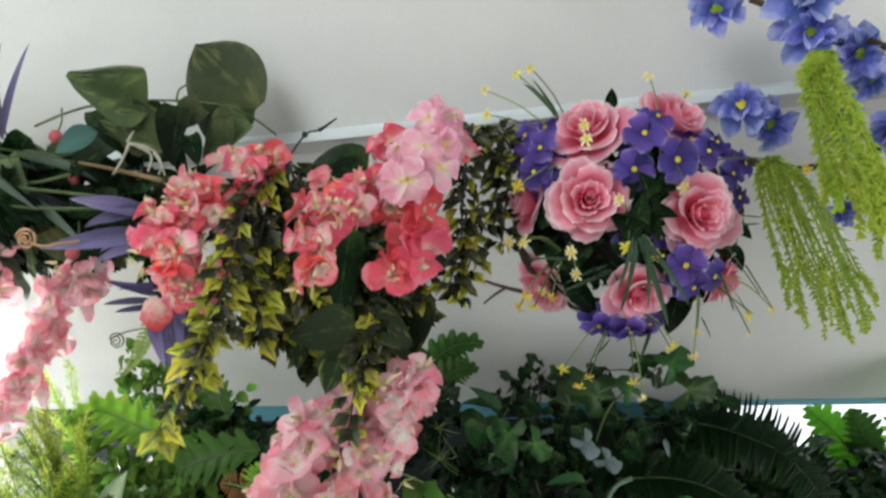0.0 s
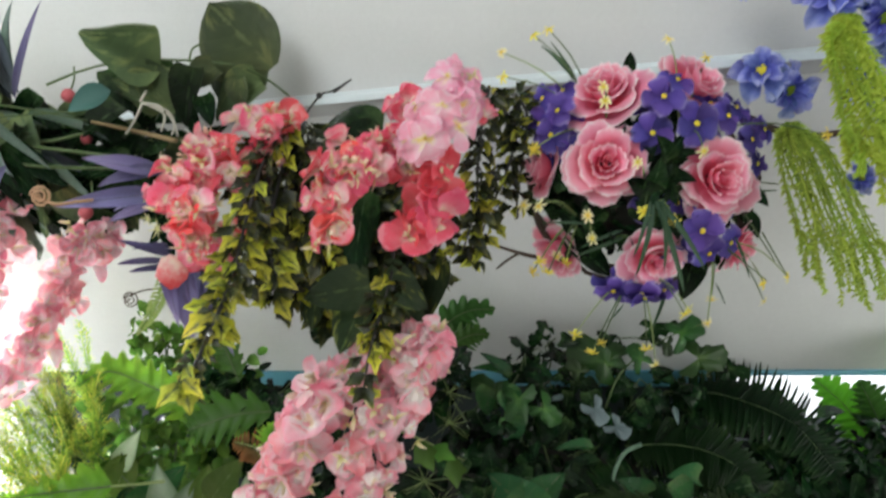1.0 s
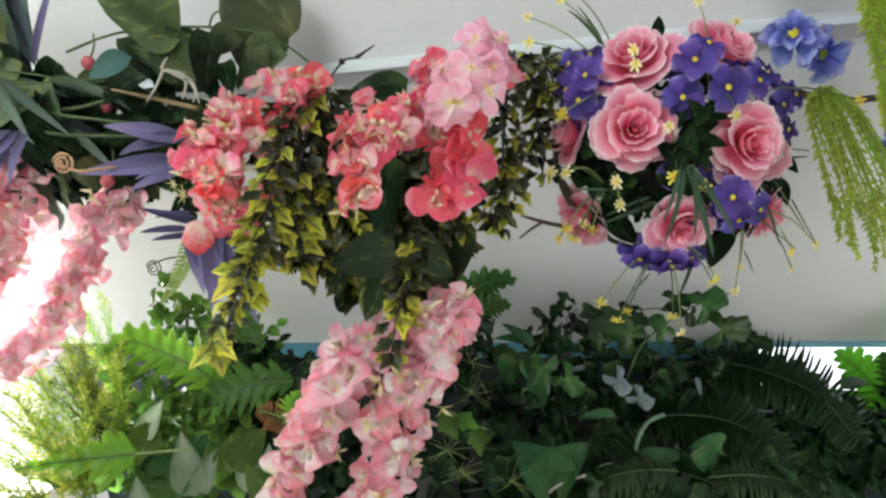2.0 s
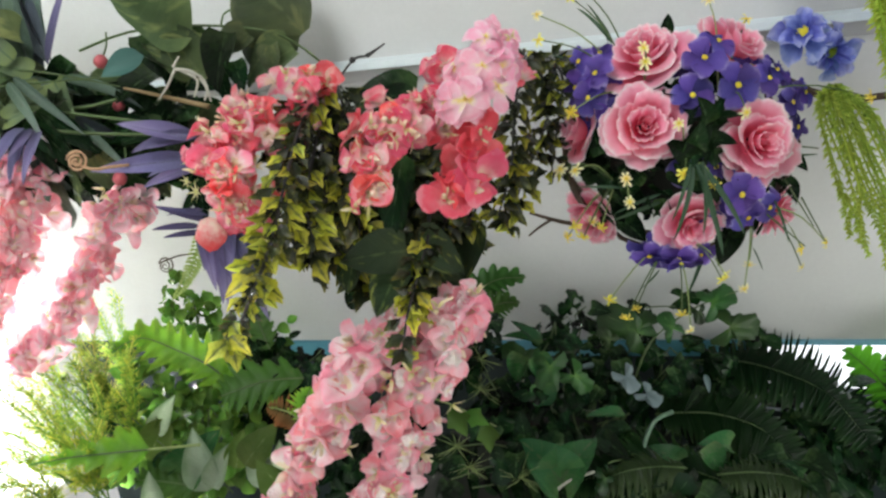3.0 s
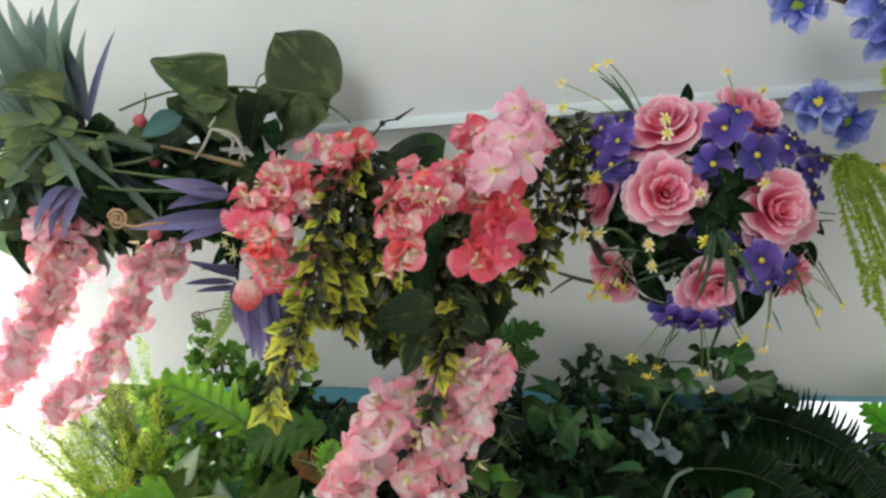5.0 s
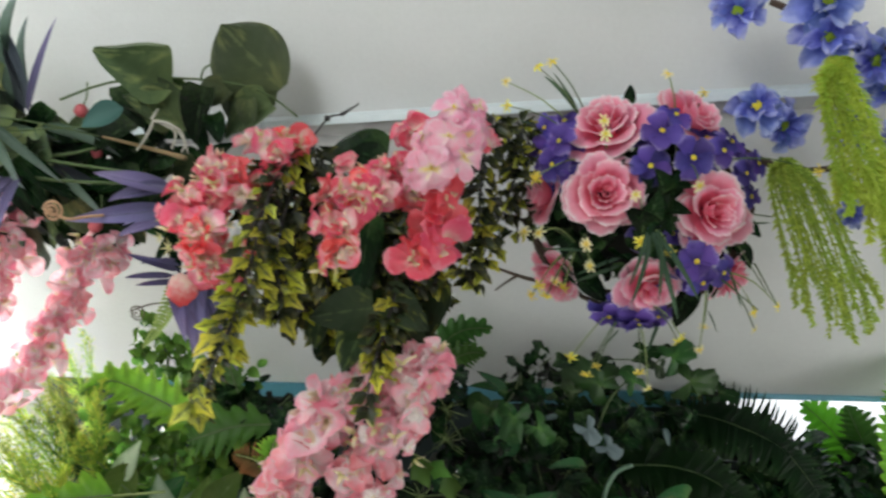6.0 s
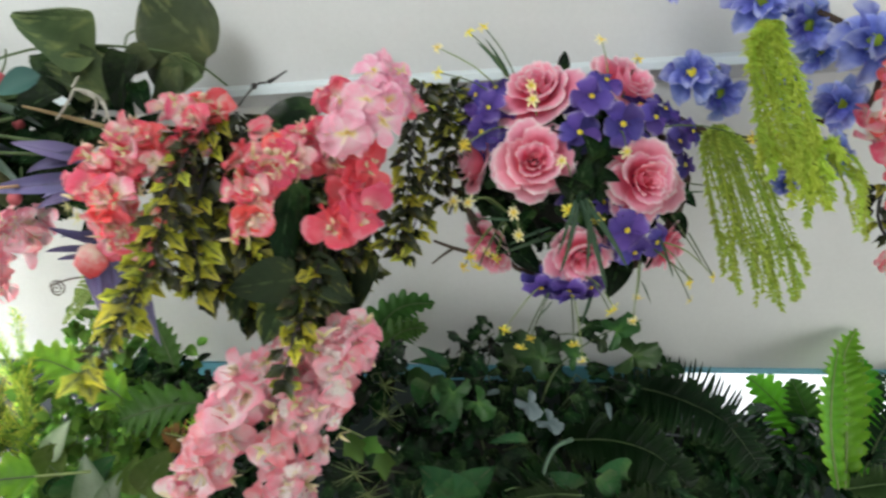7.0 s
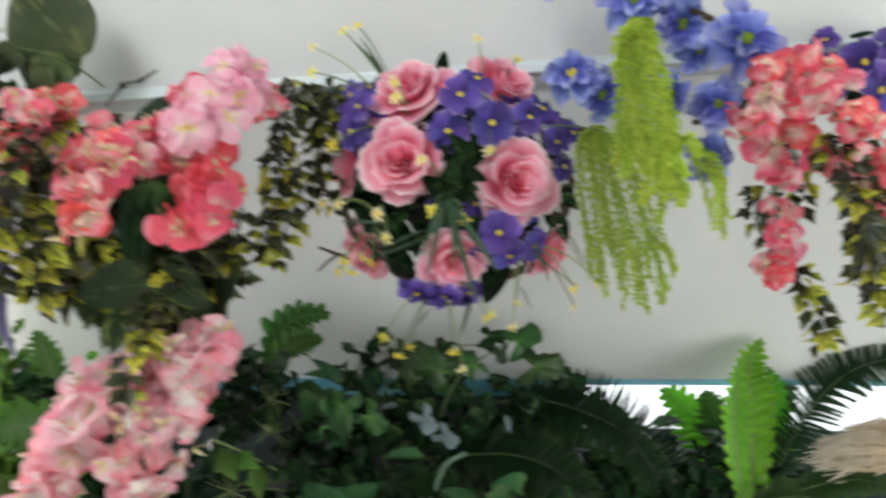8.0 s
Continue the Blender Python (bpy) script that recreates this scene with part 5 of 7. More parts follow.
put("vine", tube_mesh("vine", [(0.124, 0.920, -0.056), (0.095, 0.940, -0.053), (0.071, 0.960, -0.047), (0.055, 0.970, -0.042)], 0.0032, 0.0018, BARK), wreath, Matrix())
put("vine", tube_mesh("vine", [(0.081, 0.950, -0.050), (0.067, 0.960, -0.060), (0.054, 0.970, -0.072)], 0.0020, 0.0012, BARK), wreath, Matrix())
put("vine", tube_mesh("vine", [(0.342, 0.880, 0.116), (0.376, 0.880, 0.102), (0.412, 0.870, 0.094), (0.453, 0.860, 0.098), (0.507, 0.850, 0.092)], 0.005, 0.0035, BARK), wreath, Matrix())

bouquet = thing("rose_bouquet", (0.215, 0.860, 0.027), "bouquet of pink silk roses, purple violets and tiny yellow daisies", "bouquet")
# Dark ball added for the shade between the roses.
core = ball_mesh("shade_core", 0.080, SHADE_FILL, 0.9, 0.35)
put("shade_core", core, bouquet, Matrix.Translation((0.219, 0.875, 0.034)), "dark mossy core")
K = 1 / 1302.0
for (pos, normal, dia, depth, spin) in [
    ((0.157, 0.790, 0.054), (-0.12, -1, 0.08), 166, 0.78, 0.4), ((0.277, 0.790, 0.038), (0.14, -1, 0.02), 160, 0.78, 1.7),
    ((0.161, 0.820, 0.136), (-0.45, -0.72, 0.53), 158, 0.81, 2.2), ((0.272, 0.850, 0.150), (0.42, -0.72, 0.55), 138, 0.83, 0.9),
    ((0.218, 0.815, -0.051), (0.03, -0.85, -0.45), 124, 0.80, 3.1), ((0.096, 0.860, 0.053), (-1.0, -0.25, 0.15), 120, 0.85, 0.2),
    ((0.118, 0.880, -0.045), (-0.75, -0.4, -0.5), 125, 0.88, 1.1), ((0.333, 0.870, -0.039), (0.75, -0.4, -0.5), 115, 0.86, 2.6)]:
    rose(bouquet, Vector(pos), normal, dia * 0.452 * depth * K, spin)


def open_flower(parent, pos, normal, size, petals, meshes, spread, button=BUTTON, name="blossom", rings=1):
    hub = put(name, button, parent, facing(pos, normal, rnd(0, 6), size))
    for r in range(rings):
        for i in range(petals):
            a = 2 * math.pi * (i + 0.5 * r) / petals + rnd(-0.1, 0.1)
            m = Matrix.Rotation(a, 4, "Z") @ Matrix.Translation((0, 0.04, -0.04 + 0.05 * r)) @ Matrix.Rotation(spread + 0.35 * r + rnd(-0.28, 0.28), 4, "X") @ Matrix.Rotation(rnd(-0.25, 0.25), 4, "Y") @ Matrix.Scale(rnd(0.92, 1.06) * (1 - 0.2 * r), 4)
            part("petal", random.choice(meshes), hub, m)
    return hub


def violets(places):
    for pos, normal, r in places:
        open_flower(bouquet, Vector(pos), normal, r * 0.73 * K, 5, VIOLET_PETAL, 0.14, name="violet")


violets([((0.108, 0.820, 0.113), (-0.7, -0.6, 0.3), 38), ((0.101, 0.820, 0.086), (-0.7, -0.6, 0.1), 38), ((0.125, 0.810, 0.069), (-0.5, -0.8, -0.1), 34), ((0.122, 0.830, 0.099), (-0.5, -0.8, 0.2), 34), ((0.206, 0.825, 0.122), (-0.1, -0.8, 0.6), 36), ((0.215, 0.785, 0.124), (0.0, -0.85, 0.5), 42), ((0.234, 0.800, 0.145), (0.3, -0.7, 0.6), 38), ((0.204, 0.785, 0.085), (0.0, -1, 0.2), 42)])
violets([((0.249, 0.780, 0.095), (0.1, -1, 0.2), 44), ((0.293, 0.810, 0.108), (0.4, -0.8, 0.4), 38), ((0.328, 0.830, 0.085), (0.7, -0.7, 0.2), 36), ((0.339, 0.840, 0.059), (0.8, -0.6, 0), 34), ((0.350, 0.850, 0.099), (0.8, -0.6, 0.3), 34), ((0.236, 0.800, 0.012), (0.0, -1, -0.1), 36), ((0.203, 0.800, 0.006), (-0.1, -1, -0.1), 34), ((0.261, 0.790, -0.018), (0.2, -0.95, -0.2), 44)])
violets([((0.096, 0.860, 0.133), (-0.8, -0.5, 0.3), 38), ((0.093, 0.860, 0.103), (-0.85, -0.5, 0.1), 40), ((0.118, 0.850, 0.141), (-0.6, -0.6, 0.5), 36), ((0.101, 0.870, 0.077), (-0.9, -0.4, 0.0), 36), ((0.313, 0.840, 0.123), (0.5, -0.6, 0.5), 40), ((0.330, 0.850, 0.112), (0.6, -0.6, 0.4), 38), ((0.284, 0.840, 0.126), (0.2, -0.7, 0.6), 38), ((0.297, 0.830, 0.013), (0.4, -0.9, -0.2), 40), ((0.307, 0.830, -0.031), (0.5, -0.8, -0.3), 38)])
violets([((0.276, 0.810, -0.043), (0.3, -0.8, -0.5), 36), ((0.259, 0.820, -0.037), (0.1, -0.9, -0.4), 34), ((0.178, 0.840, -0.088), (-0.2, -0.55, -0.8), 40), ((0.208, 0.830, -0.090), (0.0, -0.6, -0.8), 42), ((0.236, 0.840, -0.086), (0.2, -0.6, -0.7), 34), ((0.190, 0.850, -0.078), (-0.3, -0.6, -0.7), 36)])
violets([((0.177, 0.860, -0.086), (-0.5, -0.35, -0.8), 40), ((0.194, 0.845, -0.093), (-0.2, -0.3, -0.95), 44), ((0.215, 0.840, -0.095), (0.1, -0.3, -0.95), 44), ((0.233, 0.850, -0.086), (0.4, -0.4, -0.8), 38), ((0.205, 0.850, -0.080), (-0.1, -0.6, -0.8), 38), ((0.237, 0.820, -0.050), (0.3, -0.7, -0.6), 36), ((0.114, 0.850, 0.067), (-0.8, -0.5, -0.1), 36), ((0.214, 0.800, 0.121), (0.1, -0.8, 0.6), 36), ((0.284, 0.830, 0.080), (0.6, -0.8, 0.1), 36), ((0.331, 0.850, 0.096), (0.8, -0.5, 0.1), 38)])

hubs = [Vector((0.208, 0.830, 0.013)), Vector((0.165, 0.840, 0.091)), Vector((0.249, 0.840, 0.091)), Vector((0.204, 0.840, -0.064)), Vector((0.141, 0.850, -0.006)), Vector((0.288, 0.840, -0.025))]


def daisies(places):
    for pos, kind in places:
        pos = Vector(pos)
        start = min(hubs, key=lambda h: (h - pos).length)
        out = (pos - start).normalized() + Vector((0, -0.9, 0.1))
        d = put("daisy", DAISY[kind], bouquet, facing(pos, out + jitter(0.3), rnd(0, 6), rnd(0.0072, 0.0092)))
        part("centre", BUTTON, d, Matrix.Scale(1.4, 4) @ Matrix.Translation((0, 0, 0.05)))
        sag = start.lerp(pos, 0.55) + Vector((0, -0.01, 0.012))
        put("stalk", tube_mesh("stalk", [start, sag, pos], 0.0011, 0.0007, STEM_LIGHT if rnd(0, 1) < 0.5 else STEM, 8, 5), bouquet, Matrix())


daisies([((0.085, 0.860, 0.205), 0), ((0.102, 0.860, 0.212), 0), ((0.050, 0.880, 0.190), 1), ((0.051, 0.870, 0.159), 0), ((0.238, 0.850, 0.200), 2), ((0.285, 0.860, 0.182), 0), ((0.147, 0.765, 0.129), 1), ((0.149, 0.765, 0.115), 1), ((0.176, 0.735, 0.050), 1), ((0.243, 0.740, 0.062), 1), ((0.190, 0.760, 0.002), 0), ((0.222, 0.760, -0.008), 0)])
daisies([((0.081, 0.810, 0.069), 0), ((0.089, 0.820, 0.007), 1), ((0.073, 0.820, 0.008), 1), ((0.134, 0.770, -0.003), 1), ((0.143, 0.790, -0.027), 1), ((0.095, 0.850, -0.055), 0), ((0.105, 0.850, -0.068), 0), ((0.125, 0.850, -0.057), 0), ((0.115, 0.850, -0.050), 1), ((0.141, 0.870, -0.142), 0), ((0.172, 0.870, -0.152), 0), ((0.161, 0.870, -0.164), 0)])
daisies([((0.223, 0.860, -0.157), 0), ((0.234, 0.860, -0.175), 1), ((0.257, 0.830, -0.112), 0), ((0.290, 0.840, -0.096), 1), ((0.362, 0.870, -0.078), 0), ((0.363, 0.870, -0.100), 1), ((0.390, 0.870, -0.071), 0), ((0.286, 0.840, -0.123), 1), ((0.407, 0.820, 0.089), 0), ((0.088, 0.860, -0.069), 0), ((0.262, 0.830, -0.109), 0)])
leaves_between(bouquet, GRASS_BLADES, [((0.133, 0.860, 0.154), (0.093, 0.860, 0.207)), ((0.135, 0.860, 0.153), (0.106, 0.860, 0.202)), ((0.129, 0.860, 0.156), (0.113, 0.860, 0.192)), ((0.202, 0.760, 0.012), (0.234, 0.740, -0.082)), ((0.199, 0.760, 0.009), (0.186, 0.740, -0.068)), ((0.208, 0.760, 0.015), (0.214, 0.740, -0.059)), ((0.205, 0.760, 0.012), (0.263, 0.750, -0.060)), ((0.196, 0.760, 0.012), (0.180, 0.740, -0.045)), ((0.299, 0.800, -0.024), (0.320, 0.800, -0.070))], name="blade")
leaves_between(bouquet, GRASS_BLADES, [((0.326, 0.840, 0.026), (0.365, 0.840, 0.030)), ((0.111, 0.870, 0.128), (0.064, 0.870, 0.146)), ((0.294, 0.840, -0.077), (0.308, 0.840, -0.103)), ((0.186, 0.820, -0.025), (0.127, 0.820, -0.050)), ((0.183, 0.820, -0.018), (0.130, 0.820, -0.037)), ((0.142, 0.820, -0.012), (0.092, 0.820, -0.009)), ((0.195, 0.860, -0.105), (0.176, 0.860, -0.131)), ((0.242, 0.850, -0.084), (0.226, 0.850, -0.143))], name="blade")
leaves_between(bouquet, DEEP_LEAVES, [((0.120, 0.840, 0.026), (0.109, 0.830, 0.058)), ((0.141, 0.850, -0.012), (0.178, 0.840, -0.038)), ((0.129, 0.860, -0.026), (0.154, 0.850, -0.058)), ((0.268, 0.840, -0.051), (0.253, 0.820, -0.094)), ((0.149, 0.860, -0.046), (0.180, 0.850, -0.071)), ((0.200, 0.880, 0.170), (0.201, 0.870, 0.191)), ((0.246, 0.830, 0.064), (0.262, 0.820, 0.013)),
                                      ((0.104, 0.870, 0.001), (0.143, 0.860, 0.027)), ((0.334, 0.860, 0.001), (0.350, 0.850, -0.025)), ((0.156, 0.860, 0.106), (0.134, 0.850, 0.131)), ((0.236, 0.840, 0.059), (0.212, 0.820, 0.026)), ((0.345, 0.870, 0.027), (0.364, 0.860, 0.014)), ((0.178, 0.840, -0.006), (0.199, 0.820, -0.018))])
for a, b in [((0.326, 0.840, 0.001), (0.370, 0.860, -0.052)), ((0.303, 0.830, -0.038), (0.361, 0.860, -0.075)), ((0.350, 0.850, -0.019), (0.390, 0.870, -0.071)), ((0.341, 0.860, 0.040), (0.372, 0.860, 0.037))]:
    put("stalk", tube_mesh("stalk", [a, b], 0.0010, 0.0007, STEM, 4, 5), bouquet, Matrix())

random.seed(88)
blooms = [Vector((0.157, 0, 0.054)), Vector((0.277, 0, 0.038)), Vector((0.161, 0, 0.136)), Vector((0.272, 0, 0.150)), Vector((0.218, 0, -0.051))]
for i in range(150):
    a, up = rnd(-2.9, -0.2), rnd(-0.95, 0.9)
    d = Vector((math.cos(a) * math.sqrt(1 - up * up), math.sin(a) * math.sqrt(1 - up * up), up))
    p = Vector((0.219, 0.875, 0.034)) + Vector((d.x * 1.08, d.y, d.z)) * 0.088
    if min((Vector((p.x, 0, p.z)) - c).length for c in blooms) > 0.040:
        put("leaf", random.choice(DEEP_LEAVES + LANCE_LEAVES + IVY_LEAVES[:1]), bouquet, basis(p, jitter(1) + d * 0.3, d + jitter(0.3), rnd(0.026, 0.042)))
for i in range(64):
    a, r = 2 * math.pi * (i + rnd(0, 1)) / 64, rnd(0.078, 0.106)
    p = Vector((0.223 + math.cos(a) * r * 1.10, rnd(0.862, 0.890), 0.028 + math.sin(a) * r * 0.92))
    put("leaf", random.choice(DEEP_LEAVES + LANCE_LEAVES), bouquet, basis(p, jitter(1), Vector((0, -1, 0.2)) + jitter(0.4), rnd(0.026, 0.042)))

# ---- blue flowers on a branch ----
random.seed(9)
blue = thing("blue_blossom_branch", (0.410, 0.820, 0.240), "branch of pale blue silk blossoms with green and yellow centres", "flowers")
put("branch", tube_mesh("branch", [(0.359, 0.860, 0.292), (0.422, 0.820, 0.250), (0.471, 0.790, 0.219), (0.523, 0.780, 0.183), (0.514, 0.790, 0.118), (0.475, 0.820, 0.111)], 0.004, 0.003, BARK), blue, Matrix())
GREEN_EYE = ball_mesh("green_eye", 0.24, LIME, 0.7, 0.3)
for pos, normal, r, eye in [
    ((0.349, 0.860, 0.166), (-0.3, -0.9, 0.3), 66, ball_mesh("yellow_eye", 0.24, YELLOW, 0.7, 0.3)), ((0.385, 0.870, 0.148), (0.3, -0.9, -0.3), 62, GREEN_EYE), ((0.398, 0.800, 0.234), (-0.1, -0.9, 0.3), 70, GREEN_EYE), ((0.452, 0.800, 0.212), (0.2, -0.9, -0.2), 62, GREEN_EYE),
    ((0.504, 0.765, 0.188), (0.0, -1, 0.1), 80, GREEN_EYE), ((0.436, 0.820, 0.235), (0.2, -0.8, 0.4), 60, GREEN_EYE), ((0.495, 0.800, 0.128), (-0.2, -0.9, -0.2), 62, GREEN_EYE), ((0.482, 0.830, 0.192), (0.1, -0.9, -0.3), 50, GREEN_EYE),
    ((0.491, 0.810, 0.071), (0.2, -0.9, -0.4), 60, GREEN_EYE), ((0.456, 0.840, 0.146), (0.2, -0.9, -0.2), 55, GREEN_EYE), ((0.467, 0.860, 0.046), (0, -0.9, -0.3), 40, GREEN_EYE), ((0.313, 0.840, 0.272), (-0.4, -0.8, 0.3), 62, GREEN_EYE), ((0.394, 0.800, 0.274), (0, -1, 0.1), 84, GREEN_EYE)]:
    open_flower(blue, Vector(pos), normal, r * 0.72 * K, 6, BLUE_PETAL, 0.2, eye, "blossom", 2)


# ---- trailing lime strands ----
def strand_mesh(path, mat, leaf, step):
    s = Sheet()
    pts = [Vector(p) for p in path]
    length = sum((b - a).length for a, b in zip(pts, pts[1:]))
    n = int(length / step)
    s.tube(line(path, 14), 0.0014, 0.0006, 4)
    for i in range(n):
        pos, way = along(path, (i + 0.5) / n)
        for k in range(3):
            out = jitter(1)
            out = (out - way * out.dot(way)).normalized()
            blade(s, basis(pos, out + way * 0.95, (0, -1, 0.3)), leaf * rnd(0.7, 1.3) * (1 - 0.45 * i / n), leaf * 0.22, lance, 4, 3, 0.2, 0.5)
    return s.mesh("strand", mat)


def trailing(label, strands, mat, leaf, step=0.0032):
    t = thing("trailing_plant", Vector(strands[0][0]), label, "trailing plant")
    for path in strands:
        put("strand", strand_mesh(path, mat, leaf, step), t, Matrix())
    return t


random.seed(10)


def fan(top, shoulder, middle, drop, bulge, count, forward=0.0):
    """Strands that spill from one point: shoulder and middle are the outer strands' points, drop the fall of the longest."""
    made = []
    for i in range(count):
        f = (i + rnd(0.1, 0.9)) / count
        a, b = Vector(shoulder[0]).lerp(Vector(shoulder[1]), f), Vector(middle[0]).lerp(Vector(middle[1]), f)
        b += Vector((0, -bulge * math.sin(math.pi * f) * rnd(0.5, 1.1), 0))
        reach = drop * (0.45 + 0.55 * math.sin(math.pi * f) ** 0.7) * rnd(0.55, 1.05)
        end = b + Vector(((b.x - a.x) * 0.7 + rnd(-0.006, 0.006), rnd(-0.01, 0.01) - forward, -reach))
        made.append([Vector(top) + jitter(0.006), a + jitter(0.005), b + jitter(0.006), b.lerp(end, 0.5) + jitter(0.006), end])
    return made


trailing("bright lime green hanging strands of tiny leaves", fan((0.402, 0.775, 0.205), ((0.369, 0.760, 0.178), (0.409, 0.760, 0.180)), ((0.356, 0.700, 0.084), (0.410, 0.690, 0.080)), 0.085, 0.02, 17, 0.04), LIME, 0.0125, 0.0034)
trailing("moss green hanging strands of tiny leaves", fan((0.371, 0.830, 0.099), ((0.345, 0.810, 0.075), (0.402, 0.800, 0.069)), ((0.342, 0.760, -0.003), (0.416, 0.750, -0.013)), 0.088, 0.015, 27, 0.03), MOSSY, 0.0098, 0.0062)
trailing("lime green wisps hanging beside the blue blossoms", fan((0.421, 0.690, 0.072), ((0.424, 0.680, 0.053), (0.446, 0.680, 0.054)), ((0.426, 0.670, 0.031), (0.450, 0.670, 0.032)), 0.05, 0.01, 6, 0.01), LIME, 0.0080, 0.0032)

# ---- coral spray at the far end ----
random.seed(11)
flower_spray("coral pink cloth blossoms with gold-edged leaves below", [(0.540, 0.760, 0.166), (0.516, 0.750, 0.128), (0.506, 0.745, 0.093), (0.534, 0.750, 0.038), (0.545, 0.760, -0.019), (0.543, 0.760, -0.060)], CORAL_FLORETS, 42, 0.0185, 0.024, "coral sprays", cream=0.2, taper=0.5)
flower_spray("coral pink cloth blossoms with gold-edged leaves below", [(0.553, 0.760, 0.161), (0.572, 0.740, 0.134), (0.584, 0.720, 0.098), (0.601, 0.700, 0.058), (0.625, 0.700, 0.021)], CORAL_FLORETS, 36, 0.0185, 0.028, "coral sprays", cream=0.2, taper=0.2)
flower_spray("coral pink cloth blossoms with gold-edged leaves below", [(0.552, 0.770, 0.169), (0.551, 0.755, 0.131), (0.559, 0.750, 0.090), (0.566, 0.750, 0.056)], CORAL_FLORETS[:6], 12, 0.0175, 0.020, "coral sprays", cream=0.2, taper=0.3)
for path, size in [
    ([(0.547, 0.800, 0.042), (0.538, 0.790, -0.002), (0.572, 0.780, -0.048), (0.592, 0.770, -0.083), (0.603, 0.760, -0.123)], 0.027),
    ([(0.580, 0.740, 0.087), (0.577, 0.700, 0.052), (0.592, 0.690, 0.005), (0.625, 0.730, -0.039), (0.638, 0.720, -0.088)], 0.030),
    ([(0.615, 0.790, 0.098), (0.623, 0.760, 0.042), (0.637, 0.750, -0.011), (0.626, 0.740, -0.057)], 0.030),
    ([(0.577, 0.800, 0.104), (0.579, 0.790, 0.060), (0.574, 0.790, 0.018)], 0.028),
    ([(0.640, 0.780, 0.092), (0.654, 0.760, 0.031), (0.661, 0.740, -0.038)], 0.030)]:
    leaf_garland(GOLD, path, RUSCUS_LEAVES, 0.012, size * 0.8, bright=0.12, group="gold-edged foliage")
plum = thing("purple_blossom_spray", (0.668, 0.850, 0.187), "dark purple silk blossoms beside a broad dark leaf", "flowers")
for pos, normal, r in [((0.669, 0.820, 0.186), (0, -0.9, 0.2), 50), ((0.649, 0.840, 0.177), (-0.3, -0.9, 0.1), 46), ((0.676, 0.800, 0.151), (0.2, -0.9, 0), 50), ((0.635, 0.840, 0.215), (-0.5, -0.6, 0.6), 30), ((0.707, 0.820, 0.201), (0.2, -0.9, 0.2), 50)]:
    open_flower(plum, Vector(pos), normal, r * 0.80 * K, 5, VIOLET_PETAL, 0.2, name="blossom")
leaves_between(plum, DEEP_LEAVES, [((0.707, 0.870, 0.217), (0.612, 0.860, 0.200)), ((0.714, 0.870, 0.210), (0.652, 0.860, 0.218)), ((0.722, 0.870, 0.194), (0.676, 0.860, 0.137))])
put("twig", tube_mesh("twig", [(0.685, 0.870, 0.222), (0.696, 0.870, 0.243), (0.704, 0.860, 0.261)], 0.0014, 0.002, BLACK_STEM), plum, Matrix())

# ---- ferns and greenery along the foot ----
random.seed(12)
lobed_fern("small mid-green fern rising against the board", [
    ([(-0.026, 1.090, -0.216), (-0.013, 1.100, -0.169), (0.019, 1.100, -0.144), (0.062, 1.090, -0.139)], 0.034, 9, dict(cut=0.6, lean=0.6, widest=0.4)),
    ([(-0.022, 1.080, -0.218), (0.003, 1.090, -0.190), (0.029, 1.090, -0.177), (0.053, 1.080, -0.176)], 0.026, 8, dict(cut=0.6, lean=0.6, widest=0.4))], FERN_MID)
lobed_fern("light green fern with round lobed fronds in bright light", [
    ([(-0.356, 1.040, -0.298), (-0.393, 1.040, -0.268), (-0.444, 1.050, -0.248), (-0.501, 1.060, -0.233), (-0.545, 1.060, -0.255)], 0.044, 11, dict(cut=0.62, lean=0.55, widest=0.45, face=(-0.1, -0.9, 0.45))),
    ([(-0.430, 0.920, -0.350), (-0.473, 0.910, -0.352), (-0.528, 0.910, -0.359), (-0.575, 0.900, -0.366)], 0.040, 6, dict(cut=0.52, lean=0.8, widest=0.16, foot=0.7, taper=0.75, face=(-0.2, -0.85, 0.5))),
    ([(-0.253, 1.020, -0.278), (-0.299, 1.010, -0.280), (-0.344, 1.000, -0.293), (-0.364, 1.000, -0.301)], 0.042, 8, dict(cut=0.65, lean=0.6, widest=0.4, mat=FERN_MID, face=(0.0, -0.9, 0.4))),
    ([(-0.366, 0.950, -0.412), (-0.415, 0.940, -0.400), (-0.456, 0.930, -0.394)], 0.034, 9, dict(cut=0.6, lean=0.6, mat=FERN_MID, face=(0.0, -0.8, 0.6))),
    ([(-0.322, 1.100, -0.255), (-0.344, 1.110, -0.210), (-0.367, 1.120, -0.177)], 0.030, 8, dict(cut=0.6, lean=0.6, mat=FERN_MID))], FERN)
fern_stalk = thing("fern_stalk", [(-0.357, 0.900, -0.336)][0], "pale green fern stalk among the leaves", "fern")
put("stalk", tube_mesh("stalk", [(-0.357, 0.900, -0.336), (-0.385, 0.890, -0.336), (-0.415, 0.880, -0.336)], 0.0022, 0.0014, STEM_LIGHT), fern_stalk, Matrix())
RUSSET = cloth_leaf("russet_leaf", [(0.0, (0.12, 0.10, 0.02)), (1.0, (0.38, 0.16, 0.04))], 0.5, 0.35, 0.3)
fern("russet and green tuft of narrow leaves", [
    ([(-0.235, 0.950, -0.336), (-0.251, 0.940, -0.307), (-0.279, 0.930, -0.295)], 0.032, 0.005, 14, dict(mat=RUSSET, prof=lance)),
    ([(-0.231, 0.950, -0.336), (-0.235, 0.940, -0.299), (-0.226, 0.930, -0.271)], 0.030, 0.006, 14, dict(mat=FERN, prof=lance))])
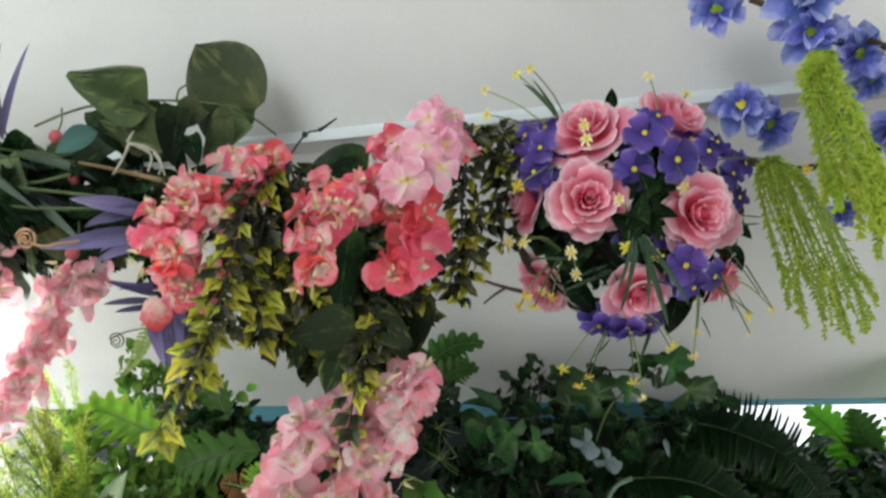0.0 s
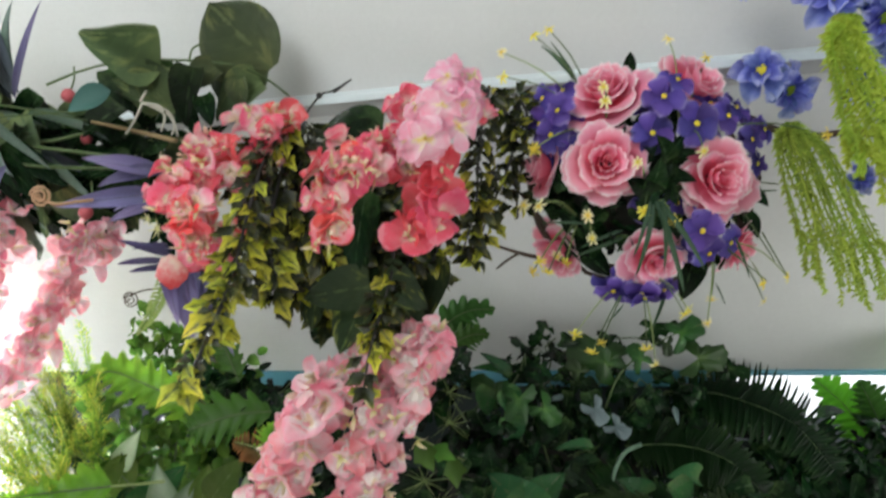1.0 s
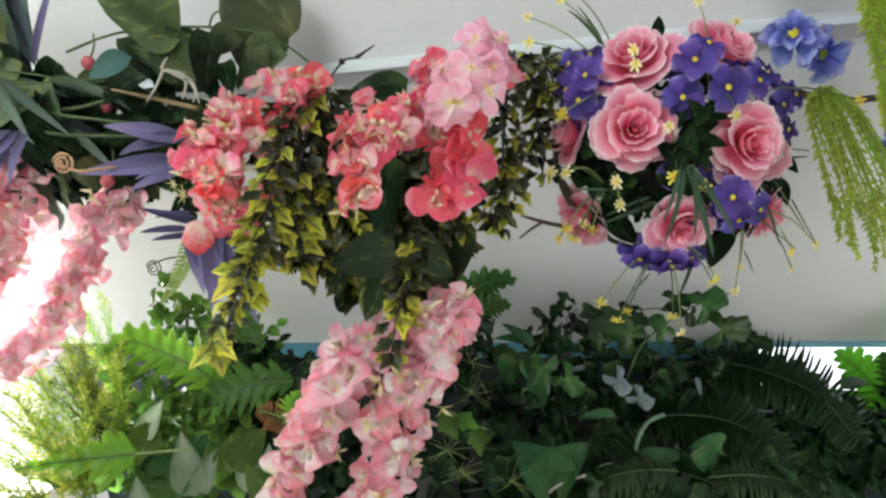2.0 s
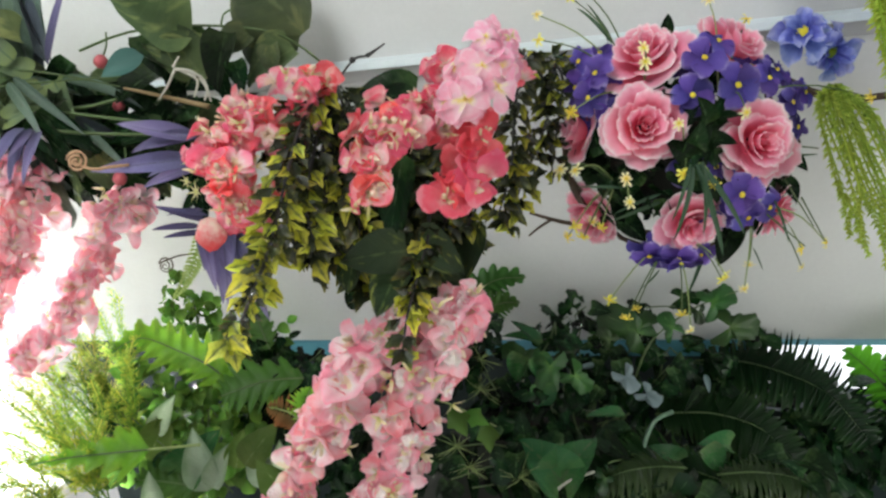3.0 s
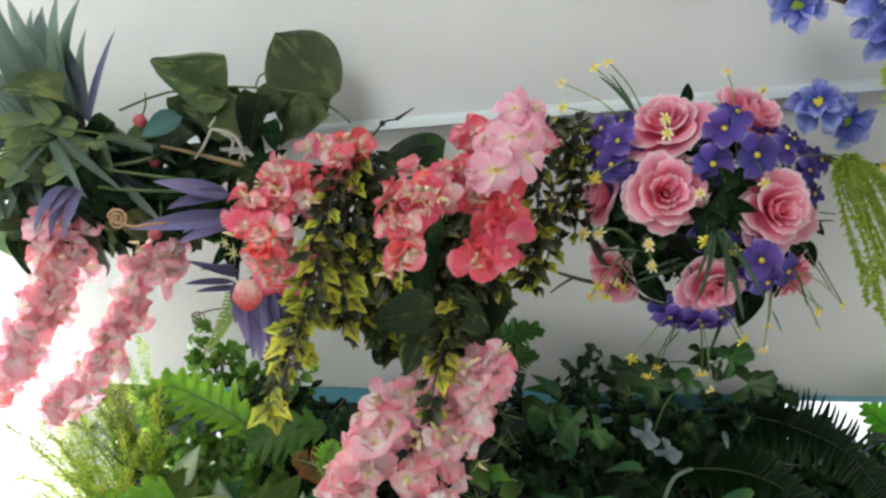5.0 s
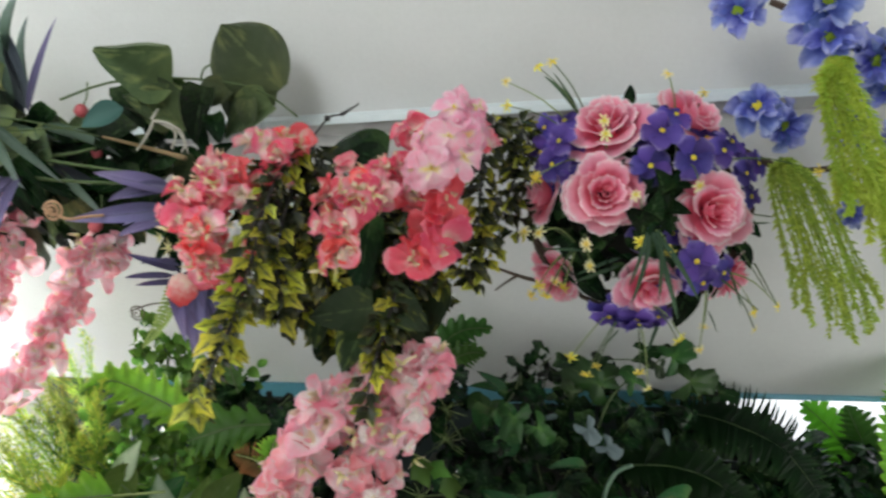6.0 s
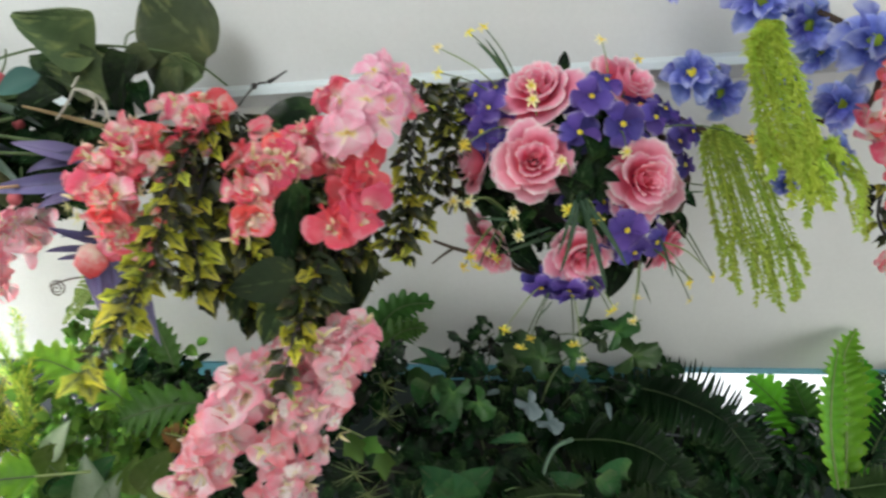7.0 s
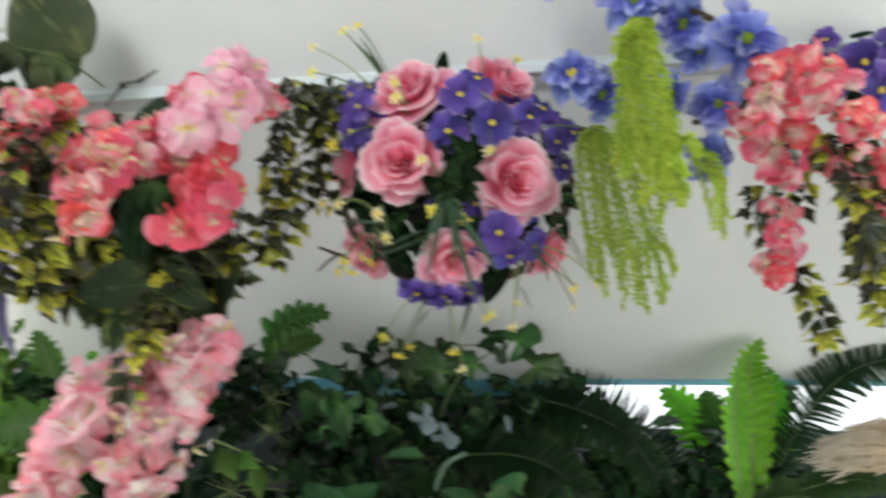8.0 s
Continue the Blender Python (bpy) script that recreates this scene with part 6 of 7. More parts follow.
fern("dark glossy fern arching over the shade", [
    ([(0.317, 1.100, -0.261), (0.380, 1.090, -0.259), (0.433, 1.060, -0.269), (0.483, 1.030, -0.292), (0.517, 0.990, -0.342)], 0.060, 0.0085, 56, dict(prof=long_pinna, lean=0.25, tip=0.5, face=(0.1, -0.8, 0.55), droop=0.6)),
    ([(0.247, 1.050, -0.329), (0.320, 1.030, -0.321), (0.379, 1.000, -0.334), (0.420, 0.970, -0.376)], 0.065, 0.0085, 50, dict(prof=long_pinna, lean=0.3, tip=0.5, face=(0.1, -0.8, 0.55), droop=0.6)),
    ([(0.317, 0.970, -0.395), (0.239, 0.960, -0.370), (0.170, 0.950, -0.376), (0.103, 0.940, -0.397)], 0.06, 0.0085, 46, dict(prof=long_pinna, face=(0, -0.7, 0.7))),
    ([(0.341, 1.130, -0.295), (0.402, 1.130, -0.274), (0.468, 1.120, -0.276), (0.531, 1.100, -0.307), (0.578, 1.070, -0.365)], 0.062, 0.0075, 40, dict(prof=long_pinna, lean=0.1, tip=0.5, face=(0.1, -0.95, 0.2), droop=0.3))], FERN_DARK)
lobed_fern("bright green upright fern fronds", [
    ([(0.668, 1.040, -0.387), (0.666, 1.040, -0.314), (0.666, 1.050, -0.244), (0.667, 1.060, -0.197), (0.683, 1.060, -0.154)], 0.038, 17, dict(cut=0.5, lean=0.5, widest=0.5, foot=0.5, cup=0.3)),
    ([(0.652, 1.030, -0.384), (0.637, 1.030, -0.304), (0.635, 1.030, -0.240), (0.646, 1.040, -0.178)], 0.024, 15, dict(cut=0.5, lean=0.5, widest=0.5, foot=0.5, cup=0.3, mat=FERN)),
    ([(0.691, 1.060, -0.394), (0.708, 1.070, -0.322), (0.716, 1.080, -0.258), (0.713, 1.090, -0.201)], 0.032, 15, dict(cut=0.5, lean=0.5, widest=0.5, cup=0.3))], FERN_RICH, stem=STEM_LIGHT)
lobed_fern("green fern with toothed fronds behind the bright one", [
    ([(0.695, 1.150, -0.408), (0.670, 1.170, -0.352), (0.635, 1.190, -0.299), (0.588, 1.200, -0.258)], 0.052, 14, dict(cut=0.55, lean=0.5, widest=0.45, cup=0.25)),
    ([(0.690, 1.120, -0.398), (0.679, 1.150, -0.337), (0.665, 1.170, -0.289), (0.652, 1.180, -0.255)], 0.042, 13, dict(cut=0.55, lean=0.5, widest=0.45, cup=0.25, mat=FERN_MID))], FERN_RICH)
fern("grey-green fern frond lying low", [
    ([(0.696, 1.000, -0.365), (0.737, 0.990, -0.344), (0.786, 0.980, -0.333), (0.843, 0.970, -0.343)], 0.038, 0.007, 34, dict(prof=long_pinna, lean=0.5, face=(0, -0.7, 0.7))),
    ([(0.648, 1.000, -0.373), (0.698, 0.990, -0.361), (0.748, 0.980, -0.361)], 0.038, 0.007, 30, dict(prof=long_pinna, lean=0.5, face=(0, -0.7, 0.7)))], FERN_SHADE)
fern("dark palm-like fern with long narrow leaflets", [
    ([(0.707, 1.060, -0.369), (0.734, 1.060, -0.303), (0.774, 1.060, -0.240), (0.811, 1.040, -0.194), (0.863, 1.020, -0.171)], 0.060, 0.0078, 36, dict(prof=long_pinna, tip=0.6, lean=0.45, face=(-0.2, -0.9, 0.3), droop=0.7)),
    ([(0.738, 1.110, -0.334), (0.751, 1.120, -0.275), (0.756, 1.120, -0.223), (0.751, 1.120, -0.181)], 0.036, 0.0075, 26, dict(prof=long_pinna, tip=0.6, lean=0.3, droop=0.9))], PALM)

random.seed(13)


def ivy(label, centre, spread, count, meshes, size, name="ivy", vines=6, down=0.6, group=""):
    """Vines that ramble through a patch, each leaf on a short stalk."""
    t = thing(name, Vector(centre), label, "ivy", group)
    c = Vector(centre)
    for k in range(vines):
        pts = [c + Vector((rnd(-1, 1) * spread[0] * 0.3, spread[1] * 0.5, -spread[2]))]
        end = c + Vector((rnd(-1, 1) * spread[0], rnd(-1, 0.2) * spread[1], rnd(-0.6, 1.0) * spread[2]))
        for i in range(1, 6):
            pts.append(pts[0].lerp(end, i / 5) + jitter(0.02) + Vector((0, 0, 0.05 * math.sin(i / 5 * 3.1))))
        put("vine", tube_mesh("vine", pts, 0.0018, 0.0010, STEM, 12, 5), t, Matrix())
        n = count // vines
        for i in range(n):
            s = 0.08 + 0.92 * (i + rnd(0, 1)) / n
            pos, way = along(pts, min(1, s))
            off = jitter(0.022) + Vector((0, -0.008, 0))
            d = off.normalized() + Vector((0, -0.15, -down)) + jitter(0.3)
            put("leaf", random.choice(meshes), t, basis(pos + off, d, Vector((0, -1, 0.5)) + jitter(0.5), size * rnd(0.5, 1.15)))
    return t


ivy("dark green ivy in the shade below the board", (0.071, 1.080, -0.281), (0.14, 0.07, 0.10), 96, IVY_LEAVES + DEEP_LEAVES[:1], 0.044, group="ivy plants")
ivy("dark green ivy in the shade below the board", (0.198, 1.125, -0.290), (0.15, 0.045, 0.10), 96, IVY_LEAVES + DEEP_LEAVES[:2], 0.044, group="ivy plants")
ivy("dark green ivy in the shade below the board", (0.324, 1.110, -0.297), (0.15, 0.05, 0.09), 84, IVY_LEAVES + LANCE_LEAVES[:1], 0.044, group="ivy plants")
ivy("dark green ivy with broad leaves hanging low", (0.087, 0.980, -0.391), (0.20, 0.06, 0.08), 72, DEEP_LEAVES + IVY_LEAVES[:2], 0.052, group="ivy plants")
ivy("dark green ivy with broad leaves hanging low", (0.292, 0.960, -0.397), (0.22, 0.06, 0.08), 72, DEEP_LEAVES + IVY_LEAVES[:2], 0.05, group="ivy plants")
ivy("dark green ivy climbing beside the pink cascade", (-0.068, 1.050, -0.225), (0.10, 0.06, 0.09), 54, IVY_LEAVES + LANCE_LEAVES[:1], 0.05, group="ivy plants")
# Lit copy of the ivy leaf, a lighter green where light falls.
IVY_LIT = cloth_leaf("lit_ivy_leaf", [(0.0, (0.07, 0.15, 0.03)), (0.4, (0.030, 0.085, 0.020)), (1.0, (0.022, 0.062, 0.016))], 0.30, 0.2, 0.6, 0.02, 0.2, (0.07, 0.0, (0.09, 0.16, 0.05)), None, 6)
IVY_LIT_LEAVES = [lobed_mesh("ivy_leaf", 0.6, IVY_LIT, 180 + i) for i in range(3)]
sprig = thing("ivy_sprig", (0.255, 1.050, -0.193), "ivy sprig with pointed leaves against the white board", "ivy", "ivy plants")
leaves_between(sprig, IVY_LIT_LEAVES, [((0.225, 1.060, -0.211), (0.142, 1.050, -0.173)), ((0.225, 1.060, -0.219), (0.182, 1.050, -0.169)), ((0.325, 1.070, -0.172), (0.383, 1.070, -0.139)), ((0.303, 1.050, -0.177), (0.308, 1.040, -0.207)), ((0.347, 1.060, -0.203), (0.424, 1.050, -0.201)), ((0.383, 1.070, -0.213), (0.395, 1.070, -0.184)), ((0.271, 1.050, -0.209), (0.247, 1.050, -0.169)),
                                   ((0.337, 1.080, -0.165), (0.312, 1.080, -0.148)), ((0.182, 1.050, -0.225), (0.157, 1.040, -0.199)), ((0.089, 1.000, -0.245), (0.080, 0.980, -0.308)), ((0.120, 1.000, -0.260), (0.157, 0.990, -0.296)), ((0.060, 1.030, -0.252), (0.013, 1.020, -0.219))], stretch=1.0)
put("vine", tube_mesh("vine", [(0.219, 1.070, -0.295), (0.243, 1.070, -0.229), (0.301, 1.070, -0.180), (0.370, 1.080, -0.153)], 0.0018, 0.001, STEM), sprig, Matrix())
lowleaf = thing("glossy_leaf_plant", (0.091, 0.930, -0.397), "glossy deep green broad leaves catching the light", "foliage")
leaves_between(lowleaf, GLOSSY_LEAVES, [((0.097, 0.915, -0.381), (0.055, 0.900, -0.323)), ((0.095, 0.915, -0.381), (0.118, 0.895, -0.319))], (-0.21, -0.77, 0.60), 0.06, stretch=1.15)
leaves_between(lowleaf, GLOSSY_LEAVES, [((0.077, 1.000, -0.276), (0.084, 0.985, -0.320)), ((0.054, 1.010, -0.240), (0.035, 1.000, -0.277)), ((0.068, 1.010, -0.240), (0.093, 1.000, -0.276)), ((0.286, 0.950, -0.342), (0.309, 0.935, -0.373)), ((0.253, 0.960, -0.369), (0.224, 0.950, -0.339)), ((0.326, 0.970, -0.348), (0.289, 0.960, -0.334))], (-0.21, -0.77, 0.60), 0.2, stretch=1.05)
leaves_between(lowleaf, LANCE_LEAVES + GLOSS_LANCE, [((0.202, 1.000, -0.335), (0.134, 0.985, -0.335)), ((0.198, 1.000, -0.339), (0.218, 0.980, -0.392)), ((0.086, 1.060, -0.230), (0.030, 1.050, -0.210)), ((0.082, 1.060, -0.234), (0.044, 1.050, -0.193)), ((0.108, 1.070, -0.244), (0.125, 1.060, -0.213)), ((0.198, 1.020, -0.323), (0.144, 1.000, -0.310))], (-0.3, -0.7, 0.7), 0.3)
leaves_between(lowleaf, DEEP_LEAVES, [((0.164, 1.030, -0.287), (0.148, 1.020, -0.309)), ((0.033, 0.930, -0.376), (0.046, 0.920, -0.336)), ((0.376, 0.960, -0.382), (0.400, 0.950, -0.362))])
pale = thing("pale_leaf_plant", (0.243, 1.050, -0.410), "crumpled silvery grey-green leaf on a pale curved stalk", "foliage")
leaves_between(pale, [lobed_mesh("pale_leaf", 0.5, PALE, 190 + i, 5, 0.5) for i in range(2)], [((0.194, 1.020, -0.265), (0.222, 1.000, -0.304)), ((0.221, 1.010, -0.288), (0.256, 0.990, -0.311))], wobble=0.3)
leaves_between(pale, [leaf_mesh("pale_leaf", 1.0, 0.3, lance, PALE, nu=9, nv=5, cup=0.4, bend=0.6)], [((0.312, 1.040, -0.268), (0.319, 1.030, -0.293)), ((0.160, 1.060, -0.261), (0.134, 1.050, -0.264))])
put("stalk", tube_mesh("stalk", [(0.253, 0.985, -0.307), (0.228, 0.980, -0.319), (0.214, 0.975, -0.352), (0.224, 0.970, -0.377)], 0.0032, 0.0022, PALE_STALK), pale, Matrix(), "pale green curved stalk")
put("stalk", tube_mesh("stalk", [(0.085, 0.910, -0.392), (0.105, 0.905, -0.374), (0.134, 0.900, -0.360)], 0.0022, 0.0016, GREY_ROOT, 8), pale, Matrix(), "thin dry stalk")
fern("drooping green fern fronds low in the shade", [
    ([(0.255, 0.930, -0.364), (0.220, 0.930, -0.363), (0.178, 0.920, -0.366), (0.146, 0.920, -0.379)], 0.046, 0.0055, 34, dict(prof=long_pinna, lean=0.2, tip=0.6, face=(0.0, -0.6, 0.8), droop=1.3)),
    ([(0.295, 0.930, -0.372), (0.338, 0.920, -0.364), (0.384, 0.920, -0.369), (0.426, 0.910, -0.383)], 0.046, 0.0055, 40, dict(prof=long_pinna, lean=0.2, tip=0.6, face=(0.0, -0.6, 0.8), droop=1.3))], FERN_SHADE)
lime_sprig = thing("lime_ivy_sprig", (-0.074, 0.960, -0.342), "light green toothed ivy sprig", "ivy")
LIGHT_IVY = [leaf_mesh("light_ivy_leaf", 1.0, 0.75, toothed, BUSH, nu=12, nv=5, cup=0.2, bend=0.4 + 0.3 * i, ruffle=0.06, waves=1) for i in range(2)]
leaves_between(lime_sprig, LIGHT_IVY, [((-0.045, 0.900, -0.280), (-0.025, 0.880, -0.314)), ((-0.028, 0.900, -0.289), (-0.000, 0.880, -0.296)), ((-0.003, 0.900, -0.299), (0.005, 0.880, -0.333)), ((-0.049, 0.940, -0.297), (-0.034, 0.920, -0.302))])
put("vine", tube_mesh("vine", [(-0.068, 0.960, -0.288), (-0.038, 0.950, -0.296), (0.014, 0.940, -0.318)], 0.0016, 0.001, STEM_LIGHT), lime_sprig, Matrix())

random.seed(14)
spiky = thing("spiky_grass", (-0.028, 1.000, -0.401), "wiry pale spiky grass sprigs", "grass")
for centre in ((-0.037, 0.920, -0.338), (-0.022, 0.910, -0.361), (0.044, 0.900, -0.370), (-0.005, 1.000, -0.286), (-0.006, 1.000, -0.243)):
    s = Sheet()
    for i in range(18):
        d = Vector((rnd(-1, 1), rnd(-0.5, 0.1), rnd(-0.6, 0.8))).normalized() * rnd(0.012, 0.034)
        s.tube([Vector(centre), Vector(centre) + d * 0.5 + jitter(0.002), Vector(centre) + d], 0.0005, 0.0002, 4)
    put("tuft", s.mesh("tuft", STEM_LIGHT), spiky, Matrix())

pied = thing("dumb_cane_plant", (-0.334, 0.970, -0.431), "broad leaves with pale green centres", "foliage")
PIED = cloth_leaf("pale_centred_leaf", [(0.0, (0.50, 0.62, 0.44)), (1.0, (0.22, 0.36, 0.18))], 0.2, 0.35, 0.4, 0.02, 0.2, (0.85, 0.15, (0.56, 0.68, 0.50)), None, 5, shine=0.5, ribs=0.3)
PIED_LEAVES = [leaf_mesh("pale_centred_leaf", 1.0, 0.5, pointed, PIED, nu=10, nv=7, cup=0.35, bend=0.4 + 0.3 * i, ruffle=0.03, waves=1, seed=i) for i in range(3)]
leaves_between(pied, PIED_LEAVES, [((-0.363, 0.940, -0.412), (-0.377, 0.920, -0.326)), ((-0.352, 0.930, -0.404), (-0.337, 0.910, -0.344)), ((-0.283, 0.950, -0.409), (-0.311, 0.940, -0.342)), ((-0.266, 0.960, -0.409), (-0.272, 0.950, -0.348)), ((-0.249, 0.900, -0.407), (-0.283, 0.880, -0.357)), ((-0.447, 0.980, -0.351), (-0.425, 0.960, -0.298)), ((-0.422, 0.920, -0.428), (-0.425, 0.900, -0.376))])

OLIVE_LEAF = cloth_leaf("olive_oval_leaf", [(0.0, (0.16, 0.22, 0.05)), (0.5, (0.10, 0.17, 0.03)), (1.0, (0.13, 0.20, 0.04))], 0.24, 0.3, 0.4, 0.02, 0.2, (0.06, 0.0, (0.22, 0.30, 0.10)), None, 5, shine=0.45, ribs=0.2)
OLIVE_OVAL = [leaf_mesh("oval_leaf", 1.0, 0.62, pointed, OLIVE_LEAF, nu=10, nv=7, cup=0.3, bend=0.5 + 0.3 * i, ruffle=0.03, waves=1, seed=i) for i in range(2)]
leaves_between(pied, OLIVE_OVAL, [((-0.311, 0.930, -0.372), (-0.272, 0.920, -0.316)), ((-0.325, 0.940, -0.380), (-0.315, 0.930, -0.328)), ((-0.234, 0.880, -0.391), (-0.283, 0.860, -0.348)), ((-0.431, 0.980, -0.327), (-0.460, 0.960, -0.392))])
leaves_between(pied, GLOSSY_LEAVES, [((-0.400, 0.950, -0.394), (-0.356, 0.930, -0.333)), ((-0.244, 0.980, -0.353), (-0.270, 0.960, -0.394)), ((-0.416, 0.960, -0.375), (-0.446, 0.940, -0.399))])
random.seed(15)
bush = thing("round_leaf_bush", (-0.476, 1.140, -0.267), "bushy sprigs of small round bright green leaves", "foliage")
for c, sp, n in (((-0.453, 1.140, -0.199), 0.045, 80), ((-0.479, 1.080, -0.315), 0.055, 110), ((-0.422, 1.140, -0.266), 0.06, 90), ((-0.405, 1.040, -0.345), 0.06, 110), ((-0.359, 1.140, -0.265), 0.05, 40), ((-0.361, 1.060, -0.332), 0.06, 90), ((-0.455, 1.000, -0.366), 0.05, 60)):
    for i in range(n):
        p = Vector(c) + Vector((rnd(-1, 1), rnd(-0.5, 0.5), rnd(-1, 1))) * sp
        put("leaf", random.choice(BUSH_LEAVES), bush, basis(p, jitter(1) + Vector((0, -0.2, -0.1)), Vector((0, -0.8, 0.6)) + jitter(0.4), rnd(0.014, 0.026)))
    for i in range(6):
        put("stem", tube_mesh("stem", [Vector(c) + Vector((0, 0.02, -sp * 1.5)), Vector(c) + jitter(sp * 0.3), Vector(c) + jitter(sp)], 0.0012, 0.0008, STEM, 6, 4), bush, Matrix())

random.seed(16)


def needle_plant(label, roots, reach, count, needle):
    """Feathery asparagus-like sprays: arching stems bristling with thin needles."""
    t = thing("feathery_fern", Vector(roots[0][0]), label, "foliage")
    for a, b in roots:
        a, b = Vector(a), Vector(b)
        s = Sheet()
        for k in range(count):
            e = b + jitter(reach)
            path = [a + jitter(0.01), a.lerp(e, 0.5) + Vector((0, -0.005, 0.02)) + jitter(0.01), e]
            s.tube(line(path, 6), 0.0012, 0.0006, 4)
            for i in range(34):
                q = 0.12 + 0.88 * i / 33
                pos, way = along(path, q)
                for j in range(3):
                    out = jitter(1)
                    out = (out - way * out.dot(way)).normalized()
                    d = out + way * 0.8
                    blade(s, basis(pos, d, jitter(1)), needle * rnd(0.6, 1.2) * (1.1 - 0.6 * q), needle * 0.085, lance, 3, 3, 0.2, 0.3)
        put("spray", s.mesh("spray", NEEDLE), t, Matrix())
    return t


needle_plant("feathery yellow-green sprays in strong window light", [
    ((-0.539, 1.060, -0.371), (-0.579, 1.040, -0.217)), ((-0.542, 1.030, -0.395), (-0.623, 1.000, -0.283)), ((-0.538, 1.040, -0.373), (-0.585, 1.020, -0.278)), ((-0.557, 0.980, -0.426), (-0.640, 0.960, -0.351)), ((-0.522, 1.080, -0.325), (-0.552, 1.080, -0.223)), ((-0.500, 1.030, -0.377), (-0.516, 1.010, -0.274)),
    ((-0.570, 0.960, -0.450), (-0.613, 0.940, -0.397)), ((-0.518, 0.980, -0.425), (-0.546, 0.960, -0.325)), ((-0.568, 1.000, -0.402), (-0.667, 0.980, -0.303)), ((-0.511, 0.950, -0.428), (-0.569, 0.930, -0.361))],
    0.055, 9, 0.020)

straw = thing("straw_bundle", (0.819, 1.020, -0.306), "bundle of pale dry straw", "straw", "", "stuff")
s = Sheet()
for i in range(420):
    f = rnd(0, 1)
    a = Vector((0.861, 1.000, -0.284)) + Vector((rnd(-0.02, 0.05), rnd(-0.03, 0.03), rnd(-0.035, 0.030)))
    b = Vector((0.716, 0.990, -0.313)).lerp(Vector((0.774, 0.990, -0.279)), rnd(0, 1)) + Vector((0.055 * abs(f - 0.5), rnd(-0.02, 0.02), 0.050 * (f - 0.5))) + jitter(0.006)
    s.tube([a, a.lerp(b, 0.5) + jitter(0.008), b], 0.0012, 0.0006, 4)
put("straw", s.mesh("straw", STRAW), straw, Matrix())

# ---- thick greenery behind the front plants ----
# Leaf fill, mostly in the shade-darkened greens, so that gaps look dark.
random.seed(17)
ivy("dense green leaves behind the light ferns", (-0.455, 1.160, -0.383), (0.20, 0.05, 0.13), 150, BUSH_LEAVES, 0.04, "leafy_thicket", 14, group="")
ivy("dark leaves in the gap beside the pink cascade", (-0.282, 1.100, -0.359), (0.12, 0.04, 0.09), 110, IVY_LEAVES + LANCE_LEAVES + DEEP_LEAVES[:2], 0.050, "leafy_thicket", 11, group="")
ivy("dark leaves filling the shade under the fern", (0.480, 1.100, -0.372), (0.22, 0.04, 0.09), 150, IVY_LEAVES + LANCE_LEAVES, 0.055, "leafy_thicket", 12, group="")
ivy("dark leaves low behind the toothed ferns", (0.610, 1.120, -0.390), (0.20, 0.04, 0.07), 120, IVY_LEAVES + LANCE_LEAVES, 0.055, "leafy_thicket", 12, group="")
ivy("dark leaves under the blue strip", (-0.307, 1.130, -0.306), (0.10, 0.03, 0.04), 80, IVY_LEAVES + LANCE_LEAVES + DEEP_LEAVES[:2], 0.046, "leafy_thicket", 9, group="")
random.seed(18)
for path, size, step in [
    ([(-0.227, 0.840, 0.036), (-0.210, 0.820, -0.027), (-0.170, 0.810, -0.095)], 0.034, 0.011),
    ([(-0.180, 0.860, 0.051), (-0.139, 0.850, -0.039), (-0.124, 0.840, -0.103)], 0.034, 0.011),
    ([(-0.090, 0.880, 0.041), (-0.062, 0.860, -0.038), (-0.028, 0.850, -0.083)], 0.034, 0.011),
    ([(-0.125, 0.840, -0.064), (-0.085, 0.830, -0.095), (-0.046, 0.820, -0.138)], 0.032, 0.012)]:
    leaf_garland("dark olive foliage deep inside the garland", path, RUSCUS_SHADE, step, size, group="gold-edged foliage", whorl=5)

# ---- buds and filling leaves of the upper left ----
random.seed(19)
BUD = ball_mesh("bud", 1.0, CORAL, 1.15, 0.15)
for p, r in (((-0.281, 0.722, -0.064), 0.0150), ((-0.262, 0.728, -0.052), 0.011)):
    b = thing("coral_bud", Vector(p), "round coral pink cloth bud hanging from the spray", "flower bud", "coral buds")
    put("bud", BUD, b, facing(p, (0.2, -0.4, 0.9), 0, r))
    put("stalk", tube_mesh("stalk", [Vector(p), Vector(p) + Vector((0.006, 0.004, 0.014)), Vector(p) + Vector((0.016, 0.006, 0.026))], 0.0012, 0.0012, STEM, 6, 5), b, Matrix())
for i in range(70):
    p = Vector((-0.495, 1.000, 0.046)) + Vector((rnd(-0.14, 0.13), rnd(-0.01, 0.04), rnd(-0.065, 0.06)))
    put("leaf", random.choice(DEEP_LEAVES + LANCE_LEAVES), mass, basis(p, jitter(1) + Vector((-0.3, -0.2, -0.3)), (0, -1, 0.4), rnd(0.05, 0.085)))
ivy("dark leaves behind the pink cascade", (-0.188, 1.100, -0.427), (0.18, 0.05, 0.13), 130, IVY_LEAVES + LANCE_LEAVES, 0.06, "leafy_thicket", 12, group="")

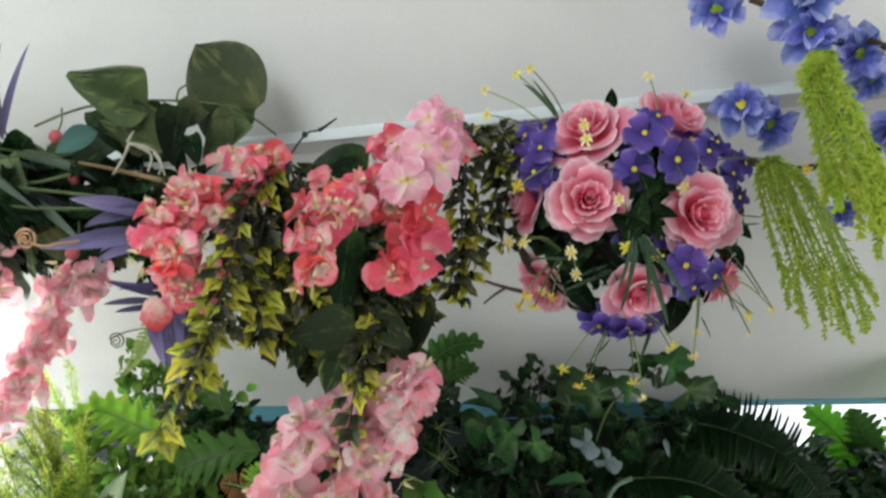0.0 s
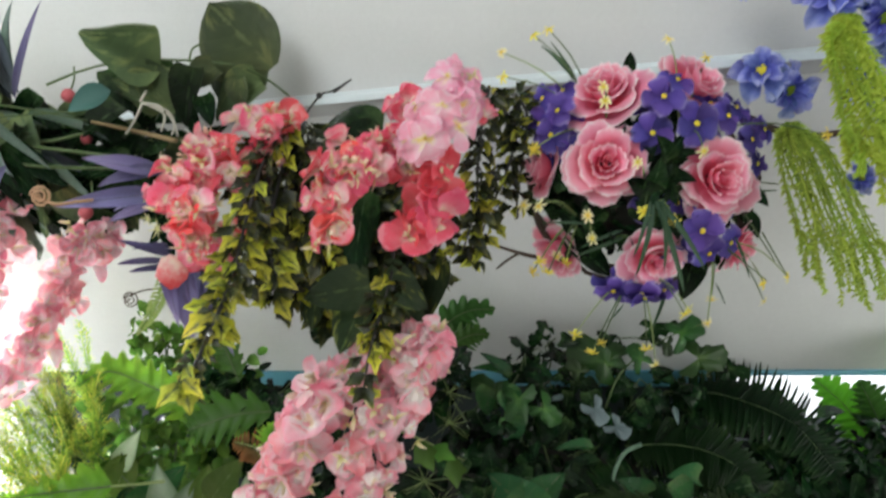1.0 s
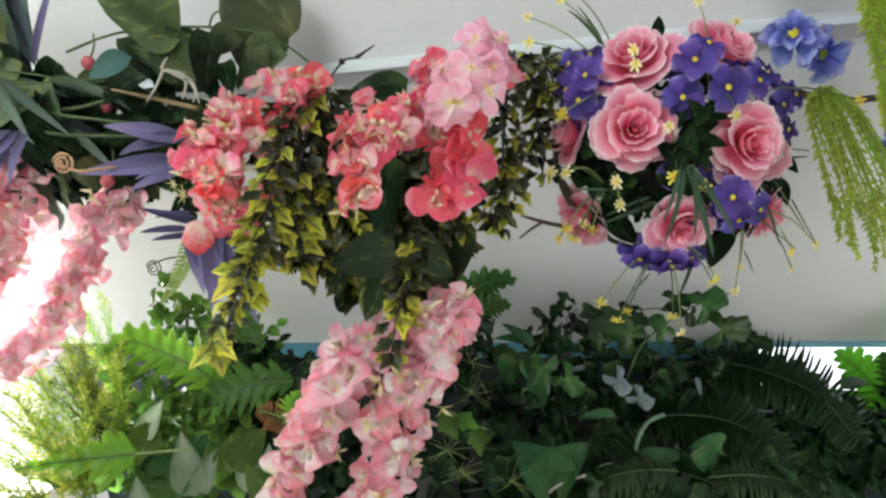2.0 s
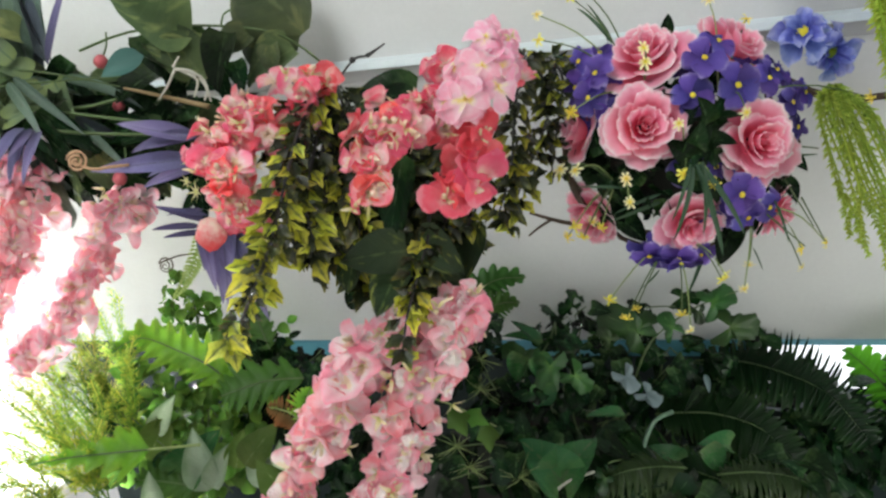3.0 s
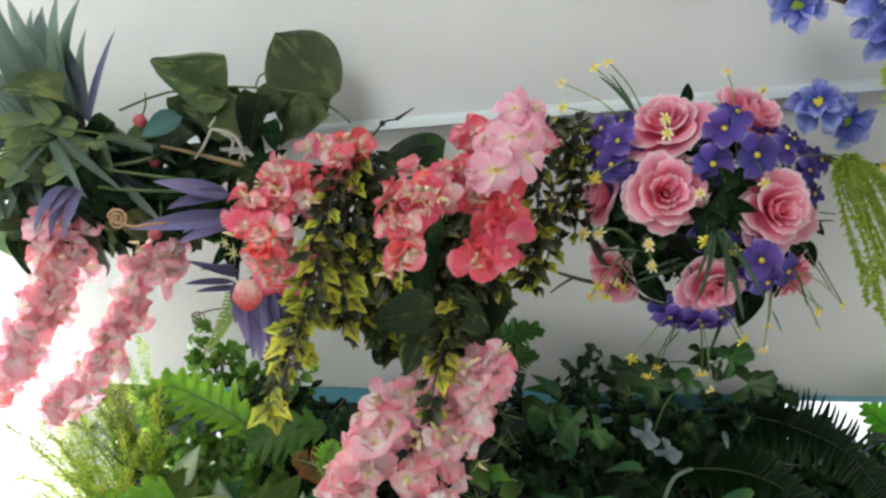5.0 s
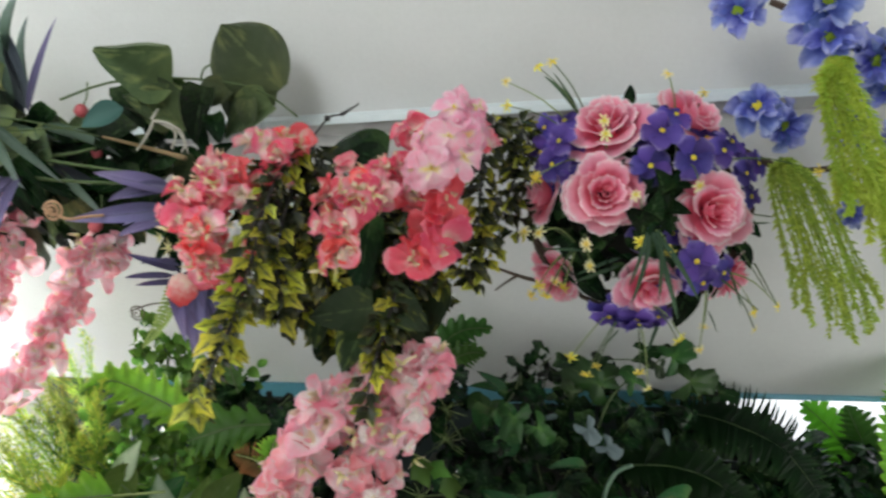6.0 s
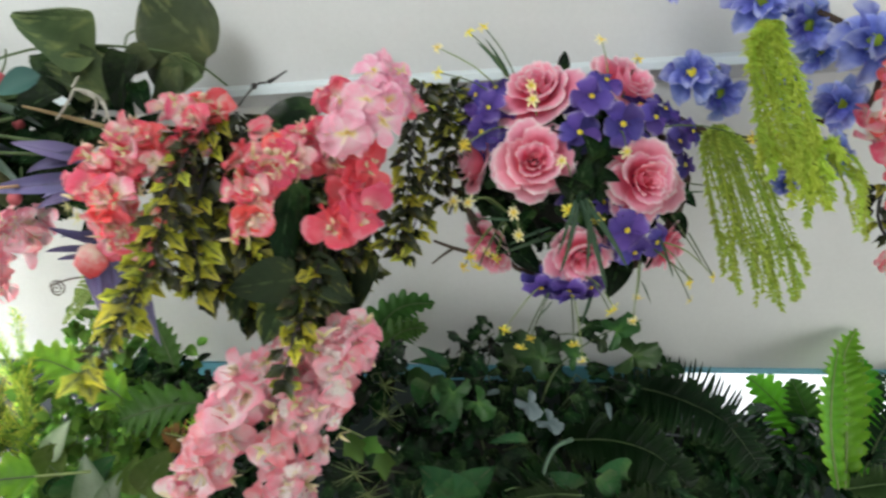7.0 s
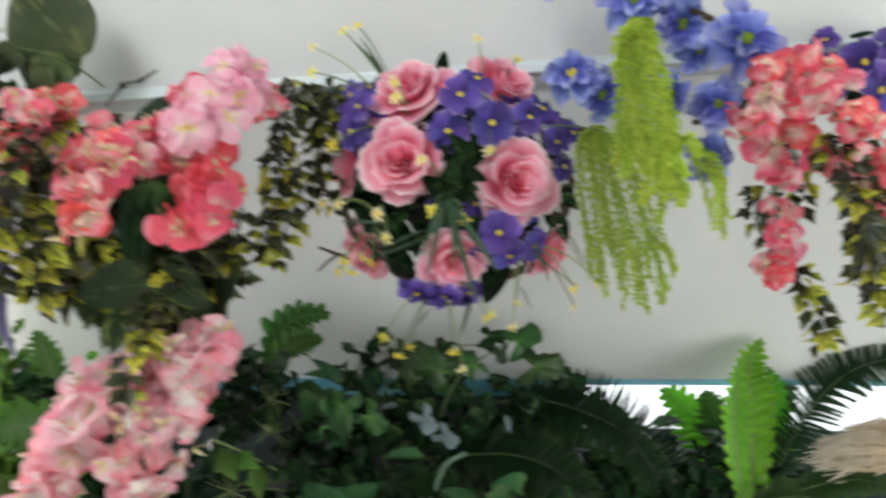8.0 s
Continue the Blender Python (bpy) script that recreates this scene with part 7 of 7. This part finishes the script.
# ---- pale green stars at the tips of the coral sprays ----
random.seed(20)
STAR = [star_mesh("star", 6 + i, PALE_STAR, 160 + i) for i in range(2)]
stars = thing("stamen_tips", (-0.287, 0.720, -0.005), "pale yellow-green stamen tips of the coral spray", "flowers")
for pos in ((-0.291, 0.725, 0.001), (-0.305, 0.730, 0.009), (-0.283, 0.725, -0.016), (-0.308, 0.730, -0.012), (-0.273, 0.720, 0.009), (-0.300, 0.735, -0.022), (-0.122, 0.685, -0.031), (-0.118, 0.690, -0.015)):
    put("star", random.choice(STAR), stars, facing(pos, Vector((-0.3, -0.9, -0.2)) + jitter(0.4), rnd(0, 6), rnd(0.008, 0.012)))
for a, b in (((-0.123, 0.690, -0.021), (-0.122, 0.685, -0.047)), ((-0.125, 0.690, -0.021), (-0.128, 0.685, -0.034)), ((-0.028, 0.735, -0.005), (-0.044, 0.730, -0.019)), ((-0.025, 0.735, -0.002), (-0.013, 0.730, 0.012)), ((-0.028, 0.735, -0.008), (-0.022, 0.730, -0.022))):
    put("stamen", tube_mesh("stamen", [a, b], 0.0012, 0.0018, PALE_STAR, 4, 5), stars, Matrix())

# ---- thin stems and a pale leaf among the upper left leaves ----
random.seed(21)
for k in range(4):
    a = Vector((-0.701, 0.930, 0.105)) + Vector((rnd(-0.02, 0.02), rnd(-0.02, 0.03), rnd(-0.04, 0.045)))
    b = Vector((-0.442, 0.940, 0.096)) + Vector((rnd(-0.10, 0.06), rnd(-0.02, 0.02), rnd(-0.045, 0.03)))
    put("stem", tube_mesh("stem", [a, a.lerp(b, 0.5) + Vector((0, -0.01, rnd(-0.01, 0.02))), b], 0.0016, 0.0010, STEM, 12, 5), mass, Matrix())
PALE_GREEN = cloth_leaf("pale_green_leaf", [(0.0, (0.24, 0.32, 0.12)), (0.5, (0.16, 0.23, 0.14)), (1.0, (0.24, 0.34, 0.16))], 0.4, 0.4, 0.25, 0.015, 0.16, (0.12, 0.0, (0.10, 0.17, 0.09)), None, 30)
PALE_LEAVES = [leaf_mesh("pale_green_leaf", 1.0, 0.6, heart, PALE_GREEN, nu=10, nv=9, cup=0.2, bend=0.4, ruffle=0.05, waves=1, seed=i) for i in range(2)]
leaves_between(mass, PALE_LEAVES, [((-0.676, 0.930, 0.092), (-0.586, 0.920, 0.065)), ((-0.682, 0.940, 0.129), (-0.624, 0.930, 0.143)), ((-0.277, 0.930, 0.074), (-0.308, 0.920, 0.059))])
# Extra pale leaves set in front, where haze lightens the greenery.
leaves_between(mass, PALE_LEAVES, [((-0.596, 0.920, 0.140), (-0.631, 0.910, 0.173)), ((-0.576, 0.930, 0.127), (-0.626, 0.920, 0.139)), ((-0.558, 0.920, 0.107), (-0.598, 0.900, 0.076)), ((-0.601, 0.930, 0.101), (-0.662, 0.920, 0.104)), ((-0.555, 0.940, 0.118), (-0.528, 0.920, 0.072)), ((-0.603, 0.910, 0.062), (-0.558, 0.900, 0.084)), ((-0.632, 0.920, 0.070), (-0.662, 0.910, 0.053))], wobble=0.35)
